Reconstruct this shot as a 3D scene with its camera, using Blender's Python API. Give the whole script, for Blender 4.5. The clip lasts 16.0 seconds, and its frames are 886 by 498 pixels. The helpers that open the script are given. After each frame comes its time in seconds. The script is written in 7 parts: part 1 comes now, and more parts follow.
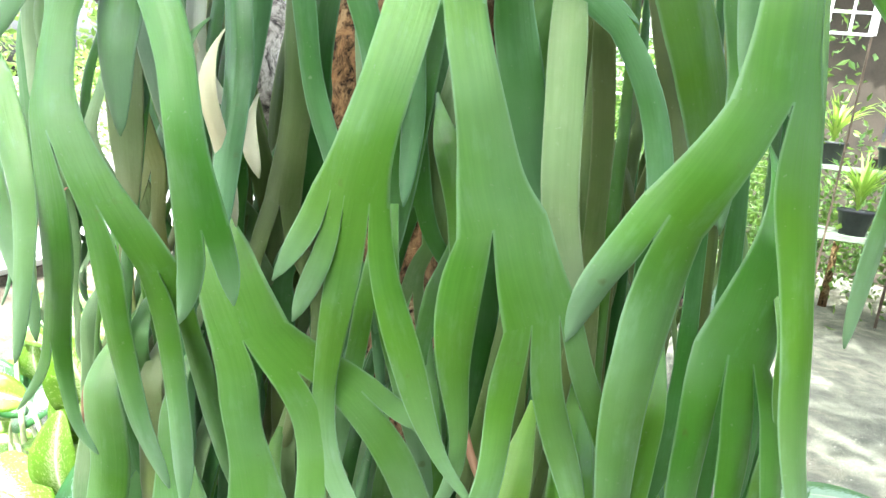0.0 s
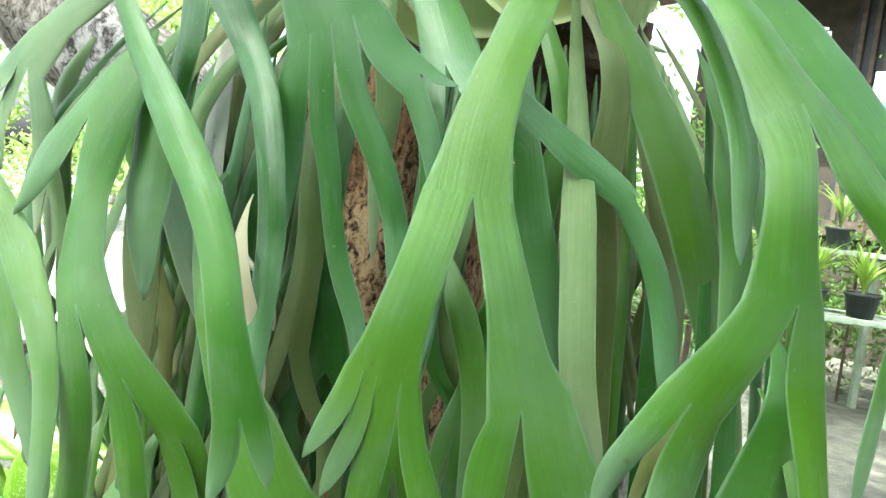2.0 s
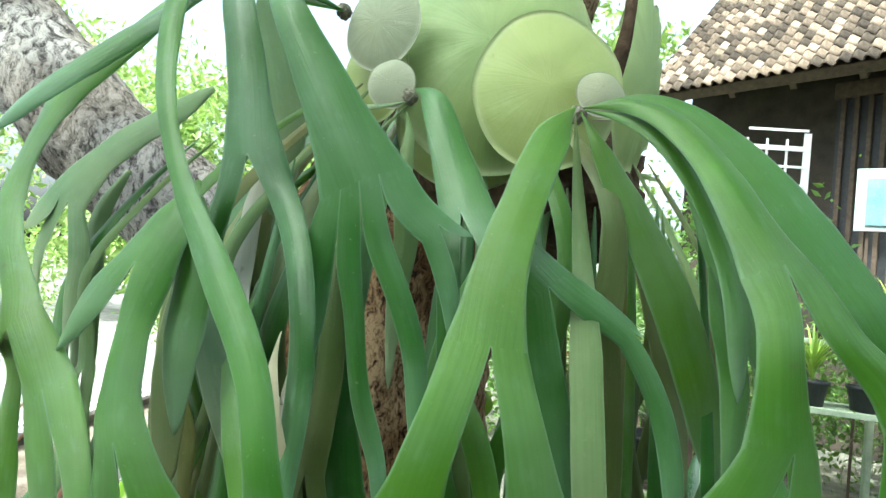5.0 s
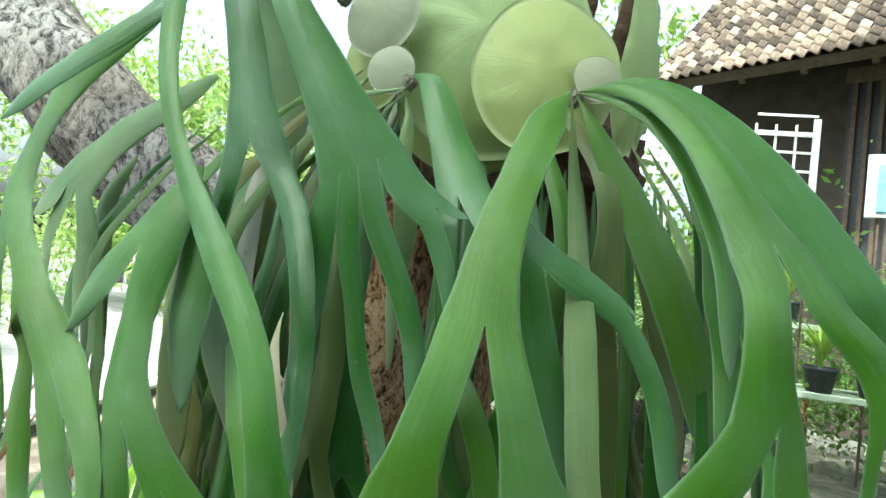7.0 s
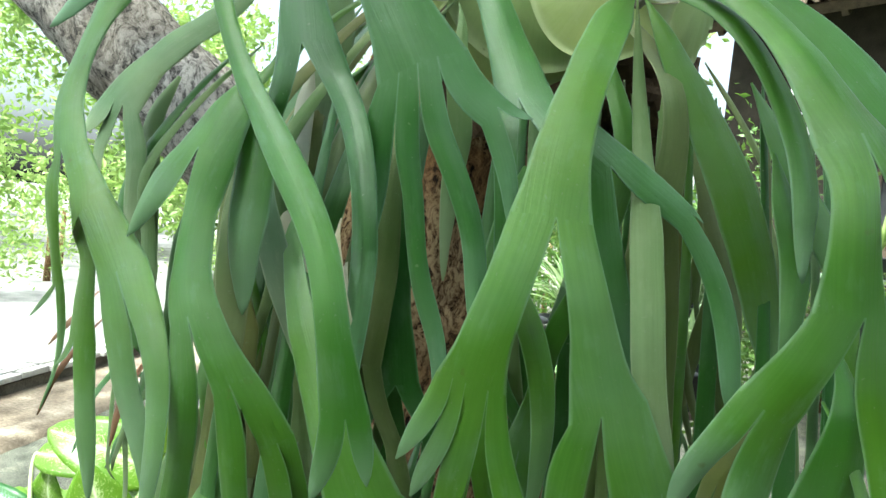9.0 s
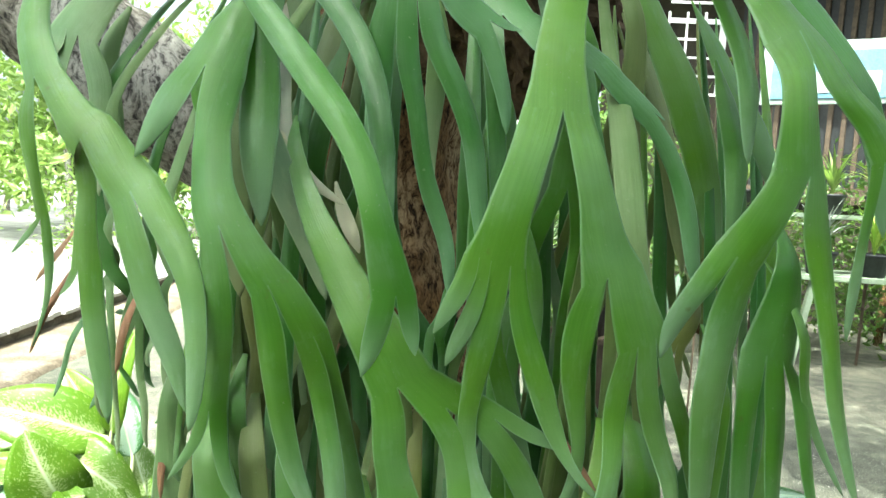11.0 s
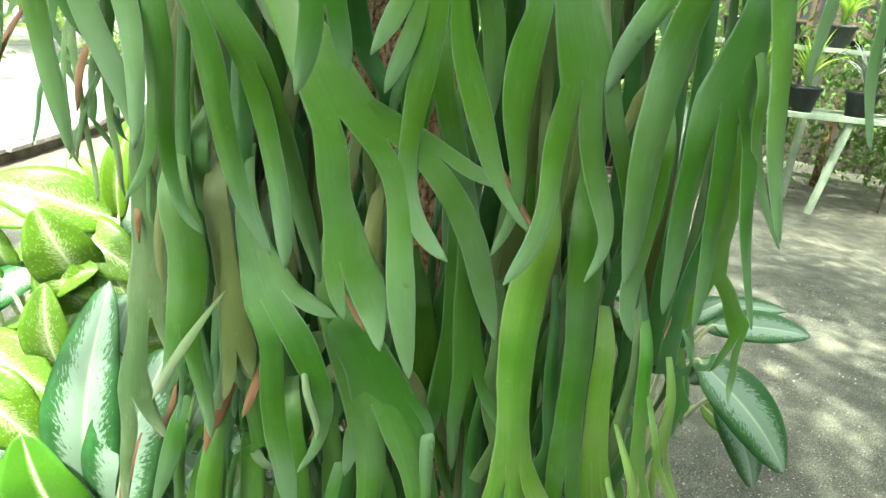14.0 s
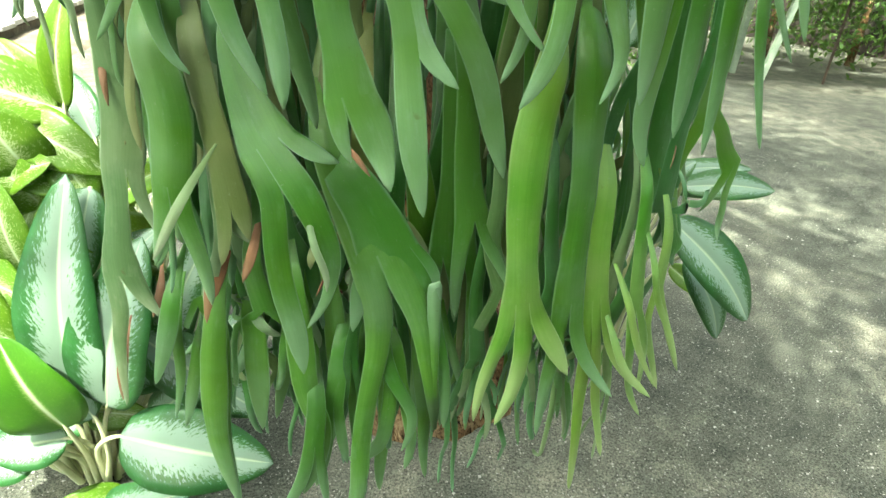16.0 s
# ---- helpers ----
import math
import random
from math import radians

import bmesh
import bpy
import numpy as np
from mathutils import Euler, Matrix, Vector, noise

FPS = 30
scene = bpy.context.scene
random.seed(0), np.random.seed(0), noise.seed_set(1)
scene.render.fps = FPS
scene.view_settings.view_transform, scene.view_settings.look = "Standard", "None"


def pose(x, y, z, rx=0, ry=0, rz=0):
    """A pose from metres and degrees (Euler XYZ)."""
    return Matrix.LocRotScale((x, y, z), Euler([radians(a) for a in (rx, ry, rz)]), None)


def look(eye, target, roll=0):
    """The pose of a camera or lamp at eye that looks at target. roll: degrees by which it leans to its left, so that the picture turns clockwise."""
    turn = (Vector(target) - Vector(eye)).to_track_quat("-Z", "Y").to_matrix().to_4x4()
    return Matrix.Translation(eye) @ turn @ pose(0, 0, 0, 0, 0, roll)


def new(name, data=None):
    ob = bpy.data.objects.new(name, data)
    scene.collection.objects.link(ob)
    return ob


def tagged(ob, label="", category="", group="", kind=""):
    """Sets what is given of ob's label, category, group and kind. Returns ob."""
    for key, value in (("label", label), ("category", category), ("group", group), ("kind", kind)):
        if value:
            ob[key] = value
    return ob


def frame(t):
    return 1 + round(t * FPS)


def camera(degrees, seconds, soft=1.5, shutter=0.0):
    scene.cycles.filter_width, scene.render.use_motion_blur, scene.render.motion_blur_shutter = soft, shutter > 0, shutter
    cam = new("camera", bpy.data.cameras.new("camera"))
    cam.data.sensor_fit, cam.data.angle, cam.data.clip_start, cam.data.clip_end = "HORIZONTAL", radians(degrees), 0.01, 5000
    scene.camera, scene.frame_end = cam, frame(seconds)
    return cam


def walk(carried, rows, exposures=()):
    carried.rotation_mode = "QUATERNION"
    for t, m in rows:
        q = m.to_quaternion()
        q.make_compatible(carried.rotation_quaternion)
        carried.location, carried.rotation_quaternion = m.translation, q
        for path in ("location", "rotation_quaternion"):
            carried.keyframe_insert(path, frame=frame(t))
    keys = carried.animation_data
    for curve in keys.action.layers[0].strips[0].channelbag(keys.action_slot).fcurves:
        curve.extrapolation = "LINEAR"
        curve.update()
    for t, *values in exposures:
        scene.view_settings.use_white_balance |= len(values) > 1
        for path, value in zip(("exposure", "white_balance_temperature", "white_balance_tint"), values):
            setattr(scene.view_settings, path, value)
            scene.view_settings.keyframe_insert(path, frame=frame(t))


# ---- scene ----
cam = camera(70.45, 16.0)
PATH = [
    (0, (0.1258, 0.0267, 1.6335), (-0.1350, 1.9683, 1.2310), 6.46),
    (0.5, (0.1095, 0.0130, 1.6470), (-0.0996, 1.9718, 1.3017), 6.43),
    (1, (0.0919, 0.0134, 1.6631), (-0.0828, 1.9838, 1.3686), 6.59),
    (1.5, (0.0829, 0.0129, 1.6823), (-0.0796, 1.9914, 1.4396), 6.67),
    (2, (0.0777, 0.0096, 1.7015), (-0.1000, 1.9949, 1.5365), 6.43),
    (2.5, (0.0684, 0.0032, 1.7142), (-0.1101, 1.9931, 1.6228), 6.65),
    (3, (0.0638, -0.0010, 1.7237), (-0.1208, 1.9902, 1.6911), 6.07),
    (3.5, (0.0586, -0.0095, 1.7333), (-0.1306, 1.9814, 1.7620), 6.22),
    (4, (0.0582, -0.0174, 1.7408), (-0.1384, 1.9715, 1.8141), 6.51),
    (6.5, (0.0685, -0.0424, 1.7438), (-0.1337, 1.9435, 1.8675), 6.19),
    (7, (0.0712, -0.0408, 1.7378), (-0.1488, 1.9456, 1.8129), 6.29),
    (7.5, (0.0704, -0.0431, 1.7312), (-0.1840, 1.9404, 1.7618), 6.30),
    (8, (0.0896, -0.0308, 1.7185), (-0.2576, 1.9384, 1.6787), 7.15),
    (10.5, (-0.0519, -0.0765, 1.6501), (-0.0563, 1.9198, 1.5280), 4.06),
    (11, (-0.0526, -0.1005, 1.6346), (0.0242, 1.8894, 1.4498), 3.30),
    (11.5, (-0.0546, -0.1131, 1.6219), (0.0660, 1.8664, 1.3632), 2.80),
    (12, (-0.0515, -0.1170, 1.6096), (0.0805, 1.8496, 1.2703), 2.67),
    (12.5, (-0.0213, -0.1131, 1.5962), (0.0978, 1.8336, 1.1535), 3.57),
    (13, (0.0073, -0.1171, 1.5811), (0.0596, 1.8057, 1.0332), 4.07),
    (13.5, (0.0270, -0.1181, 1.5646), (0.0695, 1.7794, 0.9339), 4.66),
    (14, (0.0262, -0.1168, 1.5496), (0.0600, 1.7610, 0.8623), 5.41),
    (14.5, (-0.0037, -0.1182, 1.5316), (0.0724, 1.7250, 0.7592), 4.39),
    (15, (-0.0239, -0.1200, 1.5104), (0.1306, 1.6861, 0.6654), 4.48),
    (15.5, (-0.0275, -0.1225, 1.4948), (0.1572, 1.6471, 0.5815), 4.51),
    (16, (-0.0240, -0.1227, 1.4824), (0.1726, 1.6178, 0.5170), 4.14),
]
walk(cam, [(t, look(eye, aim, roll)) for t, eye, aim, roll in PATH], ((0.0, 3.0, 6000, 4), (1.5, 2.85, 6050, 2), (3.0, 2.2, 5950, -2), (4.2, 2.05, 5900, -3), (8.2, 1.87, 5900, -3), (10.5, 2.15, 6200, -5), (16.0, 2.35, 6500, -8)))

# ---- daylight: open sky, high sun, shade of the host tree's crown over the plant ----
SUN_EL, SUN_AZ = radians(62), radians(205)   # azimuth clockwise from +y
world = bpy.data.worlds.new("world")
scene.world = world
world.use_nodes = True
wn = world.node_tree.nodes
sky = wn.new("ShaderNodeTexSky")
sky.sky_type, sky.sun_disc = "NISHITA", False
sky.sun_elevation, sky.sun_rotation = SUN_EL, SUN_AZ
sky.air_density, sky.dust_density, sky.ozone_density = 0.85, 8.0, 0.6
wn["Background"].inputs["Strength"].default_value = 0.15
haze = wn.new("ShaderNodeHueSaturation")   # a hazy, whitish sky
haze.inputs["Saturation"].default_value, haze.inputs["Value"].default_value = 0.5, 1.2
world.node_tree.links.new(sky.outputs[0], haze.inputs["Color"])
world.node_tree.links.new(haze.outputs[0], wn["Background"].inputs["Color"])
sun_to = Vector((math.sin(SUN_AZ) * math.cos(SUN_EL), math.cos(SUN_AZ) * math.cos(SUN_EL), math.sin(SUN_EL)))
sun = new("sun", bpy.data.lights.new("sun", "SUN"))
sun.data.energy, sun.data.angle, sun.data.color = 4.1, radians(0.53), (1.0, 0.95, 0.86)
sun.matrix_world = look(sun_to * 30, (0, 0, 0))

# ---- materials ----
def material(name, rough=0.6, spec=0.5, metal=0.0):
    m = bpy.data.materials.new(name)
    m.use_nodes = True
    b = m.node_tree.nodes["Principled BSDF"]
    b.inputs["Roughness"].default_value = rough
    b.inputs["Specular IOR Level"].default_value = spec
    b.inputs["Metallic"].default_value = metal
    return m, m.node_tree.nodes, m.node_tree.links, b


def noise_tex(n, l, scale, detail=4.0, coord=None, stretch=None, rough=0.55):
    t = n.new("ShaderNodeTexNoise")
    t.inputs["Scale"].default_value, t.inputs["Detail"].default_value, t.inputs["Roughness"].default_value = scale, detail, rough
    if coord is not None:
        if stretch:
            mp = n.new("ShaderNodeMapping")
            mp.inputs["Scale"].default_value = stretch
            l.new(coord, mp.inputs["Vector"])
            coord = mp.outputs[0]
        l.new(coord, t.inputs["Vector"])
    return t.outputs["Fac"]


def ramp(n, l, fac, stops):
    r = n.new("ShaderNodeValToRGB")
    while len(r.color_ramp.elements) < len(stops):
        r.color_ramp.elements.new(0.5)
    for e, (p, c) in zip(r.color_ramp.elements, stops):
        e.position, e.color = p, (*c, 1)
    l.new(fac, r.inputs["Fac"])
    return r.outputs["Color"]


def mixc(n, l, fac, a, b, mode="MIX"):
    m = n.new("ShaderNodeMix")
    m.data_type, m.blend_type = "RGBA", mode
    for k, v in ((0, fac), (6, a), (7, b)):
        if isinstance(v, (float, int)):
            m.inputs[k].default_value = v
        elif isinstance(v, tuple):
            m.inputs[k].default_value = (*v, 1)
        else:
            l.new(v, m.inputs[k])
    return m.outputs[2]


def math_node(n, l, op, a, b=None):
    m = n.new("ShaderNodeMath")
    m.operation = op
    for k, v in ((0, a), (1, b)):
        if v is None:
            continue
        if isinstance(v, (float, int)):
            m.inputs[k].default_value = v
        else:
            l.new(v, m.inputs[k])
    return m.outputs[0]


def bump(n, l, b, height, strength=0.3, dist=0.01):
    k = n.new("ShaderNodeBump")
    k.inputs["Strength"].default_value, k.inputs["Distance"].default_value = strength, dist
    l.new(height, k.inputs["Height"])
    l.new(k.outputs[0], b.inputs["Normal"])


def coords(n, kind="Object"):
    return n.new("ShaderNodeTexCoord").outputs[kind]


def translucent(m, n, l, b, colour, amount):
    """Lets light through a thin blade."""
    t = n.new("ShaderNodeBsdfTranslucent")
    if isinstance(colour, tuple):
        t.inputs["Color"].default_value = (*colour, 1)
    else:
        l.new(colour, t.inputs["Color"])
    mx = n.new("ShaderNodeMixShader")
    mx.inputs[0].default_value = amount
    l.new(b.outputs[0], mx.inputs[1])
    l.new(t.outputs[0], mx.inputs[2])
    l.new(mx.outputs[0], n["Material Output"].inputs["Surface"])


def plain(name, stops, scale=6.0, rough=0.8, relief=0.3, dist=0.01, spec=0.3, fine=60.0, metal=0.0):
    """A surface with variation at two scales and a fine relief."""
    m, n, l, b = material(name, rough, spec, metal)
    c = coords(n)
    big, small = noise_tex(n, l, scale, 5, c), noise_tex(n, l, fine, 3, c)
    mixed = math_node(n, l, "ADD", math_node(n, l, "MULTIPLY", big, 0.65), math_node(n, l, "MULTIPLY", small, 0.35))
    l.new(ramp(n, l, mixed, stops), b.inputs["Base Color"])
    bump(n, l, b, mixed, relief, dist)
    return m


def map_range(n, l, fac, a, b, c, d):
    r = n.new("ShaderNodeMapRange")
    for k, v in ((1, a), (2, b), (3, c), (4, d)):
        r.inputs[k].default_value = v
    l.new(fac, r.inputs[0])
    return r.outputs[0]


def frond_material(name, deep, mid, pale, scurf, rough, through_col, amount, warm=(0.13, 0.215, 0.014), worn=0.35):
    """Leathery fern blade: fine lengthwise veins, cloudy tone, yellower stretches, grey scurf rubbed off in places; sky
    sheen and rim highlights are painted in with the scurf colour. UV: x across in metres, y along in metres; second
    map: -1 to 1 across, 0 base to 1 tip.
    """
    m, n, l, b = material(name, rough, 0.62)
    uv = n.new("ShaderNodeUVMap")
    uv.uv_map = "blade"
    oi = n.new("ShaderNodeObjectInfo").outputs["Random"]
    c = coords(n)
    veins = noise_tex(n, l, 1.0, 3, uv.outputs[0], (420, 5, 1))
    ribs = noise_tex(n, l, 1.0, 2, uv.outputs[0], (130, 2.5, 1))
    cloud = noise_tex(n, l, 13.0, 5, c)
    tone = math_node(n, l, "ADD", math_node(n, l, "MULTIPLY", cloud, 0.55),
                     math_node(n, l, "ADD", math_node(n, l, "MULTIPLY", math_node(n, l, "ADD", veins, math_node(n, l, "MULTIPLY", ribs, 0.9)), 0.33), math_node(n, l, "MULTIPLY", oi, 0.38)))
    col = ramp(n, l, tone, ((0.45, deep), (0.71, mid), (0.99, pale)))
    old = noise_tex(n, l, 4.5, 3, c)
    col = mixc(n, l, map_range(n, l, math_node(n, l, "ADD", old, math_node(n, l, "MULTIPLY", oi, 0.15)), 0.48, 0.74, 0.0, 0.75), col, warm)
    cool = math_node(n, l, "FRACT", math_node(n, l, "MULTIPLY", oi, 7.31))
    col = mixc(n, l, map_range(n, l, math_node(n, l, "ADD", math_node(n, l, "MULTIPLY", cool, 0.6), math_node(n, l, "MULTIPLY", noise_tex(n, l, 3.0, 2, c), 0.4)), 0.45, 0.85, 0.0, 0.65), col, tuple(v * f for v, f in zip(mid, (0.8, 1.0, 1.7))))
    tipuv = n.new("ShaderNodeUVMap")
    tipuv.uv_map = "reach"
    sx = n.new("ShaderNodeSeparateXYZ")
    l.new(tipuv.outputs[0], sx.inputs[0])
    across = math_node(n, l, "ABSOLUTE", sx.outputs[0])
    near_tip = map_range(n, l, sx.outputs[1], 0.15, 1.0, 0.0, 0.62)
    # pale rim, painted as the bright highlight along the blade's edge
    edge = math_node(n, l, "MULTIPLY", map_range(n, l, across, 0.89, 0.97, 0.0, 1.0), math_node(n, l, "ADD", 0.34, math_node(n, l, "MULTIPLY", sx.outputs[1], 0.5)))
    dust = map_range(n, l, noise_tex(n, l, 1.0, 5, uv.outputs[0], (50, 13, 1), 0.7), 0.54, 0.84, 0.0, worn)
    # broad pale patches that paint the sky's sheen into the colour
    film_sheen = map_range(n, l, noise_tex(n, l, 8.0, 3, c), 0.48, 0.74, 0.0, worn * 0.8)
    fac = math_node(n, l, "MINIMUM", math_node(n, l, "ADD", math_node(n, l, "ADD", math_node(n, l, "ADD", dust, film_sheen), near_tip), edge), 0.75)
    col = mixc(n, l, fac, col, scurf)
    speck = noise_tex(n, l, 260.0, 2, c)
    col = mixc(n, l, map_range(n, l, speck, 0.70, 0.76, 0.0, 0.35), col, (0.30, 0.36, 0.22))
    mark = noise_tex(n, l, 55.0, 3, c)
    col = mixc(n, l, map_range(n, l, mark, 0.70, 0.78, 0.0, 0.5), col, (0.10, 0.085, 0.02))
    l.new(col, b.inputs["Base Color"])
    b.inputs["Sheen Weight"].default_value, b.inputs["Sheen Roughness"].default_value = 0.10, 0.4
    b.inputs["Sheen Tint"].default_value = (0.75, 0.95, 0.80, 1)
    l.new(map_range(n, l, math_node(n, l, "ADD", math_node(n, l, "MULTIPLY", cloud, 0.6), math_node(n, l, "MULTIPLY", fac, 0.5)), 0.2, 0.8, rough - 0.03, rough + 0.2), b.inputs["Roughness"])
    bump(n, l, b, math_node(n, l, "ADD", math_node(n, l, "MULTIPLY", math_node(n, l, "ADD", veins, math_node(n, l, "MULTIPLY", ribs, 0.7)), 0.8), math_node(n, l, "MULTIPLY", cloud, 5.0)), 0.5, 0.0012)
    translucent(m, n, l, b, mixc(n, l, 0.5, col, through_col), amount)
    return m


FROND = frond_material("fern_blade", (0.032, 0.125, 0.008), (0.066, 0.205, 0.015), (0.125, 0.30, 0.036), (0.27, 0.42, 0.26), 0.39, (0.22, 0.50, 0.015), 0.39, (0.100, 0.215, 0.010), 0.45)
# mature fronds; on the inner rows this darker copy paints in depth shade
FROND_DARK = frond_material("fern_blade_mature_and_inner_shade", (0.016, 0.082, 0.008), (0.033, 0.128, 0.013), (0.065, 0.19, 0.030), (0.19, 0.35, 0.20), 0.39, (0.10, 0.36, 0.02), 0.24, (0.05, 0.17, 0.015), 0.36)
FROND_OLIVE = frond_material("fern_blade_olive", (0.045, 0.085, 0.012), (0.075, 0.13, 0.02), (0.13, 0.185, 0.04), (0.25, 0.28, 0.13), 0.5, (0.3, 0.35, 0.05), 0.2, (0.17, 0.17, 0.03))
FROND_UNDER = frond_material("fern_blade_underside", (0.062, 0.140, 0.032), (0.100, 0.20, 0.052), (0.16, 0.27, 0.09), (0.33, 0.41, 0.24), 0.58, (0.24, 0.42, 0.04), 0.24, (0.17, 0.235, 0.05), 0.45)
# young blades, and the painted-in sunlight of the lower right fronds
FROND_LIME = frond_material("fern_blade_young_and_sunlit", (0.05, 0.18, 0.01), (0.085, 0.25, 0.014), (0.17, 0.36, 0.04), (0.42, 0.52, 0.25), 0.42, (0.4, 0.6, 0.08), 0.3, (0.2, 0.3, 0.03))
FROND_GREY = frond_material("fern_blade_grey", (0.065, 0.145, 0.042), (0.108, 0.21, 0.068), (0.17, 0.285, 0.115), (0.35, 0.42, 0.26), 0.55, (0.25, 0.4, 0.1), 0.2, (0.18, 0.24, 0.07), 0.5)
FROND_CREAM = frond_material("fern_blade_pale_dry", (0.30, 0.31, 0.17), (0.42, 0.42, 0.25), (0.55, 0.53, 0.36), (0.6, 0.58, 0.42), 0.6, (0.5, 0.5, 0.2), 0.25, (0.5, 0.42, 0.2))
FROND_BROWN = frond_material("fern_blade_withered", (0.13, 0.045, 0.012), (0.21, 0.08, 0.022), (0.30, 0.13, 0.045), (0.25, 0.16, 0.08), 0.6, (0.4, 0.15, 0.05), 0.15, (0.3, 0.13, 0.05))
SHIELD = frond_material("shield_frond", (0.17, 0.27, 0.055), (0.26, 0.37, 0.09), (0.36, 0.46, 0.15), (0.42, 0.5, 0.25), 0.5, (0.4, 0.5, 0.12), 0.18, (0.34, 0.42, 0.10))
SHIELD_GREY = frond_material("shield_frond_grey", (0.17, 0.22, 0.115), (0.23, 0.28, 0.155), (0.30, 0.345, 0.21), (0.36, 0.39, 0.27), 0.6, (0.4, 0.5, 0.2), 0.12, (0.33, 0.34, 0.20))
STALK = plain("stalk", ((0.3, (0.10, 0.09, 0.06)), (0.7, (0.22, 0.22, 0.15))), 30, 0.6)
FIBRE = plain("old_root_fibre", ((0.3, (0.025, 0.018, 0.012)), (0.7, (0.11, 0.075, 0.045))), 25, 0.95, 0.9, 0.02, 0.1)


def bark_material(name, dark, warm, light):
    """Flaky bark: small upright plates between deep irregular cracks."""
    m, n, l, b = material(name, 0.95, 0.15)
    c = coords(n)
    warp = n.new("ShaderNodeTexNoise")
    warp.inputs["Scale"].default_value, warp.inputs["Detail"].default_value = 16.0, 4.0
    l.new(c, warp.inputs["Vector"])
    sc = n.new("ShaderNodeVectorMath")
    sc.operation, sc.inputs[3].default_value = "SCALE", 0.07
    l.new(warp.outputs["Color"], sc.inputs[0])
    off = n.new("ShaderNodeVectorMath")
    l.new(c, off.inputs[0]), l.new(sc.outputs[0], off.inputs[1])
    plates = noise_tex(n, l, 70.0, 4, off.outputs[0], (1, 1, 0.30), 0.62)
    flakes = noise_tex(n, l, 210.0, 6, off.outputs[0], (1, 1, 0.45), 0.75)
    h = math_node(n, l, "ADD", math_node(n, l, "MULTIPLY", plates, 0.75), math_node(n, l, "MULTIPLY", flakes, 0.45))
    patch = noise_tex(n, l, 4.0, 4, c)
    pale = ramp(n, l, h, ((0.49, dark), (0.55, warm), (0.65, light)))
    red = ramp(n, l, h, ((0.48, tuple(v * 0.6 for v in dark)), (0.57, (warm[0] * 0.8, warm[1] * 0.74, warm[2] * 0.65)), (0.70, (warm[0] * 1.7, warm[1] * 1.6, warm[2] * 1.5))))
    l.new(mixc(n, l, ramp(n, l, patch, ((0.42, (0, 0, 0)), (0.58, (1, 1, 1)))), red, pale), b.inputs["Base Color"])
    bump(n, l, b, h, 1.0, 0.035)
    return m


BARK = bark_material("bark", (0.016, 0.009, 0.004), (0.145, 0.088, 0.040), (0.36, 0.27, 0.15))
BARK_GREY = bark_material("grey_bark", (0.055, 0.052, 0.05), (0.21, 0.205, 0.195), (0.50, 0.49, 0.46))


def ground_material():
    m, n, l, b = material("dusty_asphalt", 0.85, 0.25)
    c = coords(n)
    big, mid, grit = noise_tex(n, l, 0.9, 5, c), noise_tex(n, l, 7.0, 5, c), noise_tex(n, l, 150.0, 4, c, None, 0.75)
    v = n.new("ShaderNodeTexVoronoi")
    v.inputs["Scale"].default_value = 130.0
    l.new(c, v.inputs["Vector"])
    stones = ramp(n, l, v.outputs["Distance"], ((0.12, (1, 1, 1)), (0.3, (0, 0, 0))))
    keep = ramp(n, l, noise_tex(n, l, 60.0, 2, c), ((0.56, (0, 0, 0)), (0.62, (1, 1, 1))))
    base = ramp(n, l, math_node(n, l, "ADD", math_node(n, l, "MULTIPLY", big, 0.55), math_node(n, l, "MULTIPLY", mid, 0.45)),
                ((0.34, (0.045, 0.048, 0.040)), (0.5, (0.092, 0.094, 0.076)), (0.66, (0.20, 0.19, 0.15))))
    base = mixc(n, l, 0.8, base, ramp(n, l, grit, ((0.36, (0.12, 0.12, 0.12)), (0.64, (2.3, 2.3, 2.2)))), "MULTIPLY")
    l.new(mixc(n, l, mixc(n, l, 1.0, stones, keep, "MULTIPLY"), base, (0.46, 0.43, 0.38)), b.inputs["Base Color"])
    bump(n, l, b, math_node(n, l, "ADD", grit, math_node(n, l, "MULTIPLY", mid, 1.5)), 0.9, 0.008)
    return m


GROUND = ground_material()
ROAD = plain("pale_gravelled_road", ((0.35, (0.09, 0.09, 0.088)), (0.65, (0.25, 0.247, 0.24))), 3.0, 0.9, 0.5, 0.01, 0.2, 90)
APRON = plain("rough_tan_concrete", ((0.34, (0.07, 0.056, 0.04)), (0.5, (0.15, 0.122, 0.09)), (0.66, (0.27, 0.235, 0.185))), 4.0, 0.9, 0.6, 0.012, 0.2, 50)
KERB = plain("worn_concrete", ((0.35, (0.07, 0.06, 0.048)), (0.65, (0.20, 0.175, 0.14))), 5.0, 0.9, 0.5, 0.01, 0.2)
PAVER = plain("pale_paving_stone", ((0.35, (0.26, 0.25, 0.235)), (0.65, (0.45, 0.44, 0.41))), 6.0, 0.8, 0.3, 0.006, 0.3)
SOIL = plain("dark_soil", ((0.3, (0.05, 0.048, 0.038)), (0.7, (0.15, 0.14, 0.11))), 9.0, 0.95, 0.9, 0.02, 0.1, 120)
PEBBLE = plain("pebble", ((0.3, (0.22, 0.21, 0.19)), (0.7, (0.5, 0.48, 0.43))), 40.0, 0.8, 0.3)


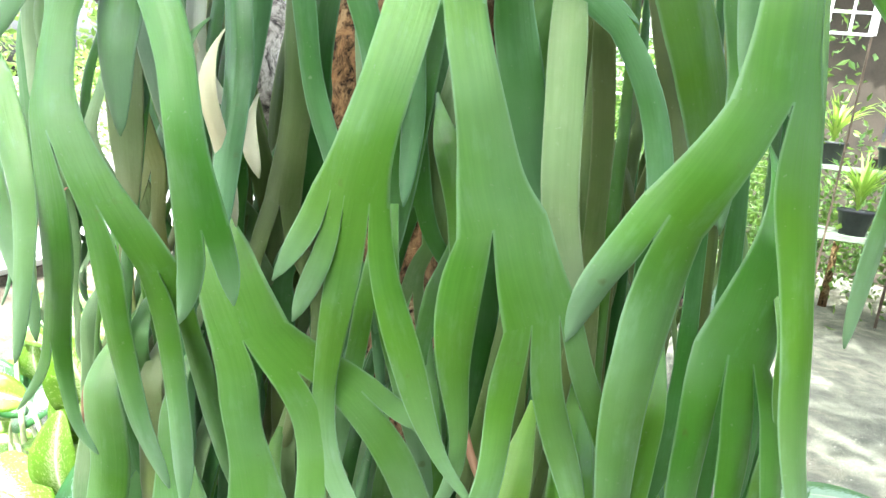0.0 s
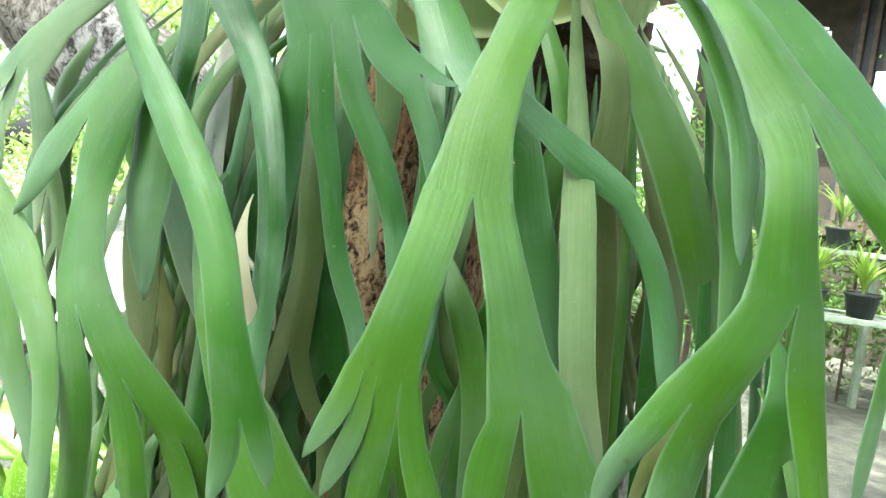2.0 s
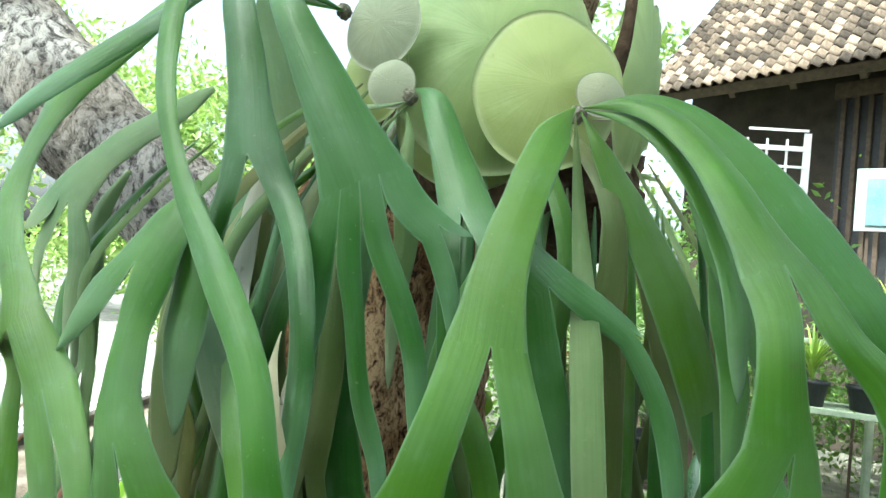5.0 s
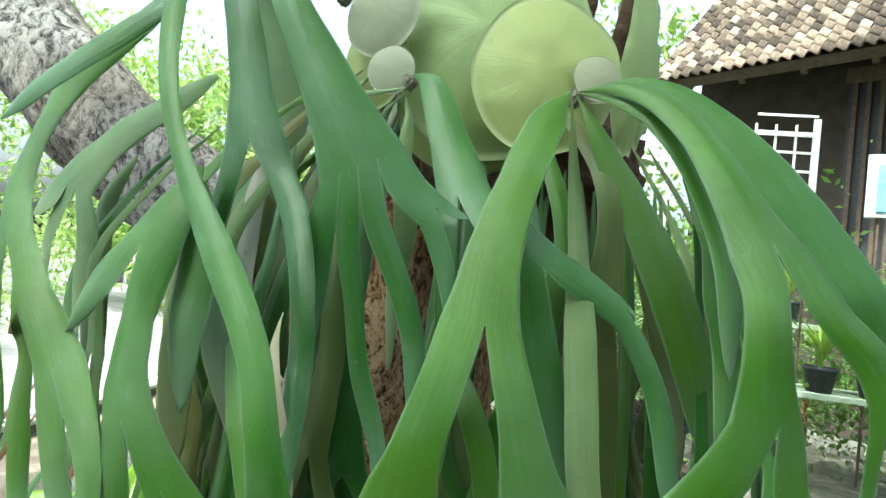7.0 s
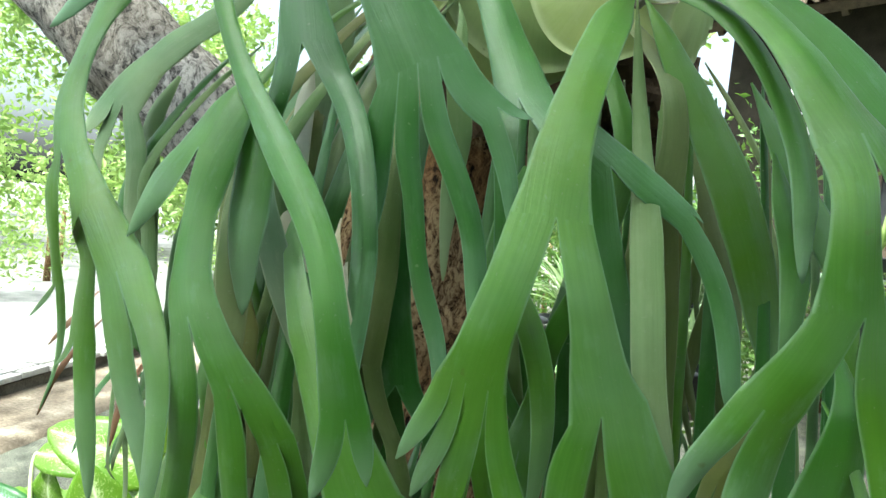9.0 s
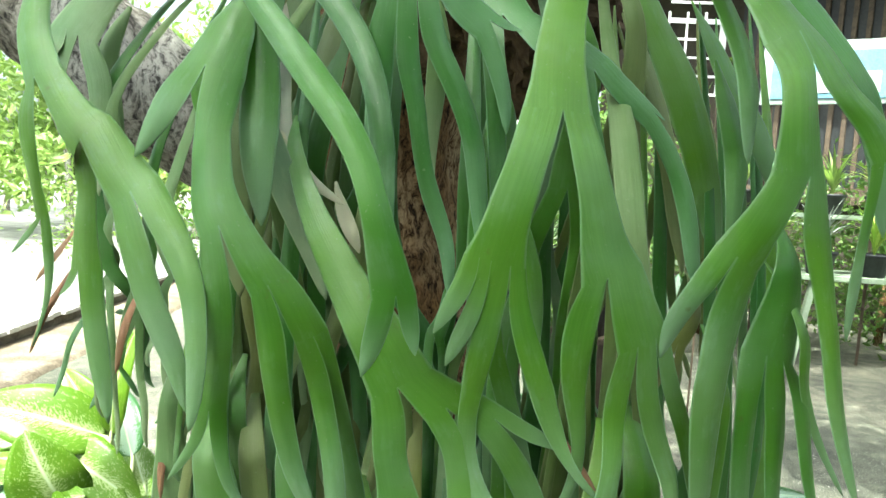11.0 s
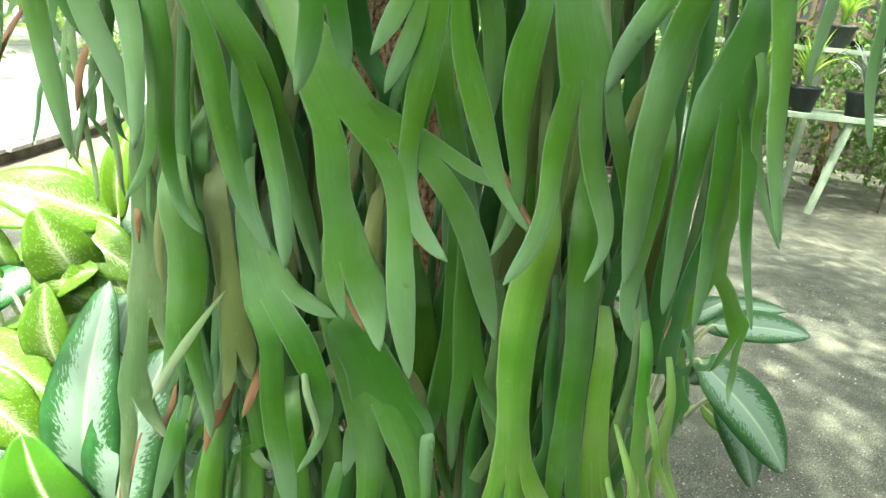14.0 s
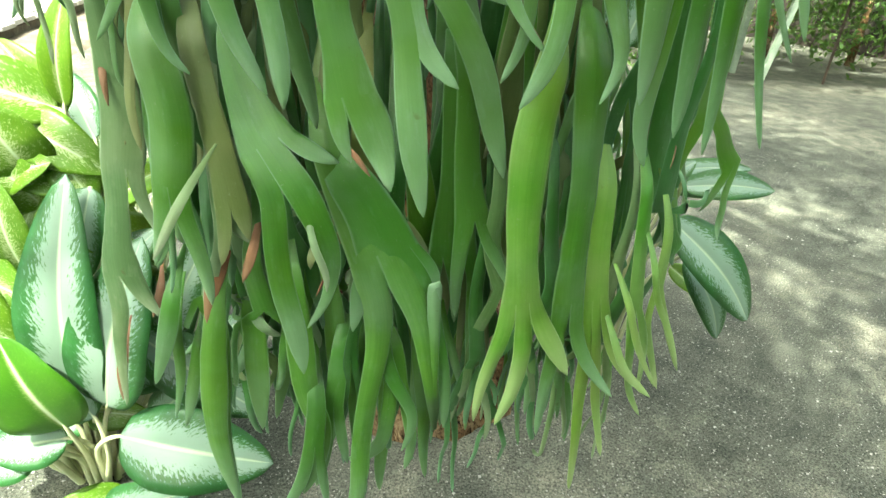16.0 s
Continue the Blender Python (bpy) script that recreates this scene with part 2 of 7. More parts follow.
def tile_material():
    m, n, l, b = material("weathered_clay_tile", 0.85, 0.2)
    c = coords(n)
    oi = n.new("ShaderNodeObjectInfo").outputs["Random"]
    isl = n.new("ShaderNodeNewGeometry").outputs["Random Per Island"]
    v = math_node(n, l, "FRACT", math_node(n, l, "ADD", oi, isl))
    grime = noise_tex(n, l, 22.0, 5, c)
    tone = math_node(n, l, "ADD", math_node(n, l, "MULTIPLY", v, 0.45), math_node(n, l, "MULTIPLY", grime, 0.6))
    l.new(ramp(n, l, tone, ((0.24, (0.016, 0.013, 0.010)), (0.48, (0.07, 0.055, 0.040)), (0.64, (0.145, 0.112, 0.082)), (0.86, (0.29, 0.245, 0.195)))), b.inputs["Base Color"])
    bump(n, l, b, grime, 0.6, 0.01)
    return m


TILE = tile_material()
DARK_WALL = plain("dark_stained_wall", ((0.3, (0.016, 0.014, 0.011)), (0.7, (0.05, 0.04, 0.03))), 4.0, 0.9, 0.4)
TIMBER = plain("dark_timber", ((0.3, (0.035, 0.025, 0.018)), (0.7, (0.10, 0.072, 0.05))), 12.0, 0.7, 0.4)
WHITE = plain("white_painted_iron", ((0.3, (0.66, 0.67, 0.66)), (0.7, (0.80, 0.80, 0.78))), 18.0, 0.45, 0.1)
# pots, and the black sheet that paints shade behind the house slats
BLACK_POT_AND_SHADE = plain("black_plastic_and_shade", ((0.3, (0.012, 0.014, 0.016)), (0.7, (0.03, 0.033, 0.036))), 20.0, 0.5, 0.1)
PALE_WOOD = plain("pale_painted_board", ((0.3, (0.20, 0.27, 0.19)), (0.7, (0.36, 0.42, 0.31))), 9.0, 0.8, 0.4)
SIGN_BLUE = plain("faded_blue_board", ((0.3, (0.08, 0.20, 0.30)), (0.7, (0.18, 0.32, 0.40))), 5.0, 0.6, 0.1)
SIGN_PALE = plain("faded_white_board", ((0.3, (0.28, 0.36, 0.34)), (0.7, (0.42, 0.48, 0.46))), 5.0, 0.6, 0.1)
CLAY = plain("red_clay", ((0.3, (0.20, 0.085, 0.05)), (0.7, (0.38, 0.19, 0.11))), 9.0, 0.85, 0.3)


def leaf_material(name, stops, amount=0.3, rough=0.5, trans=(0.3, 0.5, 0.06)):
    m, n, l, b = material(name, rough, 0.4)
    oi = n.new("ShaderNodeObjectInfo").outputs["Random"]
    isl = n.new("ShaderNodeNewGeometry").outputs["Random Per Island"]
    c = noise_tex(n, l, 30.0, 3, coords(n))
    tone = math_node(n, l, "ADD", math_node(n, l, "MULTIPLY", isl, 0.6), math_node(n, l, "ADD", math_node(n, l, "MULTIPLY", c, 0.3), math_node(n, l, "MULTIPLY", oi, 0.1)))
    col = ramp(n, l, tone, stops)
    l.new(col, b.inputs["Base Color"])
    bump(n, l, b, c, 0.2, 0.002)
    translucent(m, n, l, b, mixc(n, l, 0.5, col, trans), amount)
    return m


TREE_LEAF = leaf_material("tree_leaf", ((0.2, (0.03, 0.075, 0.015)), (0.5, (0.06, 0.13, 0.025)), (0.8, (0.12, 0.2, 0.04))))
HEDGE_LEAF = leaf_material("hedge_leaf", ((0.2, (0.09, 0.15, 0.04)), (0.5, (0.19, 0.28, 0.08)), (0.8, (0.34, 0.42, 0.15))), 0.4)
BLADE_LIME = leaf_material("lime_blade", ((0.2, (0.14, 0.25, 0.03)), (0.5, (0.26, 0.40, 0.06)), (0.8, (0.42, 0.55, 0.12))))
BLADE_STRIPE = leaf_material("striped_blade", ((0.25, (0.10, 0.18, 0.06)), (0.5, (0.30, 0.40, 0.22)), (0.7, (0.62, 0.66, 0.50))))
SILVER_LEAF = leaf_material("silvery_leaf", ((0.2, (0.14, 0.16, 0.15)), (0.5, (0.26, 0.29, 0.28)), (0.8, (0.42, 0.45, 0.44))), 0.1)


def variegated(name, green, dark, cream, reach_in, speckle, flecks):
    """Broad leaf with a pale centre that breaks into flecks towards the green margin."""
    m, n, l, b = material(name, 0.38, 0.45)
    uv = n.new("ShaderNodeUVMap")
    uv.uv_map = "reach"
    sx = n.new("ShaderNodeSeparateXYZ")
    l.new(uv.outputs[0], sx.inputs[0])
    across = math_node(n, l, "ABSOLUTE", sx.outputs[0])
    # side veins sweep forward: streaks follow along minus half across
    cmb = n.new("ShaderNodeCombineXYZ")
    l.new(math_node(n, l, "MULTIPLY", sx.outputs[0], 1.0), cmb.inputs[0])
    l.new(math_node(n, l, "SUBTRACT", sx.outputs[1], math_node(n, l, "MULTIPLY", across, 0.22)), cmb.inputs[1])
    fleck = noise_tex(n, l, 1.0, 5, cmb.outputs[0], (8, 52, 1), 0.7)
    cloud = noise_tex(n, l, 18.0, 3, coords(n))
    edge = math_node(n, l, "ADD", across, math_node(n, l, "MULTIPLY", math_node(n, l, "SUBTRACT", fleck, 0.5), speckle))
    mask = n.new("ShaderNodeMapRange")
    mask.inputs[1].default_value, mask.inputs[2].default_value = reach_in, reach_in + 0.10
    mask.inputs[3].default_value, mask.inputs[4].default_value = 1.0, 0.0
    l.new(edge, mask.inputs[0])
    g = ramp(n, l, math_node(n, l, "ADD", math_node(n, l, "MULTIPLY", cloud, 0.5), math_node(n, l, "MULTIPLY", fleck, 0.5)), ((0.3, dark), (0.7, green)))
    col = mixc(n, l, mask.outputs[0], g, cream)
    dots = noise_tex(n, l, 1.0, 4, cmb.outputs[0], (11, 26, 1), 0.75)
    col = mixc(n, l, map_range(n, l, dots, 0.56, 0.64, 0.0, flecks), col, tuple(v * 1.15 for v in cream))
    rib = n.new("ShaderNodeMapRange")
    rib.inputs[1].default_value, rib.inputs[2].default_value = 0.02, 0.07
    rib.inputs[3].default_value, rib.inputs[4].default_value = 0.85, 0.0
    l.new(across, rib.inputs[0])
    col = mixc(n, l, rib.outputs[0], col, (0.55, 0.64, 0.42))
    l.new(col, b.inputs["Base Color"])
    bump(n, l, b, fleck, 0.15, 0.002)
    translucent(m, n, l, b, mixc(n, l, 0.5, col, (0.4, 0.6, 0.1)), 0.3)
    return m


DIEFF = {
    "v": variegated("dieffenbachia_pale_centre", (0.040, 0.15, 0.035), (0.014, 0.07, 0.018), (0.27, 0.38, 0.29), 0.50, 1.9, 0.12),
    "s": variegated("dieffenbachia_speckled", (0.115, 0.23, 0.012), (0.062, 0.15, 0.007), (0.36, 0.45, 0.20), 0.14, 2.4, 0.75),
    "y": variegated("dieffenbachia_lime", (0.13, 0.25, 0.010), (0.08, 0.175, 0.007), (0.31, 0.40, 0.13), 0.12, 1.2, 0.45),
    "g": variegated("dieffenbachia_green", (0.075, 0.21, 0.012), (0.04, 0.14, 0.010), (0.24, 0.36, 0.10), 0.04, 0.3, 0.12),
}
PETIOLE = plain("pale_petiole", ((0.3, (0.38, 0.42, 0.22)), (0.7, (0.55, 0.56, 0.36))), 20, 0.5, 0.1)

# ---- building helpers ----
def mesh_of(bm, name):
    me = bpy.data.meshes.new(name)
    bm.to_mesh(me)
    bm.free()
    return me


def data_mesh(name, verts, faces, mats, mat_ids=None, smooth=True):
    me = bpy.data.meshes.new(name)
    me.from_pydata([tuple(v) for v in verts], [], faces)
    for m in mats:
        me.materials.append(m)
    if mat_ids is not None:
        me.polygons.foreach_set("material_index", mat_ids)
    me.polygons.foreach_set("use_smooth", [smooth] * len(me.polygons))
    me.update()
    return me


def part(name, bm, mat, parent=None, label=""):
    """Links a bmesh or a mesh as one object under a thing or a part."""
    me = bm if isinstance(bm, bpy.types.Mesh) else mesh_of(bm, name)
    if mat is not None and not me.materials:
        me.materials.append(mat)
    ob = new(name, me)
    if parent is not None:
        ob.parent = parent
        ob.matrix_parent_inverse = Matrix.Translation(-parent.location)
    if label:
        ob["label"] = label
    return ob


def thing(name, at, label, category, group=""):
    ob = new(name)
    ob.location = at
    ob.empty_display_size = 0.1
    return tagged(ob, label, category, group)


def box(x0, y0, z0, x1, y1, z1, bevel=0.0, bm=None, m=None):
    bm = bm or bmesh.new()
    r = bmesh.ops.create_cube(bm, size=1)["verts"]
    for v in r:
        v.co = Vector(((x0, x1)[v.co.x > 0], (y0, y1)[v.co.y > 0], (z0, z1)[v.co.z > 0]))
    if bevel:
        es = {e for v in r for e in v.link_edges}
        r = bmesh.ops.bevel(bm, geom=list(es), offset=bevel, segments=2, affect="EDGES")["verts"]
    if m is not None:
        bmesh.ops.transform(bm, matrix=m, verts=[v for v in r if v.is_valid])
    return bm


def tube(points, radii, seg=12, rough=0.0, seed=0, cap=True):
    """A round limb along points, its skin pushed about by noise."""
    verts, faces = [], []
    pts = [Vector(p) for p in points]
    side = Vector((1, 0, 0))
    for i, (p, r) in enumerate(zip(pts, radii)):
        t = (pts[min(i + 1, len(pts) - 1)] - pts[max(i - 1, 0)]).normalized()
        side = (side - t * side.dot(t)).normalized()
        up = t.cross(side)
        for k in range(seg):
            a = 2 * math.pi * k / seg
            d = side * math.cos(a) + up * math.sin(a)
            q = p + d * r
            if rough:
                q += d * rough * r * (noise.noise(Vector((q.x * 9, q.y * 9, q.z * 3.5)) + Vector((seed, 0, 0))) + 0.5 * noise.noise(q * 26))
            verts.append(q)
    for i in range(len(pts) - 1):
        for k in range(seg):
            a, b = i * seg + k, i * seg + (k + 1) % seg
            faces.append((a, b, b + seg, a + seg))
    if cap:
        faces.append(tuple(range(seg))[::-1])
        faces.append(tuple((len(pts) - 1) * seg + k for k in range(seg)))
    return verts, faces


def spline(points, step, lead=None):
    """Points on a smooth curve through the given ones (any dimension), about step apart in the first three."""
    p = np.array(points, float)
    if len(p) == 2 and lead is None:
        k = max(2, int(np.linalg.norm(p[1, :3] - p[0, :3]) / step) + 1)
        return p[0] + (p[1] - p[0]) * np.linspace(0, 1, k)[:, None]
    q = np.vstack([2 * p[0] - p[1] if lead is None else lead, p, 2 * p[-1] - p[-2]])
    knots = np.r_[0, np.cumsum(np.maximum(np.linalg.norm(np.diff(q[:, :3], axis=0), axis=1), 1e-5) ** 0.5)]
    out = []
    for i in range(1, len(q) - 2):
        t0, t1, t2, t3 = knots[i - 1 : i + 3]
        k = max(2, int(np.linalg.norm(q[i + 1, :3] - q[i, :3]) / step) + 1)
        for t in np.linspace(t1, t2, k, endpoint=i == len(q) - 3):
            a1 = (t1 - t) / (t1 - t0) * q[i - 1] + (t - t0) / (t1 - t0) * q[i]
            a2 = (t2 - t) / (t2 - t1) * q[i] + (t - t1) / (t2 - t1) * q[i + 1]
            a3 = (t3 - t) / (t3 - t2) * q[i + 1] + (t - t2) / (t3 - t2) * q[i + 2]
            b1 = (t2 - t) / (t2 - t0) * a1 + (t - t0) / (t2 - t0) * a2
            b2 = (t3 - t) / (t3 - t1) * a2 + (t - t1) / (t3 - t1) * a3
            out.append((t2 - t) / (t2 - t1) * b1 + (t - t1) / (t2 - t1) * b2)
    return np.array(out)


# ---- ground ----
def ground_height(x, y):
    d = math.hypot(x - 0.2, y - 1.62)
    return 0.05 * math.exp(-(d / 0.55) ** 2) + 0.006 * noise.noise(Vector((x * 1.7, y * 1.7, 0)))


xs = np.unique(np.r_[np.linspace(-3.58, 6, 90), 12, 30, 150])
ys = np.unique(np.r_[-150, -30, -8, np.linspace(-2, 9, 100), 15, 40, 150])
gv = [(x, y, ground_height(x, y)) for y in ys for x in xs]
gf = [(j * len(xs) + i, j * len(xs) + i + 1, (j + 1) * len(xs) + i + 1, (j + 1) * len(xs) + i) for j in range(len(ys) - 1) for i in range(len(xs) - 1)]
tagged(new("ground", data_mesh("ground", gv, gf, [GROUND])), "grey dusty asphalt yard with grit and sun flecks", "ground", kind="structure")

# raised road beyond a kerb
bm = box(-150, -150, -0.1, -3.86, 150, 0.196, 0.0)
tagged(part("road", bm, ROAD), "pale gravelly road raised behind a kerb", "road", kind="structure")
bm = box(-3.86, -40, -0.1, -3.68, 60, 0.15, 0.02)
kerb = tagged(part("kerb", bm, KERB), "worn concrete kerb edged with broken pale paving", "kerb", kind="structure")
# rough concrete apron along the kerb
rng = np.random.default_rng(12)
verts, faces = [], []
ya = np.linspace(-4, 14, 181)
for y in ya:
    e = -2.98 + 0.05 * noise.noise(Vector((y * 2.1, 0, 5))) + 0.02 * noise.noise(Vector((y * 9, 0, 5)))
    for x, z in ((-3.72, 0.055), (-3.55, 0.062), (-3.35, 0.055), (-3.15, 0.05), (e, 0.038), (e + 0.03, -0.02)):
        verts.append((x, y, z + (0.012 * noise.noise(Vector((x * 5, y * 5, 1))) if z > 0 else 0)))
for i in range(len(ya) - 1):
    faces += [(i * 6 + k, i * 6 + k + 1, i * 6 + k + 7, i * 6 + k + 6) for k in range(5)]
tagged(new("pavement", data_mesh("pavement", verts, faces, [APRON])), "rough tan concrete apron along the kerb", "pavement", kind="structure")

# plain unseen walls, added to dim the light from behind and from the right
for nm, bx in (("wall_east", (7.5, -3.2, -0.05, 7.7, 9.0, 3.2)), ("wall_south", (-2.6, -3.4, -0.05, 7.7, -3.2, 3.4))):
    tagged(part(nm, box(*bx), DARK_WALL), "plain dark wall added out of view to dim the light", "wall", kind="structure")

# ---- host tree: trunk, leaning limb, crown that shades the yard ----
tree = thing("tree", (0.13, 1.63, 0), "tall tree with rough flaky brown bark carrying a fern", "tree")
c = spline([(0.13, 1.63, -0.08), (0.09, 1.61, 0.25), (-0.02, 1.60, 0.7), (-0.17, 1.59, 1.15), (-0.25, 1.58, 1.5), (-0.235, 1.60, 1.78), (-0.14, 1.64, 2.1), (-0.02, 1.70, 2.6), (0.0, 1.70, 3.4), (-0.2, 1.55, 5.0), (-0.4, 1.2, 7.5)], 0.022)
h = c[:, 2]
rad = 0.285 + 0.08 * np.exp(-((h + 0.05) / 0.22) ** 2) - 0.12 * np.clip(h - 1.5, 0, 6) / 6
part("trunk", data_mesh("trunk", *tube(c, rad, 72, 0.10, 3), [BARK]), None, tree)
c = spline([(-0.22, 1.62, 1.58), (-0.50, 1.44, 1.70), (-0.76, 1.33, 1.885), (-0.925, 1.30, 2.016), (-1.35, 1.30, 2.42), (-2.0, 1.25, 3.1), (-2.6, 1.1, 4.0)], 0.022)
part("limb", data_mesh("limb", *tube(c, np.linspace(0.135, 0.10, len(c)), 48, 0.13, 8), [BARK_GREY]), None, tree, "leaning limb with cracked grey bark")


def leaf_cloud(name, count, place, size, mat, seed, parent=None):
    """Many small pointed leaves, each folded along its rib, as one mesh."""
    rng = np.random.default_rng(seed)
    verts, faces = [], []
    for _ in range(count):
        p = np.array(place(rng))
        a = rng.normal(size=3)
        a /= np.linalg.norm(a)
        b = np.cross(a, rng.normal(size=3))
        b /= np.linalg.norm(b)
        n = np.cross(a, b)
        s = size * rng.uniform(0.6, 1.3)
        k = len(verts)
        verts += [p, p + a * s * 0.45 + b * s * 0.22 + n * s * 0.06, p + a * s, p + a * s * 0.45 - b * s * 0.22 + n * s * 0.06]
        faces += [(k, k + 1, k + 2), (k, k + 2, k + 3)]
    return part(name, data_mesh(name, verts, faces, [mat], smooth=False), None, parent)


def clumps(centres, spread):
    def place(rng):
        q = centres[rng.integers(len(centres))]
        return np.array(q[:3]) + rng.normal(size=3) * spread * q[3]
    return place


rng = np.random.default_rng(5)
cs = [(x, y, rng.uniform(7.0, 9.6), rng.uniform(0.7, 1.3)) for x, y in zip(np.r_[rng.uniform(-2.3, -0.3, 58), rng.uniform(-0.3, 4.6, 62)], rng.uniform(-7.0, -0.2, 120))]
cs = [q for i, q in enumerate(cs) if not (-3.2 < q[0] < -1.8 and -3.3 < q[1] < -0.8) and not (i % 2 and -0.75 < q[0] < 1.0 and -3.2 < q[1] < -0.3)]   # a gap lets the sun in on the dumb canes and the limb
cs += [(rng.uniform(0.9, 5.2), rng.uniform(-0.2, 3.4), rng.uniform(7.0, 9.6), rng.uniform(0.7, 1.2)) for _ in range(40)]
# sparse unseen clumps added to dapple the apron and road
cs += [(rng.uniform(-8.0, -3.4), rng.uniform(-6.0, 1.0), rng.uniform(6.5, 9.0), rng.uniform(0.7, 1.1)) for _ in range(26)]
cs += [(rng.uniform(-1.7, -0.75), rng.uniform(-3.0, -1.85), rng.uniform(7.0, 9.0), rng.uniform(0.5, 0.8)) for _ in range(40)]   # unseen dense clumps added towards the sun to keep the fern shaded
crown = leaf_cloud("crown", 70000, clumps(cs, 0.36), 0.17, TREE_LEAF, 6, tree)
for k in range(9):
    q = cs[k * 13]
    cc = spline([(-0.45, 1.3, 6.3 + 0.1 * k), ((q[0] - 0.4) / 2, (q[1] + 1.2) / 2, (q[2] + 6.6) / 2 + 0.4), q[:3]], 0.15)
    part("branch", data_mesh("branch", *tube(cc, np.linspace(0.08, 0.02, len(cc)), 10, 0.1, k), [BARK]), None, tree)


# ---- trees and hedge across the road ----
def far_tree(at, height, width, seed, n=3600, label="leafy green tree standing in full sun"):
    t = thing("tree", at, label, "tree", "trees across the road")
    r = np.random.default_rng(seed)
    top = (at[0] + r.normal() * 0.3, at[1], height * 0.55)
    part("trunk", data_mesh("trunk", *tube(spline([at, ((at[0] + top[0]) / 2 + 0.1, at[1], height * 0.4), top], 0.3), np.linspace(0.10, 0.04, len(spline([at, ((at[0] + top[0]) / 2 + 0.1, at[1], height * 0.4), top], 0.3))), 10, 0.1, seed), [BARK_GREY]), None, t)
    cc = [(at[0] + r.normal() * width * 0.45, at[1] + r.normal() * width * 0.45, height * r.uniform(0.16, 1.0), r.uniform(0.6, 1.1)) for _ in range(40)]
    leaf_cloud("crown", n, clumps(cc, width * 0.13), 0.24, HEDGE_LEAF, seed + 1, t)
    return t


for k, (x, y, hh, ww) in enumerate(((-7.5, 13.5, 5.0, 2.4), (-11.5, 12.0, 6.5, 3.0), (-15.5, 13.0, 7.0, 3.4), (-13.0, 20.0, 8.0, 3.6), (-20.0, 19.0, 9.0, 4.0), (-6.0, 22.0, 7.0, 3.0), (-5.2, 14.5, 5.5, 2.4), (-9.5, 16.0, 7.0, 3.0), (1.4, 13.0, 8.5, 2.2), (-1.5, 15.0, 7.5, 3.0))):
    far_tree((x, y, 0.19), hh, ww, 40 + k)


def bush(at, r, seed, n=900, mat=None, label="dense green shrub in a dark pot by the road"):
    b = thing("shrub", at, label, "shrub", "shrubs along the road")
    cc = [(at[0] + q[0] * r * 0.5, at[1] + q[1] * r * 0.5, at[2] + r * (1.0 + 0.5 * q[2]), 1.0) for q in np.random.default_rng(seed).normal(size=(16, 3)).clip(-1.3, 1.3)]
    leaf_cloud("foliage", n, clumps(cc, r * 0.22), 0.09, mat or HEDGE_LEAF, seed, b)
    part("stem", data_mesh("stem", *tube([(at[0], at[1], at[2] - 0.02), (at[0], at[1], at[2] + r)], [0.05, 0.03], 8), [BARK]), None, b)
    return b


for k, (x, y, r) in enumerate(((-6.4, 6.6, 0.75), (-6.9, 8.3, 0.9), (-8.0, 9.9, 1.0), (-9.0, 8.4, 1.1), (-5.9, 10.8, 0.7), (-10.5, 10.0, 1.2))):
    bush((x, y, 0.19), r, 80 + k)

for k, (x, y, r) in enumerate(((-0.6, 7.6, 1.2), (0.5, 8.2, 1.3), (-1.9, 8.4, 1.2), (-3.0, 9.2, 1.3), (1.3, 8.6, 1.5), (2.3, 9.4, 1.3), (0.4, 10.5, 1.8), (-1.2, 10.0, 1.7))):
    bush((x, y, 0.0), r, 95 + k, 1500, TREE_LEAF, "tall dense green shrub at the back of the yard")

for k, (x, y, r) in enumerate(((1.30, 6.5, 1.55), (0.85, 6.9, 1.5), (0.45, 7.1, 1.4))):
    bush((x, y, 0.0), r, 130 + k, 3600, TREE_LEAF, "tall dense dark green shrub beside the house")

for k, (x, y, r) in enumerate(((2.6, 7.9, 1.0), (3.6, 7.7, 1.05), (4.7, 7.6, 1.1), (5.8, 7.5, 1.1), (6.8, 7.2, 1.1))):
    bush((x, y, 0.0), r, 110 + k, 2200, TREE_LEAF, "dense dark green shrub behind the plant rack")

# ---- house with a tiled roof ----
E1, E2, EAVE = Vector((1.35, 6.69, 0)), Vector((2.94, 5.22, 0)), 4.0
along = (E2 - E1).normalized()
away = Vector((-along.y, along.x, 0))
SLOPE = radians(47)
FAR = Matrix.Translation((0.07, -0.04, 1.74)) @ Matrix.Scale(1.6, 4) @ Matrix.Translation((-0.07, 0.04, -1.74))   # the house stands well behind the rack
house = thing("house", FAR @ E1, "low house with a weathered clay tile roof and dark timber wall", "house")
HM = FAR @ Matrix.Translation(E1) @ Matrix((along, away, Vector((0, 0, 1)))).transposed().to_4x4()   # x along the eave, y away, z up
bm = box(0.15, 0.75, 0.63, 9.0, 0.95, EAVE + 0.75)
bmesh.ops.transform(bm, matrix=HM, verts=bm.verts)
part("wall", bm, DARK_WALL, house)
bm = box(0.15, 0.95, 0.63, 0.35, 5.0, EAVE + 0.4)
bmesh.ops.transform(bm, matrix=HM, verts=bm.verts)
part("side_wall", bm, DARK_WALL, house)
RS = Matrix.Translation((0, 0, EAVE)) @ Matrix.Rotation(SLOPE, 4, "X")
bm = box(0.0, 0.0, -0.09, 9.0, 4.2, -0.04)
bmesh.ops.transform(bm, matrix=HM @ RS, verts=bm.verts)
part("roof_deck", bm, TIMBER, house)
bm = box(0.0, -0.02, -0.14, 9.0, 0.03, -0.03, 0.006)
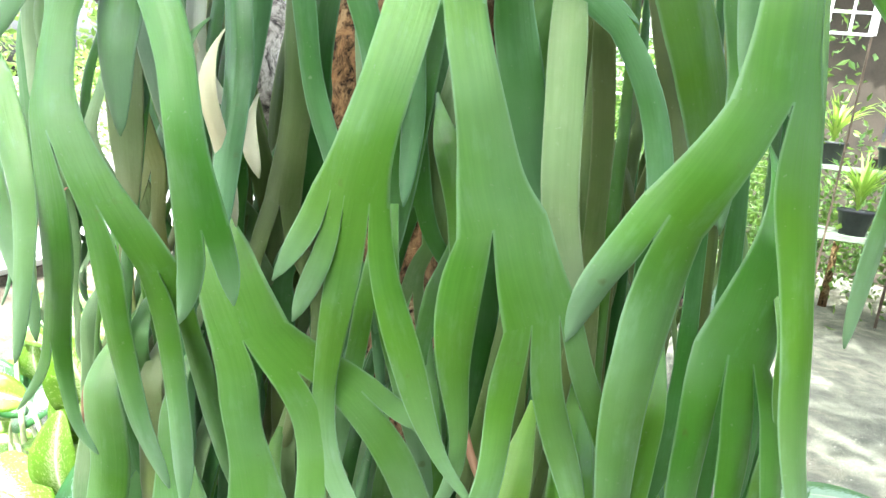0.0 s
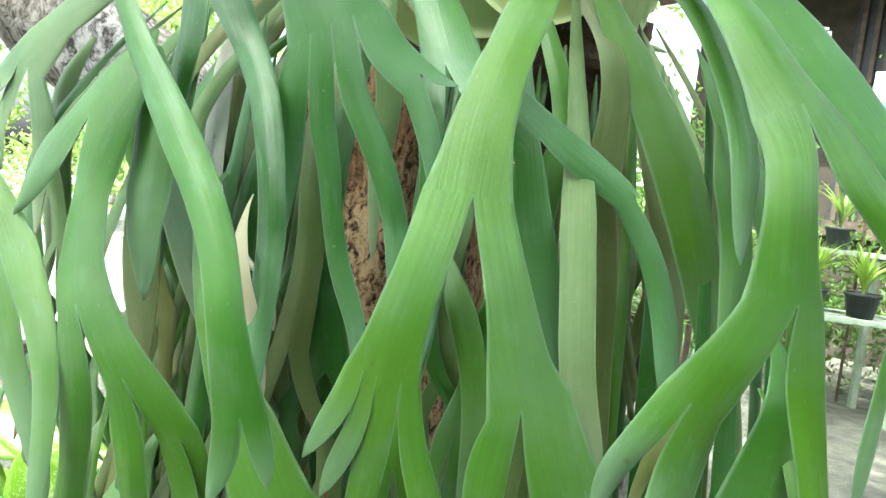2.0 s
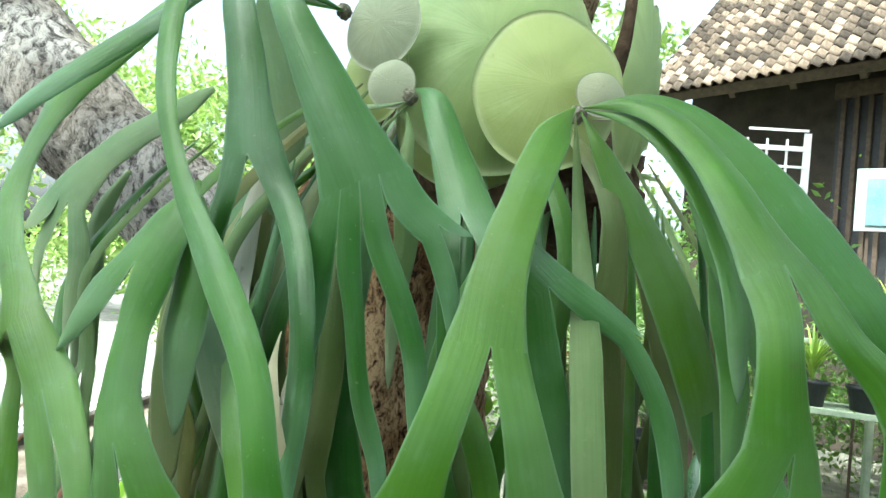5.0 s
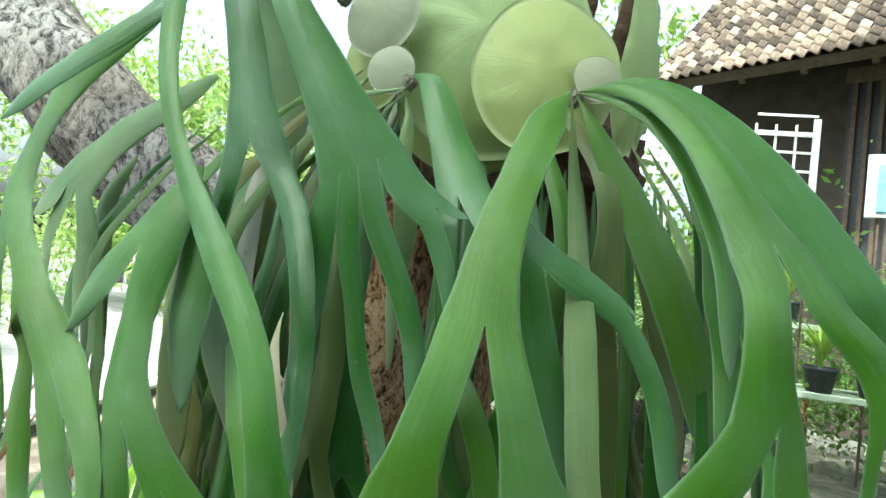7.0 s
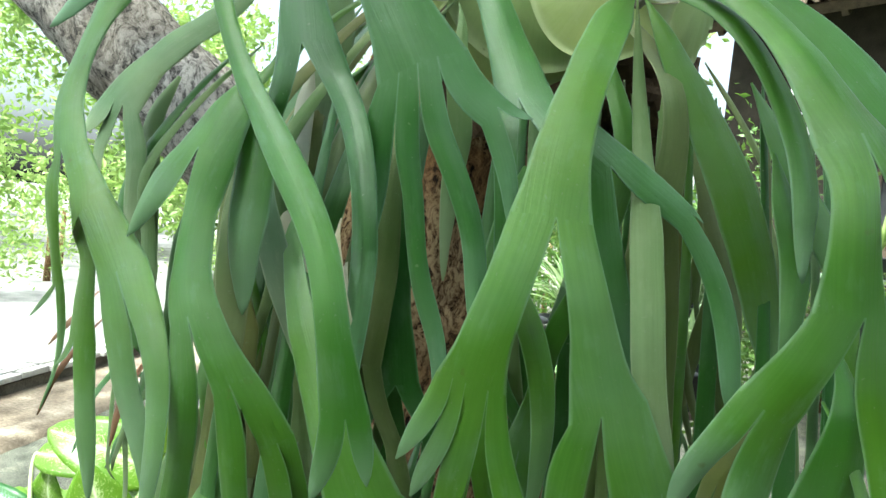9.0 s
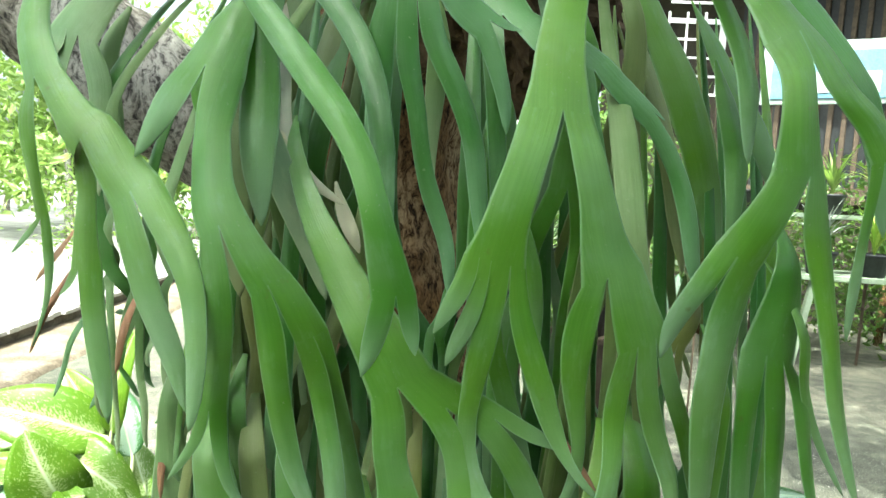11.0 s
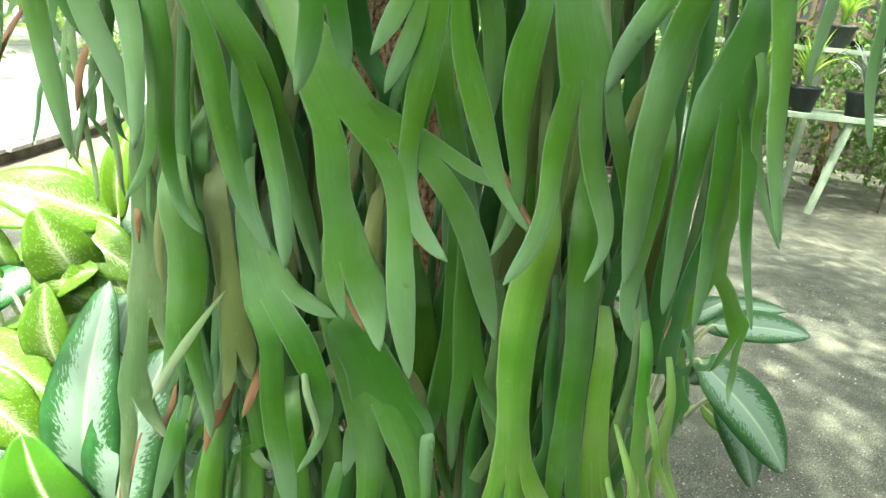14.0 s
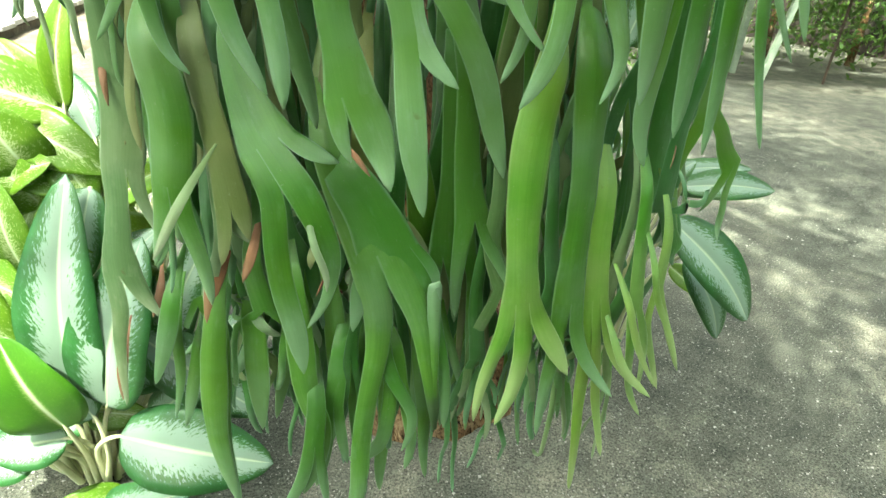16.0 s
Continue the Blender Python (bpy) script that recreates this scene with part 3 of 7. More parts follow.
bmesh.ops.transform(bm, matrix=HM @ RS, verts=bm.verts)
part("eave_board", bm, TIMBER, house)
for k in range(16):
    bm = box(0.3 + k * 0.55, 0.0, -0.2, 0.36 + k * 0.55, 1.3, -0.09, 0.004)
    bmesh.ops.transform(bm, matrix=HM @ RS, verts=bm.verts)
    part("rafter", bm, TIMBER, house)
# black sheet painted as shade behind the slats; the wall has no hole
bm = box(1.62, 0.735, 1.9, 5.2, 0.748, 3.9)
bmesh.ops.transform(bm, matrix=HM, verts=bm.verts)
part("opening_shade", bm, BLACK_POT_AND_SHADE, house, "black sheet standing in for the shade behind the window slats")
for k in range(32):
    bm = box(1.66 + k * 0.11, 0.69, 1.9, 1.70 + k * 0.11, 0.73, 3.9, 0.004)
    bmesh.ops.transform(bm, matrix=HM, verts=bm.verts)
    part("slat", bm, TIMBER, house)
bm = box(1.6, 0.68, 1.75, 5.2, 0.74, 1.9, 0.006)
bmesh.ops.transform(bm, matrix=HM, verts=bm.verts)
part("sill", bm, TIMBER, house)
bm = box(1.6, 0.68, 3.9, 5.2, 0.74, 4.05, 0.006)
bmesh.ops.transform(bm, matrix=HM, verts=bm.verts)
part("lintel", bm, TIMBER, house)

# ---- board, trellis, rack ----
sign = thing("notice_board", (3.7, 7.0, 0), "faded blue and white board leaning under the eave", "board")
SM = Matrix.Translation((0.07, -0.04, 1.74)) @ Matrix.Scale(1.4, 4) @ Matrix.Translation((2.59, 5.02, -1.74)) @ Matrix.Rotation(radians(-30), 4, "Z")
for nm, bx, mt in (("backing", (0.0, 0.0, 2.50, 0.95, 0.03, 2.98), SIGN_PALE), ("panel", (0.07, -0.012, 2.54, 0.88, 0.0, 2.90), SIGN_BLUE), ("print", (0.22, -0.018, 2.58, 0.80, -0.012, 2.74), SIGN_PALE),
                   ("post", (0.08, 0.03, 0.49, 0.10, 0.05, 2.9), TIMBER), ("post", (0.85, 0.03, 0.49, 0.87, 0.05, 2.9), TIMBER)):
    part(nm, box(*bx, 0.004, m=SM), mt, sign)


def trellis(at, turn, width, z0, z1, cell, label, heavy=()):
    t = thing("trellis", at, label, "trellis", "white trellises")
    m = Matrix.Translation(at) @ Matrix.Rotation(radians(turn), 4, "Z")
    n, k = round(width / cell), round((z1 - z0) / cell)
    for i in range(n + 1):
        w = 0.024 if i in heavy else 0.0075
        if i in (0, n):
            part("leg", box(i * cell - 0.006, -0.006, 0.0, i * cell + 0.006, 0.006, z0, m=m), TIMBER, t)
        part("upright", box(i * cell - w, -0.008, z0, i * cell + w, 0.008, z1 + (0.05 if i in heavy else 0), 0.002, m=m), WHITE, t)
    for j in range(k + 1):
        w = 0.018 if j == k - 1 else 0.009
        part("rail", box(0, -0.017, z0 + j * cell - w, width, -0.009, z0 + j * cell + w, 0.002, m=m), WHITE, t)
    return t


trellis((1.72, 4.66, 0), -6, 0.40, 2.46, 3.06, 0.133, "white painted iron trellis frame under the eave", (3,))
trellis((0.55, 4.75, 0), -4, 0.60, 1.95, 2.85, 0.10, "white painted iron trellis behind the plants")


def strap_plant(at, n, length, mat, seed, width=0.018, spread=1.0):
    """A tuft of arching strap leaves in a round pot."""
    r = np.random.default_rng(seed)
    verts, faces = [], []
    for _ in range(n):
        az, ln = r.uniform(0, 2 * math.pi), length * r.uniform(0.6, 1.15)
        out, lean = np.array((math.cos(az), math.sin(az), 0)), r.uniform(0.25, 1.0) * spread
        side = np.array((-out[1], out[0], 0))
        k0, m = len(verts), 7
        for i in range(m):
            s = i / (m - 1)
            p = np.array(at) + out * (lean * ln * (0.2 * s + 0.75 * s * s)) + np.array((0, 0, ln * (s * 1.05 - 0.62 * lean * s * s)))
            w = width * (1 - s ** 3) * (0.55 + 0.45 * min(1, 4 * s)) + 0.0008
            verts += [p - side * w + (0, 0, w * 0.5), p, p + side * w + (0, 0, w * 0.5)]
        for i in range(m - 1):
            a = k0 + 3 * i
            faces += [(a, a + 1, a + 4, a + 3), (a + 1, a + 2, a + 5, a + 4)]
    return data_mesh("leaves", verts, faces, [mat])


def pot_mesh(r, hh, mat):
    prof = [(0.0, 0.0), (r * 0.72, 0.0), (r * 0.97, hh * 0.86), (r * 1.06, hh * 0.86), (r * 1.08, hh), (r * 0.98, hh), (r * 0.93, hh * 0.88), (0.0, hh * 0.86)]
    seg, verts, faces = 20, [], []
    for pr, pz in prof:
        verts += [(pr * math.cos(2 * math.pi * k / seg), pr * math.sin(2 * math.pi * k / seg), pz) for k in range(seg)]
    for i in range(len(prof) - 1):
        faces += [(i * seg + k, i * seg + (k + 1) % seg, (i + 1) * seg + (k + 1) % seg, (i + 1) * seg + k) for k in range(seg)]
    return data_mesh("pot", verts, faces, [mat])


def potted(at, r, hh, n, length, mat, seed, label, pot=None, width=0.018, spread=1.0):
    t = thing("potted_plant", at, label, "potted plant", "potted plants")
    p = part("pot", pot_mesh(r, hh, pot or BLACK_POT_AND_SHADE), None)
    p.parent = t
    part("leaves", strap_plant((at[0], at[1], at[2] + hh * 0.9), n, length, mat, seed, width, spread), None, t)
    return t


rack = thing("plant_rack", (4.2, 6.5, 0), "two-tier plant rack of pale green painted boards", "rack")
RM = Matrix.Translation((2.93, 6.15, 0)) @ Matrix.Rotation(radians(-6), 4, "Z")
for z, y0, y1 in ((1.0, 0.0, 0.16), (1.0, 0.20, 0.36), (1.02, 0.40, 0.56), (1.62, 0.5, 0.66), (1.62, 0.70, 0.86)):
    part("board", box(-0.2, y0, z - 0.05, 4.4, y1, z, 0.006, m=RM), PALE_WOOD, rack)
for x in (0.9, 2.9, 4.2):
    part("leg", box(x - 0.03, 0.04, 0.0, x + 0.03, 0.10, 0.95, 0.006, m=RM @ Matrix.Translation((x, 0, 0)) @ Matrix.Rotation(radians(9), 4, "Y") @ Matrix.Translation((-x, 0, 0))), PALE_WOOD, rack)
    part("leg", box(x - 0.03, 0.72, 0.0, x + 0.03, 0.80, 1.57, 0.006, m=RM), PALE_WOOD, rack)
rr = np.random.default_rng(9)
for k in range(8):
    q = RM @ Vector((0.1 + k * 0.52 + rr.uniform(-0.05, 0.05), 0.2, 1.0))
    potted(q, 0.15, 0.24, 34, 0.62, (BLADE_LIME, BLADE_LIME, SILVER_LEAF)[k % 3] if k > 1 else BLADE_LIME, 100 + k, "lime strap-leaved plant in a black pot on the rack" if k % 3 < 2 or k < 2 else "silvery leaved plant in a black pot on the rack", None, 0.015, 0.8)
for k in range(8):
    q = RM @ Vector((0.0 + k * 0.5 + rr.uniform(-0.05, 0.05), 0.68, 1.62))
    potted(q, 0.13, 0.22, 30, 0.6, (BLADE_LIME, HEDGE_LEAF)[k % 2], 120 + k, "green strap-leaved plant in a black pot on the rack", None, 0.016, 0.8)
for k, (x, y, z, hgt) in enumerate(((0.55, 3.3, 0.0, 0.9), (0.95, 3.5, 0, 0.85), (0.75, 3.9, 0, 1.1), (0.3, 3.7, 0, 1.0), (1.15, 4.1, 0, 1.15))):
    t = thing("plant_stand", (x, y, 0), "dark iron plant stand", "stand", "plant stands")
    part("top", box(x - 0.17, y - 0.17, hgt - 0.03, x + 0.17, y + 0.17, hgt, 0.005), TIMBER, t)
    for dx in (-0.14, 0.14):
        for dy in (-0.14, 0.14):
            part("leg", box(x + dx - 0.015, y + dy - 0.015, 0, x + dx + 0.015, y + dy + 0.015, hgt - 0.03), TIMBER, t)
    potted((x, y, hgt), 0.15, 0.22, 60, 0.55, BLADE_STRIPE, 140 + k, "striped green and white spider plant in a dark pot", None, 0.013, 1.2)

# ---- staghorn fern on the trunk ----
fern = thing("staghorn_fern", (0.03, 0.75, 1.9), "large staghorn fern with long forked hanging green fronds", "fern")
AXIS = Vector((-0.1, 1.45, 0))
KINDS = {"green": (FROND, FROND_UNDER), "under": (FROND_UNDER, FROND_UNDER), "grey": (FROND_GREY, FROND_GREY), "lime": (FROND_LIME, FROND_UNDER),
         "dark": (FROND_DARK, FROND_UNDER), "olive": (FROND_OLIVE, FROND_UNDER), "cream": (FROND_CREAM, FROND_UNDER), "brown": (FROND_BROWN, FROND_BROWN)}
ACROSS = np.array((-1.0, -0.87, -0.62, -0.3, 0.0, 0.3, 0.62, 0.87, 1.0))
THICK = 0.0007


class Frond:
    """A forked blade: lobes follow smooth lines; each fork shares its parent's end among the lobes that leave it, in order across."""

    def __init__(self, kind="green", name="frond", cup=None, parent=None, wave=1.0):
        self.kind, self.name, self.cup, self.parent, self.wave = kind, name, cup, parent or fern, wave
        self.lobes = []

    def lobe(self, parent, pts):
        self.lobes.append((parent, [np.array(p) for p in pts]))

    def make(self):
        verts, faces, ids, uv, reach = [], [], [], [], []
        ends, starts, total, span = {}, {}, {}, {}
        kids = [[j for j, (p, _) in enumerate(self.lobes) if p == i] for i in range(len(self.lobes))]
        seed = sum(float(p[0] + p[2]) for _, l in self.lobes for p in l) * 10
        if self.cup is None:
            self.cup = 0.20 + 0.12 * math.sin(seed * 3.7)
        for i, (par, pts) in enumerate(self.lobes):
            side0 = None
            length0 = 0.0
            if par is not None:
                c, a, w, length0, c_back, w_back, nn0 = ends[par]
                brothers = kids[par]
                ws = [self.lobes[j][1][0][3] for j in brothers]
                before = sum(ws[: brothers.index(i)])
                share = self.lobes[i][1][0][3] / sum(ws)
                off = (before + ws[brothers.index(i)] / 2) / sum(ws) - 0.5
                lo, hi, pw = 2 * before / sum(ws) - 1, 2 * (before + ws[brothers.index(i)]) / sum(ws) - 1, w / 2
                span[i] = (lo, hi)
                first = np.array((*(Vector(c) + a * (off * w)), w * share))
                lead = np.array((*(Vector(c_back) + a * (off * w_back)), w_back * share))
                pts, side0 = [first] + pts, a
            last = not kids[i]
            row = spline(pts, 0.0075, lead if par is not None else None)
            n = len(row)
            if last:
                row[-1, 3] = max(row[-1, 3], 0.4 * row[max(0, n - 5), 3])
                for k in range(max(0, n - 5), n):
                    row[k, 3] = max(row[k, 3], row[max(0, n - 6), 3] * 0.55)
            for _ in range(10):
                row[1:-1] = row[1:-1] * 0.5 + (row[:-2] + row[2:]) * 0.25
            run = length0
            base = len(verts)
            tip_r = float(row[max(0, n - 1 - 4), 3]) * 0.5 + 0.004
            for k in range(n):
                p = Vector(row[k, :3])
                if par is None and row[0, 2] < 1.78 and k < 10:
                    p.y += 0.06 * (1 - k / 10) ** 2
                t = Vector(row[min(k + 1, n - 1), :3] - row[max(k - 1, 0), :3])
                step = (Vector(row[k, :3]) - Vector(row[k - 1, :3])).length if k else 0
                run += step
                t.normalize()
                out = p - AXIS
                out.z = 0
                face = (out.normalized() * 0.7 + Vector((0, -0.55, 0.35))).normalized()
                a = face.cross(t)
                a = a.normalized() if a.length > 0.1 else Vector((1, 0, 0))
                fade = min(1.0, k / 7) if par is not None else 1.0
                sway = 0.25 * self.wave * fade * (1.0 if not kids[i] else min(1.0, (n - 1 - k) / 7)) * noise.noise(Vector((seed + i * 7.3, run * 7, 1.5)))
                nn = t.cross(a)
                a = (a + nn * sway).normalized()
                if side0 is not None and k < 8:
                    f = k / 8
                    a = (side0 * (1 - f) + a * f).normalized()
                nn = t.cross(a)
                if nn.dot(face) < 0:
                    nn = -nn
                if side0 is not None and k < 8:
                    nn = (nn0 * (1 - k / 8) + nn * (k / 8)).normalized()
                w = max(row[k, 3], 0.0012) / 2
                if par is None and k < 8:
                    w *= 0.35 + 0.65 * math.sin(k / 8 * math.pi / 2)
                if last:
                    to_end = (n - 1 - k) * 0.0075 / (tip_r * 2.4)
                    w = max(w * math.sqrt(max(0.0, 1 - max(0.0, 1 - to_end) ** 2)), 0.0006)
                ruffle = self.wave * 0.10 * noise.noise(Vector((seed + i, run * 30, 4.0)))
                side_w = (1 + 0.045 * self.wave * noise.noise(Vector((seed - i, run * 26, 9.0))), 1 + 0.045 * self.wave * noise.noise(Vector((seed + i, run * 26, 19.0))))
                blend = max(0.0, 1 - k / 7) if par is not None else 0.0
                free = 1.0 if last else min(1.0, (n - 1 - k) / 5)
                for top in (1, -1):
                    for u in ACROSS:
                        cup = self.cup * w * (0.5 - u * u) + ruffle * free * (1 - blend) * w * u * abs(u) + 0.03 * w * math.exp(-((u / 0.16) ** 2))
                        if blend:
                            up = lo + (hi - lo) * (u + 1) / 2
                            was = self.cup * pw * (0.5 - up * up) + 0.03 * pw * math.exp(-((up / 0.16) ** 2))
                            cup = cup * (1 - blend) + was * blend
                        flat = 1 - 0.75 * (u * u * (1 - blend) + up * up * blend if blend else u * u)
                        q = p + a * (u * w * (1 + (side_w[int(u > 0)] - 1) * free * (1 - blend))) + nn * (cup + top * THICK * flat)
                        verts.append(q)
                        uv.append((u * w, run))
                        reach.append((u, 0.0))
                total[i] = run
            m = len(ACROSS)
            for k in range(n - 1):
                r0, r1 = base + k * 2 * m, base + (k + 1) * 2 * m
                for j in range(m - 1):
                    faces.append((r0 + j, r0 + j + 1, r1 + j + 1, r1 + j)), ids.append(0)
                    faces.append((r0 + m + j, r1 + m + j, r1 + m + j + 1, r0 + m + j + 1)), ids.append(1)
                faces.append((r0, r1, r1 + m, r0 + m)), ids.append(0)
                faces.append((r0 + m - 1, r0 + 2 * m - 1, r1 + 2 * m - 1, r1 + m - 1)), ids.append(0)
            e = base + (n - 1) * 2 * m
            if last:
                for j in range(m - 1):
                    faces.append((e + j, e + j + 1, e + m + j + 1, e + m + j)), ids.append(0)
            starts[i] = (base, len(verts), last)
            back = max(0, n - 4)
            ends[i] = (tuple(row[-1, :3]), a.copy(), row[-1, 3], run, tuple(row[back, :3]), row[back, 3], nn.copy())
        for i, (b0, b1, last) in starts.items():
            for k in range(b0, b1):
                reach[k] = (reach[k][0], max(0.0, 1 - (total[i] - uv[k][1]) / min(0.15, total[i] - uv[b0][1] + 1e-6)) if last else 0.0)
        me = data_mesh(self.name, verts, faces, list(KINDS[self.kind]), ids)
        # shading runs on smoothly over each fork
        m = len(ACROSS)
        nor = np.zeros(len(verts) * 3, np.float32)
        me.vertex_normals.foreach_get("vector", nor)
        nor = nor.reshape(-1, 3)
        soft = nor.copy()
        for i, (b0, b1, last) in starts.items():
            if last:
                continue
            e = b1 - 2 * m
            mean = nor[e : e + m].mean(0) + sum(nor[starts[j][0] : starts[j][0] + m].mean(0) for j in kids[i]) / len(kids[i])
            turn = mean / (np.linalg.norm(mean) + 1e-9) - nor[e : e + m].mean(0)
            for k in range(min(13, (b1 - b0) // (2 * m))):
                f = 0.5 * (1 + math.cos(math.pi * k / 13))
                soft[e - 2 * m * k : e - 2 * m * k + m] += turn * f
                soft[e - 2 * m * k + m : e - 2 * m * k + 2 * m] -= turn * f
            for j in kids[i]:
                up = span[j][0] + (span[j][1] - span[j][0]) * (ACROSS + 1) / 2
                at_fork = np.stack([np.interp(up, ACROSS, soft[e : e + m, q]) for q in range(3)], 1)
                for k in range(min(13, (starts[j][1] - starts[j][0]) // (2 * m))):
                    f = 0.5 * (1 + math.cos(math.pi * k / 13))
                    r = starts[j][0] + 2 * m * k
                    soft[r : r + m] += (at_fork - nor[r : r + m]) * f
                    soft[r + m : r + 2 * m] += (-at_fork - nor[r + m : r + 2 * m]) * f
        soft /= np.linalg.norm(soft, axis=1, keepdims=True) + 1e-9
        me.normals_split_custom_set_from_vertices([tuple(float(q) for q in v) for v in soft])
        loops = np.zeros(len(me.loops), np.int32)
        me.loops.foreach_get("vertex_index", loops)
        for nm, src in (("blade", uv), ("reach", reach)):
            me.uv_layers.new(name=nm).data.foreach_set("uv", np.array(src, np.float32)[loops].ravel())
        return part(self.name, me, None, self.parent)


def shield(centre, normal, rx, rz, mat, name="shield_frond", label="", sag=0.25, turn=0.0, seed=0, frill=0.0):
    """A round, domed nest frond pressed over the crown, with a thin wavy rim."""
    nrm = Vector(normal).normalized()
    a = Vector((0, 0, 1)).cross(nrm).normalized()
    b = nrm.cross(a)
    a, b = a * math.cos(turn) + b * math.sin(turn), b * math.cos(turn) - a * math.sin(turn)
    rings, seg = 14, 56
    verts, faces, uv, reach = [], [], [], []
    for s in (1, -1):
        for i in range(rings + 1):
            q = i / rings
            for k in range(seg):
                th = 2 * math.pi * k / seg
                wob = 1 + 0.05 * noise.noise(Vector((math.cos(th) * 1.5, math.sin(th) * 1.5, seed))) + frill * noise.noise(Vector((math.cos(th) * 7, math.sin(th) * 7, seed)))
                x, z = q * math.cos(th) * rx * wob, q * math.sin(th) * rz * wob
                lift = -sag * (rx + rz) / 2 * q ** 2.2 + 0.02 * rx * noise.noise(Vector((x * 40, z * 40, seed))) + s * 0.0009 * (1.2 - q)
                verts.append(Vector(centre) + a * x + b * z + nrm * lift)
                uv.append((th * 0.05, q * 0.2)), reach.append((q, 0.3))
        o = 0 if s == 1 else (rings + 1) * seg
        for i in range(rings):
            for k in range(seg):
                f = (o + i * seg + k, o + (i + 1) * seg + k, o + (i + 1) * seg + (k + 1) % seg, o + i * seg + (k + 1) % seg)
                faces.append(f if s == 1 else f[::-1])
    e, o = rings * seg, (rings + 1) * seg
    faces += [(e + k, e + (k + 1) % seg, o + e + (k + 1) % seg, o + e + k) for k in range(seg)]
    me = data_mesh(name, verts, faces, [mat])
    loops = np.zeros(len(me.loops), np.int32)
    me.loops.foreach_get("vertex_index", loops)
    for nm, src in (("blade", uv), ("reach", reach)):
        me.uv_layers.new(name=nm).data.foreach_set("uv", np.array(src, np.float32)[loops].ravel())
    return part(name, me, None, fern, label)


# root mass between the trunk and the shields
bm = bmesh.new()
bmesh.ops.create_icosphere(bm, subdivisions=5, radius=1)
for v in bm.verts:
    q = v.co.copy()
    v.co = Vector((-0.02 + q.x * 0.19, 1.09 + q.y * 0.34, 2.03 + q.z * 0.17)) + q * (0.03 * noise.noise(q * 3) + 0.012 * noise.noise(q * 14))
part("root_mass", bm, FIBRE, fern, "dark fibrous root mass")
bm = bmesh.new()
bmesh.ops.create_icosphere(bm, subdivisions=5, radius=1)
for v in bm.verts:
    q = v.co.copy()
    v.co = Vector((0.12 + q.x * 0.13, 0.98 + q.y * 0.25, 1.90 + q.z * 0.12)) + q * (0.025 * noise.noise(q * 3) + 0.012 * noise.noise(q * 14))
part("root_mass", bm, FIBRE, fern, "dark fibrous root mass")
shield((0.02, 0.675, 2.03), (0.0, -1, 0.12), 0.125, 0.15, SHIELD, label="pale green overlapping shield frond", sag=0.35, seed=1)
shield((0.088, 0.615, 1.962), (0.1, -1, 0.05), 0.080, 0.088, SHIELD, label="round pale green shield frond", sag=0.22, seed=2)
shield((-0.085, 0.635, 1.958), (-0.1, -1, 0.1), 0.028, 0.029, SHIELD_GREY, label="small round grey-green shield frond", sag=0.2, seed=3)
shield((0.140, 0.605, 1.955), (0.2, -1, 0.2), 0.026, 0.026, SHIELD_GREY, label="small round grey-green shield frond", sag=0.2, seed=4)
shield((-0.112, 0.66, 2.035), (-0.3, -1, 0.1), 0.048, 0.056, SHIELD_GREY, label="grey-green shield frond", sag=0.2, seed=5)
shield((-0.12, 0.69, 1.985), (-0.35, -1, 0.0), 0.045, 0.06, SHIELD, label="pale green shield frond", sag=0.2, seed=6)
shield((0.00, 0.70, 1.93), (0.0, -1, -0.2), 0.09, 0.075, SHIELD, label="pale green shield frond", sag=0.25, seed=7)
shield((0.205, 0.72, 2.02), (0.45, -1, 0.0), 0.036, 0.115, SHIELD, label="narrow upright pale green shield frond with a frilled edge", sag=0.3, seed=8, frill=0.22)
c = spline([(0.150, 0.70, 1.93), (0.160, 0.69, 1.99), (0.172, 0.69, 2.06), (0.176, 0.70, 2.14)], 0.01)
part("old_stalk", data_mesh("old_stalk", *tube(c, np.linspace(0.010, 0.006, len(c)), 12, 0.2, 4), [FIBRE]), None, fern, "withered brown shield edge")
for bx, by, bz in ((0.115, 0.575, 1.922), (-0.062, 0.635, 1.944), (-0.155, 0.66, 2.045)):
    bm = bmesh.new()
    bmesh.ops.create_icosphere(bm, subdivisions=3, radius=0.009)
    for v in bm.verts:
        v.co = Vector((bx, by, bz)) + v.co * (1 + 0.3 * noise.noise(v.co * 300)) + Vector((0, 0.004, 0))
    part("bud", bm, STALK, fern, "brown scaly growing bud")


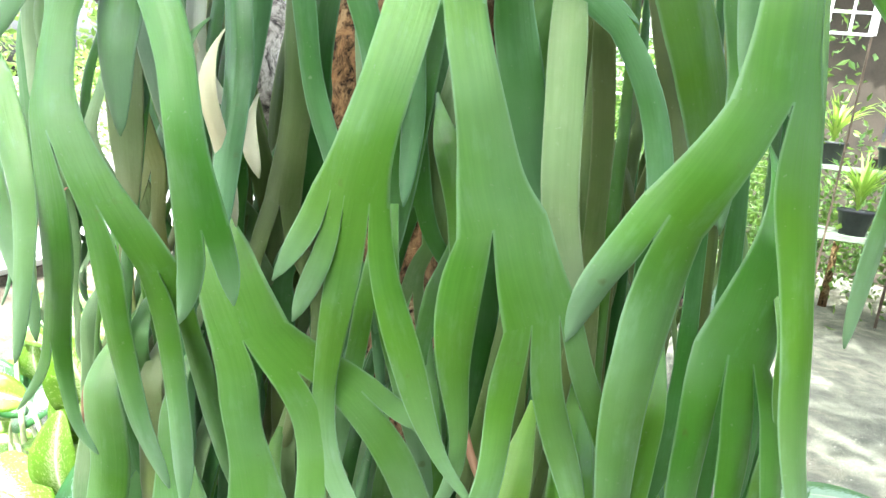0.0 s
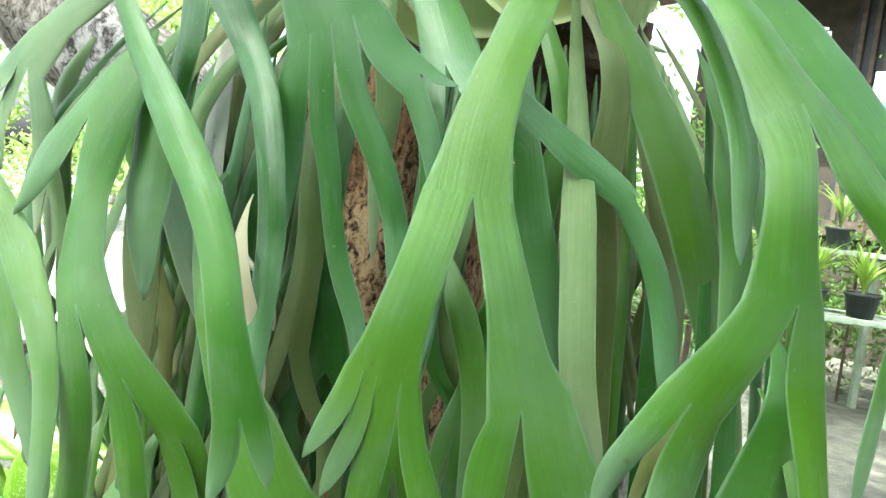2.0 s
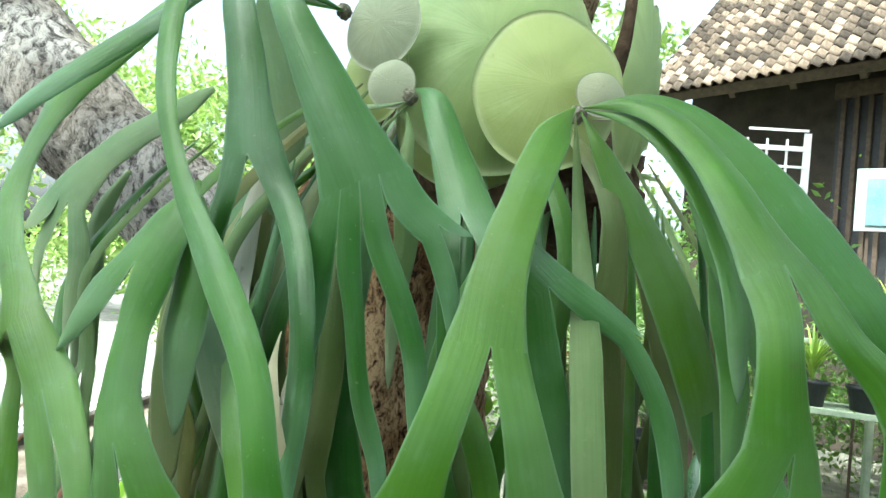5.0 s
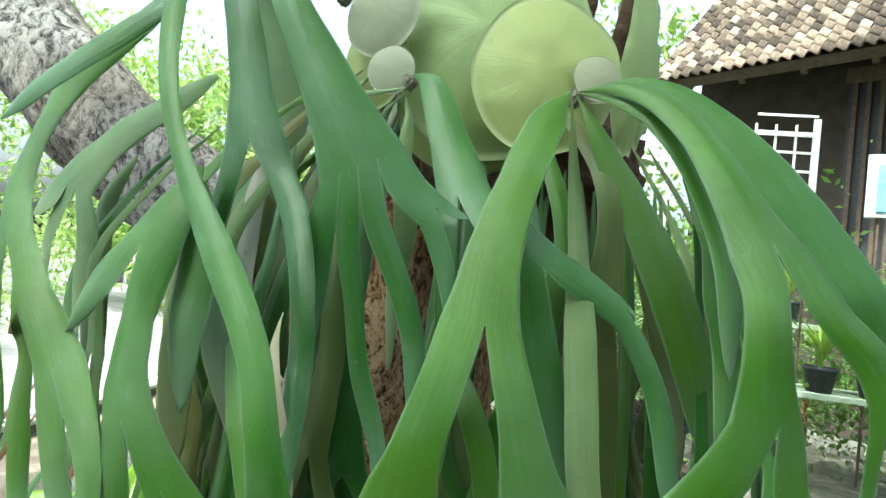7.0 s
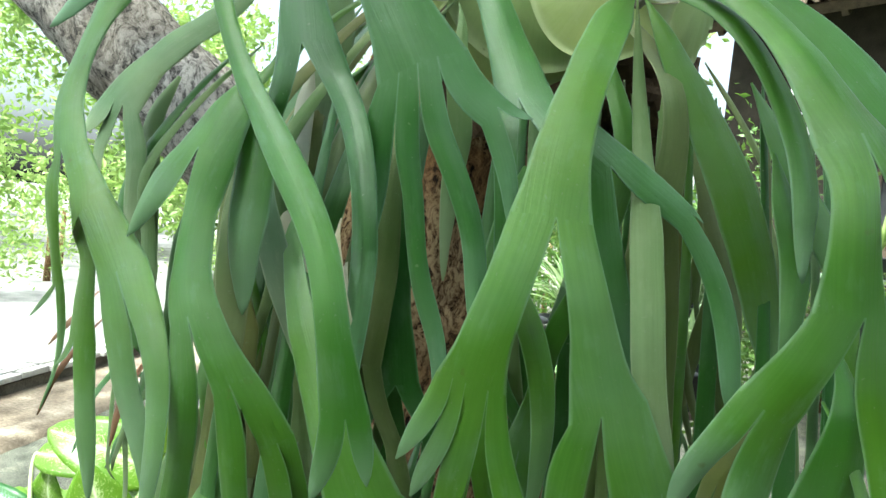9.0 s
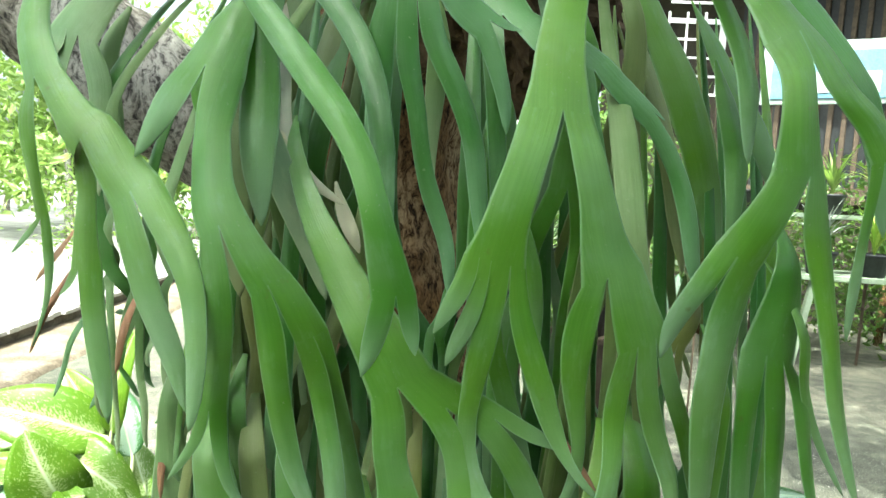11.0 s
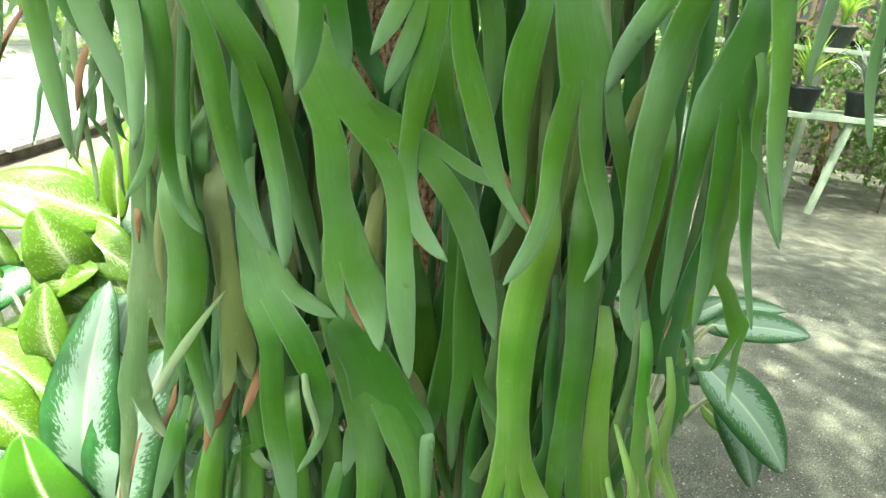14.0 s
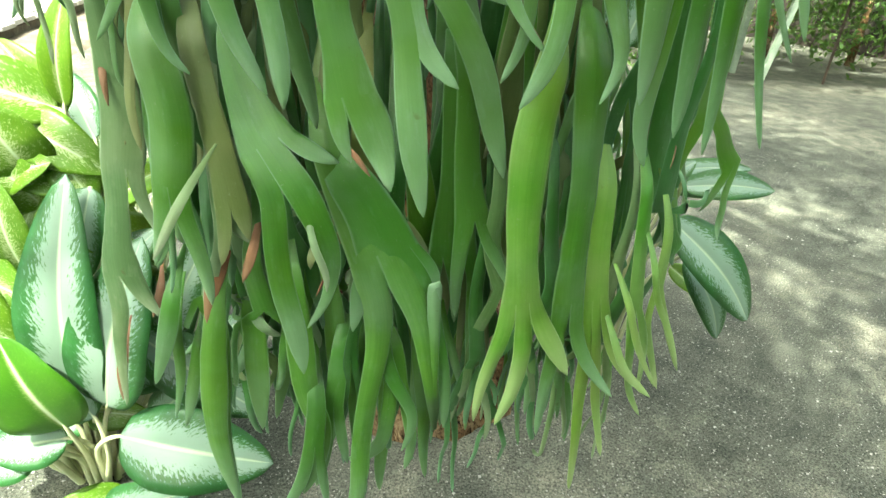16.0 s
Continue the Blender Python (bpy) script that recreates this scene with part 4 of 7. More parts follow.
def hanging(seed, root, reach, z_end, kind="green", width=0.045, forks=2):
    """A frond of the inner layers: arches from root to reach, then hangs and forks."""
    r = np.random.default_rng(seed)
    fr = Frond(kind)
    x, y, z = reach
    zf = z - r.uniform(0.10, 0.22)
    top = [(root[0], root[1], root[2], 0.006), ((root[0] + x) / 2, (root[1] + y) / 2 - 0.01, root[2] * 0.55 + z * 0.45, width * 0.5),
           (x, y, z, width * 0.8), (x + r.uniform(-0.015, 0.015), y, (z + zf) / 2, width), (x + r.uniform(-0.02, 0.02), y + r.uniform(-0.01, 0.02), zf, width * 1.35)]
    fr.lobe(None, top)

    def down(parent, px, pz, w, left, depth):
        ze = z_end + r.uniform(-0.06, 0.06) if depth == 0 else pz - (pz - z_end) * r.uniform(0.35, 0.55)
        dx = left * r.uniform(0.012, 0.045)
        q = []
        for k in range(1, 4):
            s = k / 3
            ww = w * (1.0 - 0.15 * s) if depth else w * (1 - 0.25 * s)
            q.append((px + dx * s ** 0.7 + r.normal() * 0.004, y + 0.02 * s + r.normal() * 0.008, pz + (ze - pz) * s, ww))
        if depth:
            q[-1] = (*q[-1][:3], w * 1.35)
        else:
            q[-1] = (*q[-1][:3], 0.006)
            q.insert(2, (q[1][0] * 0.3 + q[2][0] * 0.7, q[1][1], q[1][2] * 0.3 + q[2][2] * 0.7, w * 0.62))
        fr.lobe(parent, q)
        me = len(fr.lobes) - 1
        if depth:
            for sgn in (-1, 1):
                down(me, q[-1][0] + sgn * w * 0.25, q[-1][2], w * r.uniform(0.55, 0.75), sgn * r.uniform(0.3, 1.0), depth - 1)

    for sgn in (-1, 1):
        down(0, top[-1][0] + sgn * width * 0.25, zf, width * r.uniform(0.6, 0.8), sgn, forks - 1)
    fr.make()


rr = np.random.default_rng(77)
for k in range(30):
    x = -0.32 + 0.70 * (k + rr.uniform(0.1, 0.9)) / 30
    y = rr.uniform(0.62, 0.80)
    if -0.22 < x < 0.08 or (x > 0.08 and k % 2):
        continue
    if x > 0.08:
        hanging(300 + k, (x * 0.5 + 0.06, 0.80, 1.93), (x, y + 0.06, rr.uniform(1.66, 1.80)), rr.uniform(1.25, 1.45), ("olive", "under")[k % 4 // 2], rr.uniform(0.012, 0.022))
        continue
    hanging(300 + k, (x * 0.5 + 0.02, 0.76, 1.93), (x, y, rr.uniform(1.70, 1.84)), rr.uniform(1.08, 1.3), ("green", "green", "olive", "under")[k % 4], rr.uniform(0.026, 0.042))
# inner rows: the dark kind puts the shade between fronds into their colour
for k in range(44):
    x = -0.27 + 0.66 * (k + rr.uniform(0.1, 0.9)) / 44
    y = rr.uniform(0.56, 0.74)
    mid = -0.19 < x < 0.09
    if 0.0 < x < 0.05:
        continue
    hanging(400 + k, (x * 0.9, y + (0.10 if mid else 0.05), 1.40 if mid else 1.86), (x, y, rr.uniform(1.22, 1.28) if mid else rr.uniform(1.34, 1.44)), rr.uniform(0.92, 1.12) + 0.35 * max(0, x - 0.15) + 0.4 * max(0, -0.12 - x), ("dark", "green", "olive", "dark", "dark", "under")[k % 6], rr.uniform(0.022, 0.036))
for k in range(46):
    x = -0.28 + 0.62 * (k + rr.uniform(0.1, 0.9)) / 46
    y = rr.uniform(0.55, 0.74)
    if k % 2 and 0.0 < x < 0.09:
        continue
    hanging(500 + k, (x * 0.95, y + 0.09, 1.33), (x, y, rr.uniform(1.10, 1.22)), rr.uniform(0.68, 0.90) + 0.25 * max(0, x - 0.2) + 0.3 * max(0, -0.12 - x), ("dark", "green", "dark", "green", "dark", "under")[k % 6], rr.uniform(0.016, 0.026))
for k in range(16):
    x = -0.31 + 0.22 * (k + rr.uniform(0.1, 0.9)) / 16
    hanging(620 + k, (x * 0.6 - 0.03, 0.80, 1.98), (x, rr.uniform(0.60, 0.74), rr.uniform(1.62, 1.80)), rr.uniform(1.15, 1.38), ("dark", "olive", "under", "dark", "olive")[k % 5], rr.uniform(0.024, 0.040))
for k, x in enumerate((-0.45, -0.42, -0.385, -0.35)):
    hanging(640 + k, (x * 0.8, 0.76, 1.90), (x, rr.uniform(0.64, 0.72), rr.uniform(1.62, 1.72)), rr.uniform(1.30, 1.42), ("dark", "under")[k % 2], rr.uniform(0.018, 0.026))
for k, x in enumerate((0.0, 0.02, 0.04)):
    hanging(650 + k, (x * 0.5, 0.74, 1.93), (x, rr.uniform(0.60, 0.66), rr.uniform(1.66, 1.78)), rr.uniform(1.25, 1.42), ("dark", "dark", "under")[k % 3], rr.uniform(0.022, 0.032))
for k, x in enumerate((-0.29, -0.26, -0.23, 0.10, 0.125, 0.15)):
    hanging(600 + k, (x * 0.5, 0.69, 1.97), (x, rr.uniform(0.55, 0.64), rr.uniform(1.72, 1.84)), rr.uniform(1.12, 1.35), ("green", "olive", "under", "grey")[k % 4], rr.uniform(0.020, 0.032))

f = Frond()
f.lobe(None, [(0.111, 0.562, 1.924, 0.0075), (0.100, 0.553, 1.908, 0.0292), (0.086, 0.525, 1.873, 0.0355), (0.074, 0.490, 1.832, 0.0363), (0.065, 0.462, 1.796, 0.0380), (0.058, 0.438, 1.760, 0.0423), (0.055, 0.422, 1.733, 0.0459), (0.054, 0.411, 1.704, 0.0594)])
f.lobe(0, [(0.035, 0.409, 1.676, 0.0334), (0.023, 0.410, 1.633, 0.0360), (0.013, 0.410, 1.590, 0.0426), (0.011, 0.413, 1.579, 0.0535)])
f.lobe(1, [(-0.013, 0.410, 1.560, 0.0191), (-0.027, 0.410, 1.536, 0.0153), (-0.037, 0.410, 1.517, 0.0077)])
f.lobe(1, [(-0.002, 0.412, 1.544, 0.0144), (-0.015, 0.415, 1.513, 0.0166), (-0.025, 0.420, 1.487, 0.0099)])
f.lobe(1, [(0.009, 0.417, 1.529, 0.0244), (0.002, 0.423, 1.482, 0.0210), (-0.003, 0.432, 1.432, 0.0165), (0.002, 0.430, 1.389, 0.0188), (0.017, 0.425, 1.361, 0.0177), (0.032, 0.420, 1.347, 0.0125), (0.041, 0.420, 1.341, 0.0042)])
f.lobe(1, [(0.036, 0.415, 1.530, 0.0195), (0.053, 0.417, 1.485, 0.0229), (0.068, 0.420, 1.443, 0.0203), (0.083, 0.420, 1.411, 0.0113), (0.100, 0.420, 1.387, 0.0073), (0.116, 0.420, 1.373, 0.0031)])
f.lobe(0, [(0.076, 0.405, 1.681, 0.0271), (0.088, 0.405, 1.643, 0.0302), (0.097, 0.408, 1.607, 0.0390), (0.103, 0.410, 1.584, 0.0479), (0.109, 0.411, 1.573, 0.0589)])
f.lobe(6, [(0.089, 0.414, 1.542, 0.0284), (0.086, 0.420, 1.501, 0.0280), (0.090, 0.427, 1.457, 0.0205), (0.098, 0.430, 1.419, 0.0125), (0.096, 0.435, 1.378, 0.0117), (0.081, 0.440, 1.343, 0.0038)])
f.lobe(6, [(0.130, 0.411, 1.544, 0.0430), (0.142, 0.415, 1.516, 0.0517)])
f.lobe(8, [(0.125, 0.418, 1.477, 0.0212), (0.123, 0.420, 1.439, 0.0195), (0.124, 0.415, 1.414, 0.0184), (0.119, 0.410, 1.378, 0.0195), (0.105, 0.405, 1.348, 0.0143), (0.092, 0.400, 1.331, 0.0041)])
f.lobe(8, [(0.150, 0.420, 1.472, 0.0214), (0.164, 0.428, 1.432, 0.0219), (0.180, 0.430, 1.393, 0.0191), (0.187, 0.427, 1.372, 0.0138), (0.180, 0.424, 1.351, 0.0075), (0.169, 0.420, 1.333, 0.0027)])
f.lobe(8, [(0.173, 0.430, 1.480, 0.0166), (0.196, 0.445, 1.433, 0.0183), (0.220, 0.460, 1.370, 0.0180), (0.238, 0.470, 1.304, 0.0070)])
f.make()
f = Frond()
f.lobe(None, [(0.119, 0.565, 1.925, 0.0054), (0.142, 0.555, 1.928, 0.0137), (0.170, 0.540, 1.923, 0.0215), (0.194, 0.520, 1.905, 0.0305), (0.213, 0.500, 1.879, 0.0348), (0.226, 0.470, 1.846, 0.0371), (0.237, 0.445, 1.812, 0.0410), (0.252, 0.430, 1.781, 0.0588)])
f.lobe(0, [(0.245, 0.405, 1.750, 0.0335), (0.246, 0.397, 1.718, 0.0343), (0.247, 0.394, 1.685, 0.0399), (0.248, 0.392, 1.662, 0.0522)])
f.lobe(1, [(0.221, 0.392, 1.621, 0.0372), (0.205, 0.394, 1.594, 0.0423)])
f.lobe(2, [(0.182, 0.400, 1.572, 0.0220), (0.170, 0.410, 1.546, 0.0206), (0.163, 0.420, 1.521, 0.0171), (0.159, 0.420, 1.503, 0.0061)])
f.lobe(2, [(0.206, 0.400, 1.558, 0.0298), (0.202, 0.405, 1.518, 0.0305), (0.200, 0.410, 1.466, 0.0292), (0.204, 0.417, 1.410, 0.0259), (0.209, 0.425, 1.362, 0.0192), (0.208, 0.425, 1.332, 0.0065)])
f.lobe(1, [(0.264, 0.390, 1.623, 0.0261), (0.271, 0.385, 1.581, 0.0206), (0.279, 0.380, 1.535, 0.0179), (0.285, 0.372, 1.479, 0.0170), (0.296, 0.368, 1.436, 0.0114), (0.306, 0.366, 1.404, 0.0038)])
f.lobe(0, [(0.284, 0.430, 1.762, 0.0319), (0.303, 0.425, 1.731, 0.0282), (0.332, 0.425, 1.707, 0.0341), (0.339, 0.420, 1.681, 0.0361)])
f.lobe(6, [(0.331, 0.422, 1.655, 0.0128), (0.329, 0.425, 1.611, 0.0131), (0.327, 0.427, 1.565, 0.0133), (0.327, 0.430, 1.523, 0.0052)])
f.lobe(6, [(0.373, 0.440, 1.638, 0.0154), (0.385, 0.445, 1.586, 0.0137), (0.393, 0.450, 1.532, 0.0151), (0.412, 0.450, 1.470, 0.0050)])
f.lobe(6, [(0.383, 0.440, 1.658, 0.0174), (0.407, 0.445, 1.603, 0.0158), (0.426, 0.447, 1.539, 0.0162), (0.440, 0.450, 1.472, 0.0044)])
f.make()
f = Frond()
f.lobe(None, [(0.119, 0.570, 1.926, 0.0044), (0.153, 0.560, 1.934, 0.0106), (0.192, 0.550, 1.933, 0.0156), (0.229, 0.535, 1.910, 0.0230), (0.266, 0.520, 1.870, 0.0386), (0.295, 0.505, 1.830, 0.0493), (0.323, 0.495, 1.792, 0.0507), (0.357, 0.490, 1.751, 0.0444), (0.385, 0.500, 1.705, 0.0359), (0.396, 0.500, 1.657, 0.0268), (0.402, 0.500, 1.613, 0.0089)])
f.make()
f = Frond()
f.lobe(None, [(0.121, 0.566, 1.923, 0.0043), (0.153, 0.550, 1.916, 0.0136), (0.182, 0.535, 1.898, 0.0182), (0.208, 0.520, 1.864, 0.0205), (0.230, 0.510, 1.823, 0.0219), (0.245, 0.500, 1.780, 0.0233), (0.250, 0.490, 1.744, 0.0219), (0.252, 0.490, 1.712, 0.0164), (0.255, 0.490, 1.676, 0.0055)])
f.make()
f = Frond()
f.lobe(None, [(0.117, 0.566, 1.921, 0.0043), (0.134, 0.560, 1.893, 0.0171), (0.159, 0.560, 1.850, 0.0308), (0.188, 0.562, 1.805, 0.0401), (0.214, 0.565, 1.760, 0.0453), (0.236, 0.570, 1.714, 0.0465), (0.252, 0.575, 1.673, 0.0446), (0.266, 0.583, 1.631, 0.0353), (0.276, 0.588, 1.599, 0.0237), (0.283, 0.590, 1.570, 0.0086)])
f.make()
f = Frond(kind='under')
f.lobe(None, [(0.112, 0.566, 1.920, 0.0033), (0.118, 0.560, 1.868, 0.0086), (0.125, 0.550, 1.813, 0.0147), (0.131, 0.530, 1.760, 0.0202), (0.133, 0.500, 1.716, 0.0268), (0.137, 0.480, 1.662, 0.0275), (0.141, 0.465, 1.611, 0.0266), (0.146, 0.460, 1.574, 0.0254), (0.158, 0.460, 1.538, 0.0214), (0.171, 0.465, 1.505, 0.0054)])
f.make()
f = Frond(kind='dark')
f.lobe(None, [(-0.055, 0.627, 1.949, 0.0099), (-0.034, 0.603, 1.939, 0.0260), (-0.013, 0.576, 1.897, 0.0350), (0.006, 0.554, 1.851, 0.0434), (0.023, 0.531, 1.810, 0.0519)])
f.lobe(0, [(0.009, 0.522, 1.773, 0.0225), (0.015, 0.522, 1.727, 0.0204), (0.019, 0.522, 1.681, 0.0194), (0.025, 0.522, 1.631, 0.0193), (0.024, 0.518, 1.591, 0.0151), (0.025, 0.513, 1.562, 0.0040)])
f.lobe(0, [(0.052, 0.503, 1.790, 0.0393), (0.082, 0.483, 1.763, 0.0422), (0.097, 0.479, 1.750, 0.0482)])
f.lobe(2, [(0.094, 0.486, 1.712, 0.0291), (0.107, 0.494, 1.665, 0.0332), (0.121, 0.494, 1.620, 0.0293), (0.136, 0.494, 1.584, 0.0207), (0.150, 0.503, 1.545, 0.0067)])
f.lobe(2, [(0.124, 0.498, 1.746, 0.0296), (0.152, 0.518, 1.732, 0.0275), (0.171, 0.526, 1.719, 0.0258)])
f.lobe(4, [(0.191, 0.524, 1.687, 0.0207), (0.206, 0.522, 1.655, 0.0205), (0.216, 0.518, 1.618, 0.0213), (0.222, 0.513, 1.572, 0.0162), (0.230, 0.513, 1.545, 0.0048)])
f.lobe(4, [(0.179, 0.526, 1.721, 0.0069), (0.185, 0.526, 1.717, 0.0025)])
f.make()
f = Frond(kind='dark')
f.lobe(None, [(-0.149, 0.640, 2.036, 0.0064), (-0.198, 0.580, 2.040, 0.0201), (-0.163, 0.514, 1.983, 0.0317), (-0.135, 0.506, 1.939, 0.0414), (-0.109, 0.501, 1.897, 0.0509), (-0.085, 0.496, 1.857, 0.0651), (-0.066, 0.493, 1.823, 0.0843)])
f.lobe(0, [(-0.099, 0.494, 1.769, 0.0270), (-0.097, 0.495, 1.734, 0.0250), (-0.099, 0.497, 1.694, 0.0211), (-0.103, 0.500, 1.653, 0.0141), (-0.105, 0.502, 1.622, 0.0040)])
f.lobe(0, [(-0.073, 0.494, 1.757, 0.0218), (-0.062, 0.495, 1.713, 0.0178), (-0.055, 0.496, 1.669, 0.0168), (-0.045, 0.496, 1.631, 0.0178), (-0.029, 0.497, 1.593, 0.0167), (-0.022, 0.497, 1.560, 0.0128), (-0.022, 0.497, 1.535, 0.0039)])
f.lobe(0, [(-0.049, 0.494, 1.774, 0.0227), (-0.029, 0.495, 1.737, 0.0217), (-0.010, 0.495, 1.694, 0.0206), (-0.002, 0.499, 1.656, 0.0197), (0.004, 0.500, 1.612, 0.0167), (0.010, 0.502, 1.568, 0.0049)])
f.lobe(0, [(-0.025, 0.495, 1.804, 0.0365), (-0.001, 0.495, 1.790, 0.0333)])
f.lobe(4, [(0.008, 0.496, 1.760, 0.0196), (0.017, 0.496, 1.737, 0.0176), (0.023, 0.497, 1.713, 0.0127), (0.024, 0.497, 1.691, 0.0034)])
f.lobe(4, [(0.016, 0.495, 1.788, 0.0127), (0.032, 0.495, 1.786, 0.0029)])
f.make()
f = Frond(kind='dark')
f.lobe(None, [(-0.152, 0.650, 2.040, 0.0065), (-0.233, 0.620, 2.065, 0.0189), (-0.248, 0.595, 2.060, 0.0269), (-0.244, 0.575, 2.026, 0.0320), (-0.226, 0.555, 1.982, 0.0354), (-0.209, 0.545, 1.933, 0.0392), (-0.197, 0.538, 1.887, 0.0430), (-0.187, 0.535, 1.845, 0.0613)])
f.lobe(0, [(-0.207, 0.537, 1.810, 0.0231), (-0.217, 0.540, 1.774, 0.0211), (-0.224, 0.545, 1.734, 0.0201), (-0.228, 0.550, 1.689, 0.0192), (-0.234, 0.560, 1.648, 0.0149), (-0.232, 0.560, 1.608, 0.0046)])
f.lobe(0, [(-0.152, 0.520, 1.818, 0.0275), (-0.121, 0.490, 1.774, 0.0249), (-0.102, 0.465, 1.733, 0.0227), (-0.092, 0.455, 1.691, 0.0218), (-0.087, 0.450, 1.651, 0.0220), (-0.086, 0.440, 1.612, 0.0206), (-0.087, 0.435, 1.577, 0.0195), (-0.086, 0.430, 1.548, 0.0149), (-0.086, 0.430, 1.526, 0.0044)])
f.make()
f = Frond()
f.lobe(None, [(-0.152, 0.650, 2.040, 0.0065), (-0.235, 0.630, 2.051, 0.0141), (-0.263, 0.600, 2.059, 0.0210), (-0.287, 0.575, 2.045, 0.0263), (-0.294, 0.555, 2.008, 0.0267), (-0.282, 0.530, 1.945, 0.0222), (-0.261, 0.500, 1.892, 0.0200), (-0.237, 0.480, 1.841, 0.0181), (-0.207, 0.460, 1.794, 0.0202), (-0.175, 0.440, 1.756, 0.0248), (-0.144, 0.420, 1.718, 0.0280), (-0.116, 0.402, 1.683, 0.0259), (-0.096, 0.388, 1.645, 0.0242), (-0.085, 0.378, 1.609, 0.0243), (-0.070, 0.376, 1.552, 0.0355)])
f.lobe(0, [(-0.082, 0.388, 1.523, 0.0202), (-0.089, 0.393, 1.498, 0.0140), (-0.094, 0.395, 1.482, 0.0056)])
f.lobe(0, [(-0.057, 0.386, 1.529, 0.0165), (-0.052, 0.385, 1.513, 0.0110), (-0.051, 0.385, 1.504, 0.0037)])
f.make()
f = Frond()
f.lobe(None, [(-0.228, 0.520, 1.813, 0.0215), (-0.232, 0.500, 1.786, 0.0416), (-0.239, 0.487, 1.757, 0.0509), (-0.246, 0.478, 1.731, 0.0622)])
f.lobe(0, [(-0.285, 0.479, 1.701, 0.0294), (-0.301, 0.480, 1.671, 0.0183), (-0.313, 0.480, 1.649, 0.0046)])
f.lobe(0, [(-0.242, 0.470, 1.683, 0.0355), (-0.238, 0.457, 1.643, 0.0385), (-0.230, 0.443, 1.608, 0.0430), (-0.220, 0.437, 1.594, 0.0454)])
f.lobe(2, [(-0.226, 0.439, 1.547, 0.0256), (-0.222, 0.440, 1.507, 0.0249), (-0.224, 0.443, 1.465, 0.0234), (-0.228, 0.445, 1.430, 0.0278)])
f.lobe(3, [(-0.237, 0.447, 1.410, 0.0135), (-0.251, 0.448, 1.385, 0.0084), (-0.267, 0.450, 1.362, 0.0032)])
f.lobe(3, [(-0.222, 0.446, 1.408, 0.0156), (-0.218, 0.448, 1.377, 0.0126), (-0.208, 0.449, 1.346, 0.0085), (-0.194, 0.450, 1.336, 0.0027)])
f.lobe(2, [(-0.197, 0.435, 1.573, 0.0301), (-0.177, 0.430, 1.547, 0.0389)])
f.lobe(6, [(-0.177, 0.432, 1.510, 0.0247), (-0.172, 0.435, 1.468, 0.0231), (-0.164, 0.440, 1.420, 0.0217), (-0.153, 0.442, 1.375, 0.0178), (-0.139, 0.444, 1.344, 0.0128), (-0.128, 0.445, 1.322, 0.0043)])
f.lobe(6, [(-0.156, 0.435, 1.530, 0.0277), (-0.143, 0.445, 1.501, 0.0316)])
f.lobe(8, [(-0.137, 0.446, 1.467, 0.0206), (-0.127, 0.443, 1.425, 0.0197), (-0.118, 0.440, 1.383, 0.0189), (-0.114, 0.440, 1.338, 0.0181), (-0.113, 0.440, 1.311, 0.0054)])
f.lobe(8, [(-0.129, 0.455, 1.478, 0.0157), (-0.122, 0.465, 1.435, 0.0204), (-0.109, 0.480, 1.367, 0.0225), (-0.097, 0.490, 1.314, 0.0162), (-0.091, 0.500, 1.274, 0.0048)])
f.make()
f = Frond()
f.lobe(None, [(-0.197, 0.560, 1.709, 0.0115), (-0.180, 0.530, 1.662, 0.0178), (-0.158, 0.500, 1.613, 0.0259), (-0.133, 0.475, 1.573, 0.0336), (-0.107, 0.455, 1.534, 0.0412), (-0.083, 0.440, 1.502, 0.0508), (-0.061, 0.432, 1.465, 0.0609)])
f.lobe(0, [(-0.071, 0.435, 1.434, 0.0309), (-0.067, 0.442, 1.383, 0.0296), (-0.061, 0.444, 1.365, 0.0334), (-0.054, 0.445, 1.324, 0.0495)])
f.lobe(1, [(-0.064, 0.443, 1.297, 0.0196), (-0.064, 0.442, 1.279, 0.0132), (-0.054, 0.440, 1.262, 0.0044)])
f.lobe(1, [(-0.032, 0.440, 1.295, 0.0381), (-0.022, 0.430, 1.264, 0.0219), (-0.016, 0.420, 1.242, 0.0033)])
f.lobe(0, [(-0.032, 0.430, 1.459, 0.0417), (-0.020, 0.430, 1.449, 0.0470)])
f.lobe(4, [(-0.011, 0.430, 1.411, 0.0228), (-0.005, 0.425, 1.364, 0.0219), (-0.000, 0.412, 1.314, 0.0279), (0.007, 0.408, 1.265, 0.0212), (0.015, 0.406, 1.223, 0.0038)])
f.lobe(4, [(0.005, 0.440, 1.444, 0.0292), (0.020, 0.440, 1.432, 0.0346)])
f.lobe(6, [(0.044, 0.450, 1.391, 0.0260), (0.067, 0.455, 1.346, 0.0266), (0.081, 0.465, 1.298, 0.0239), (0.094, 0.470, 1.259, 0.0152), (0.100, 0.470, 1.238, 0.0042)])
f.lobe(6, [(0.046, 0.440, 1.427, 0.0158), (0.073, 0.440, 1.415, 0.0127), (0.086, 0.440, 1.409, 0.0032)])
f.make()
f = Frond()
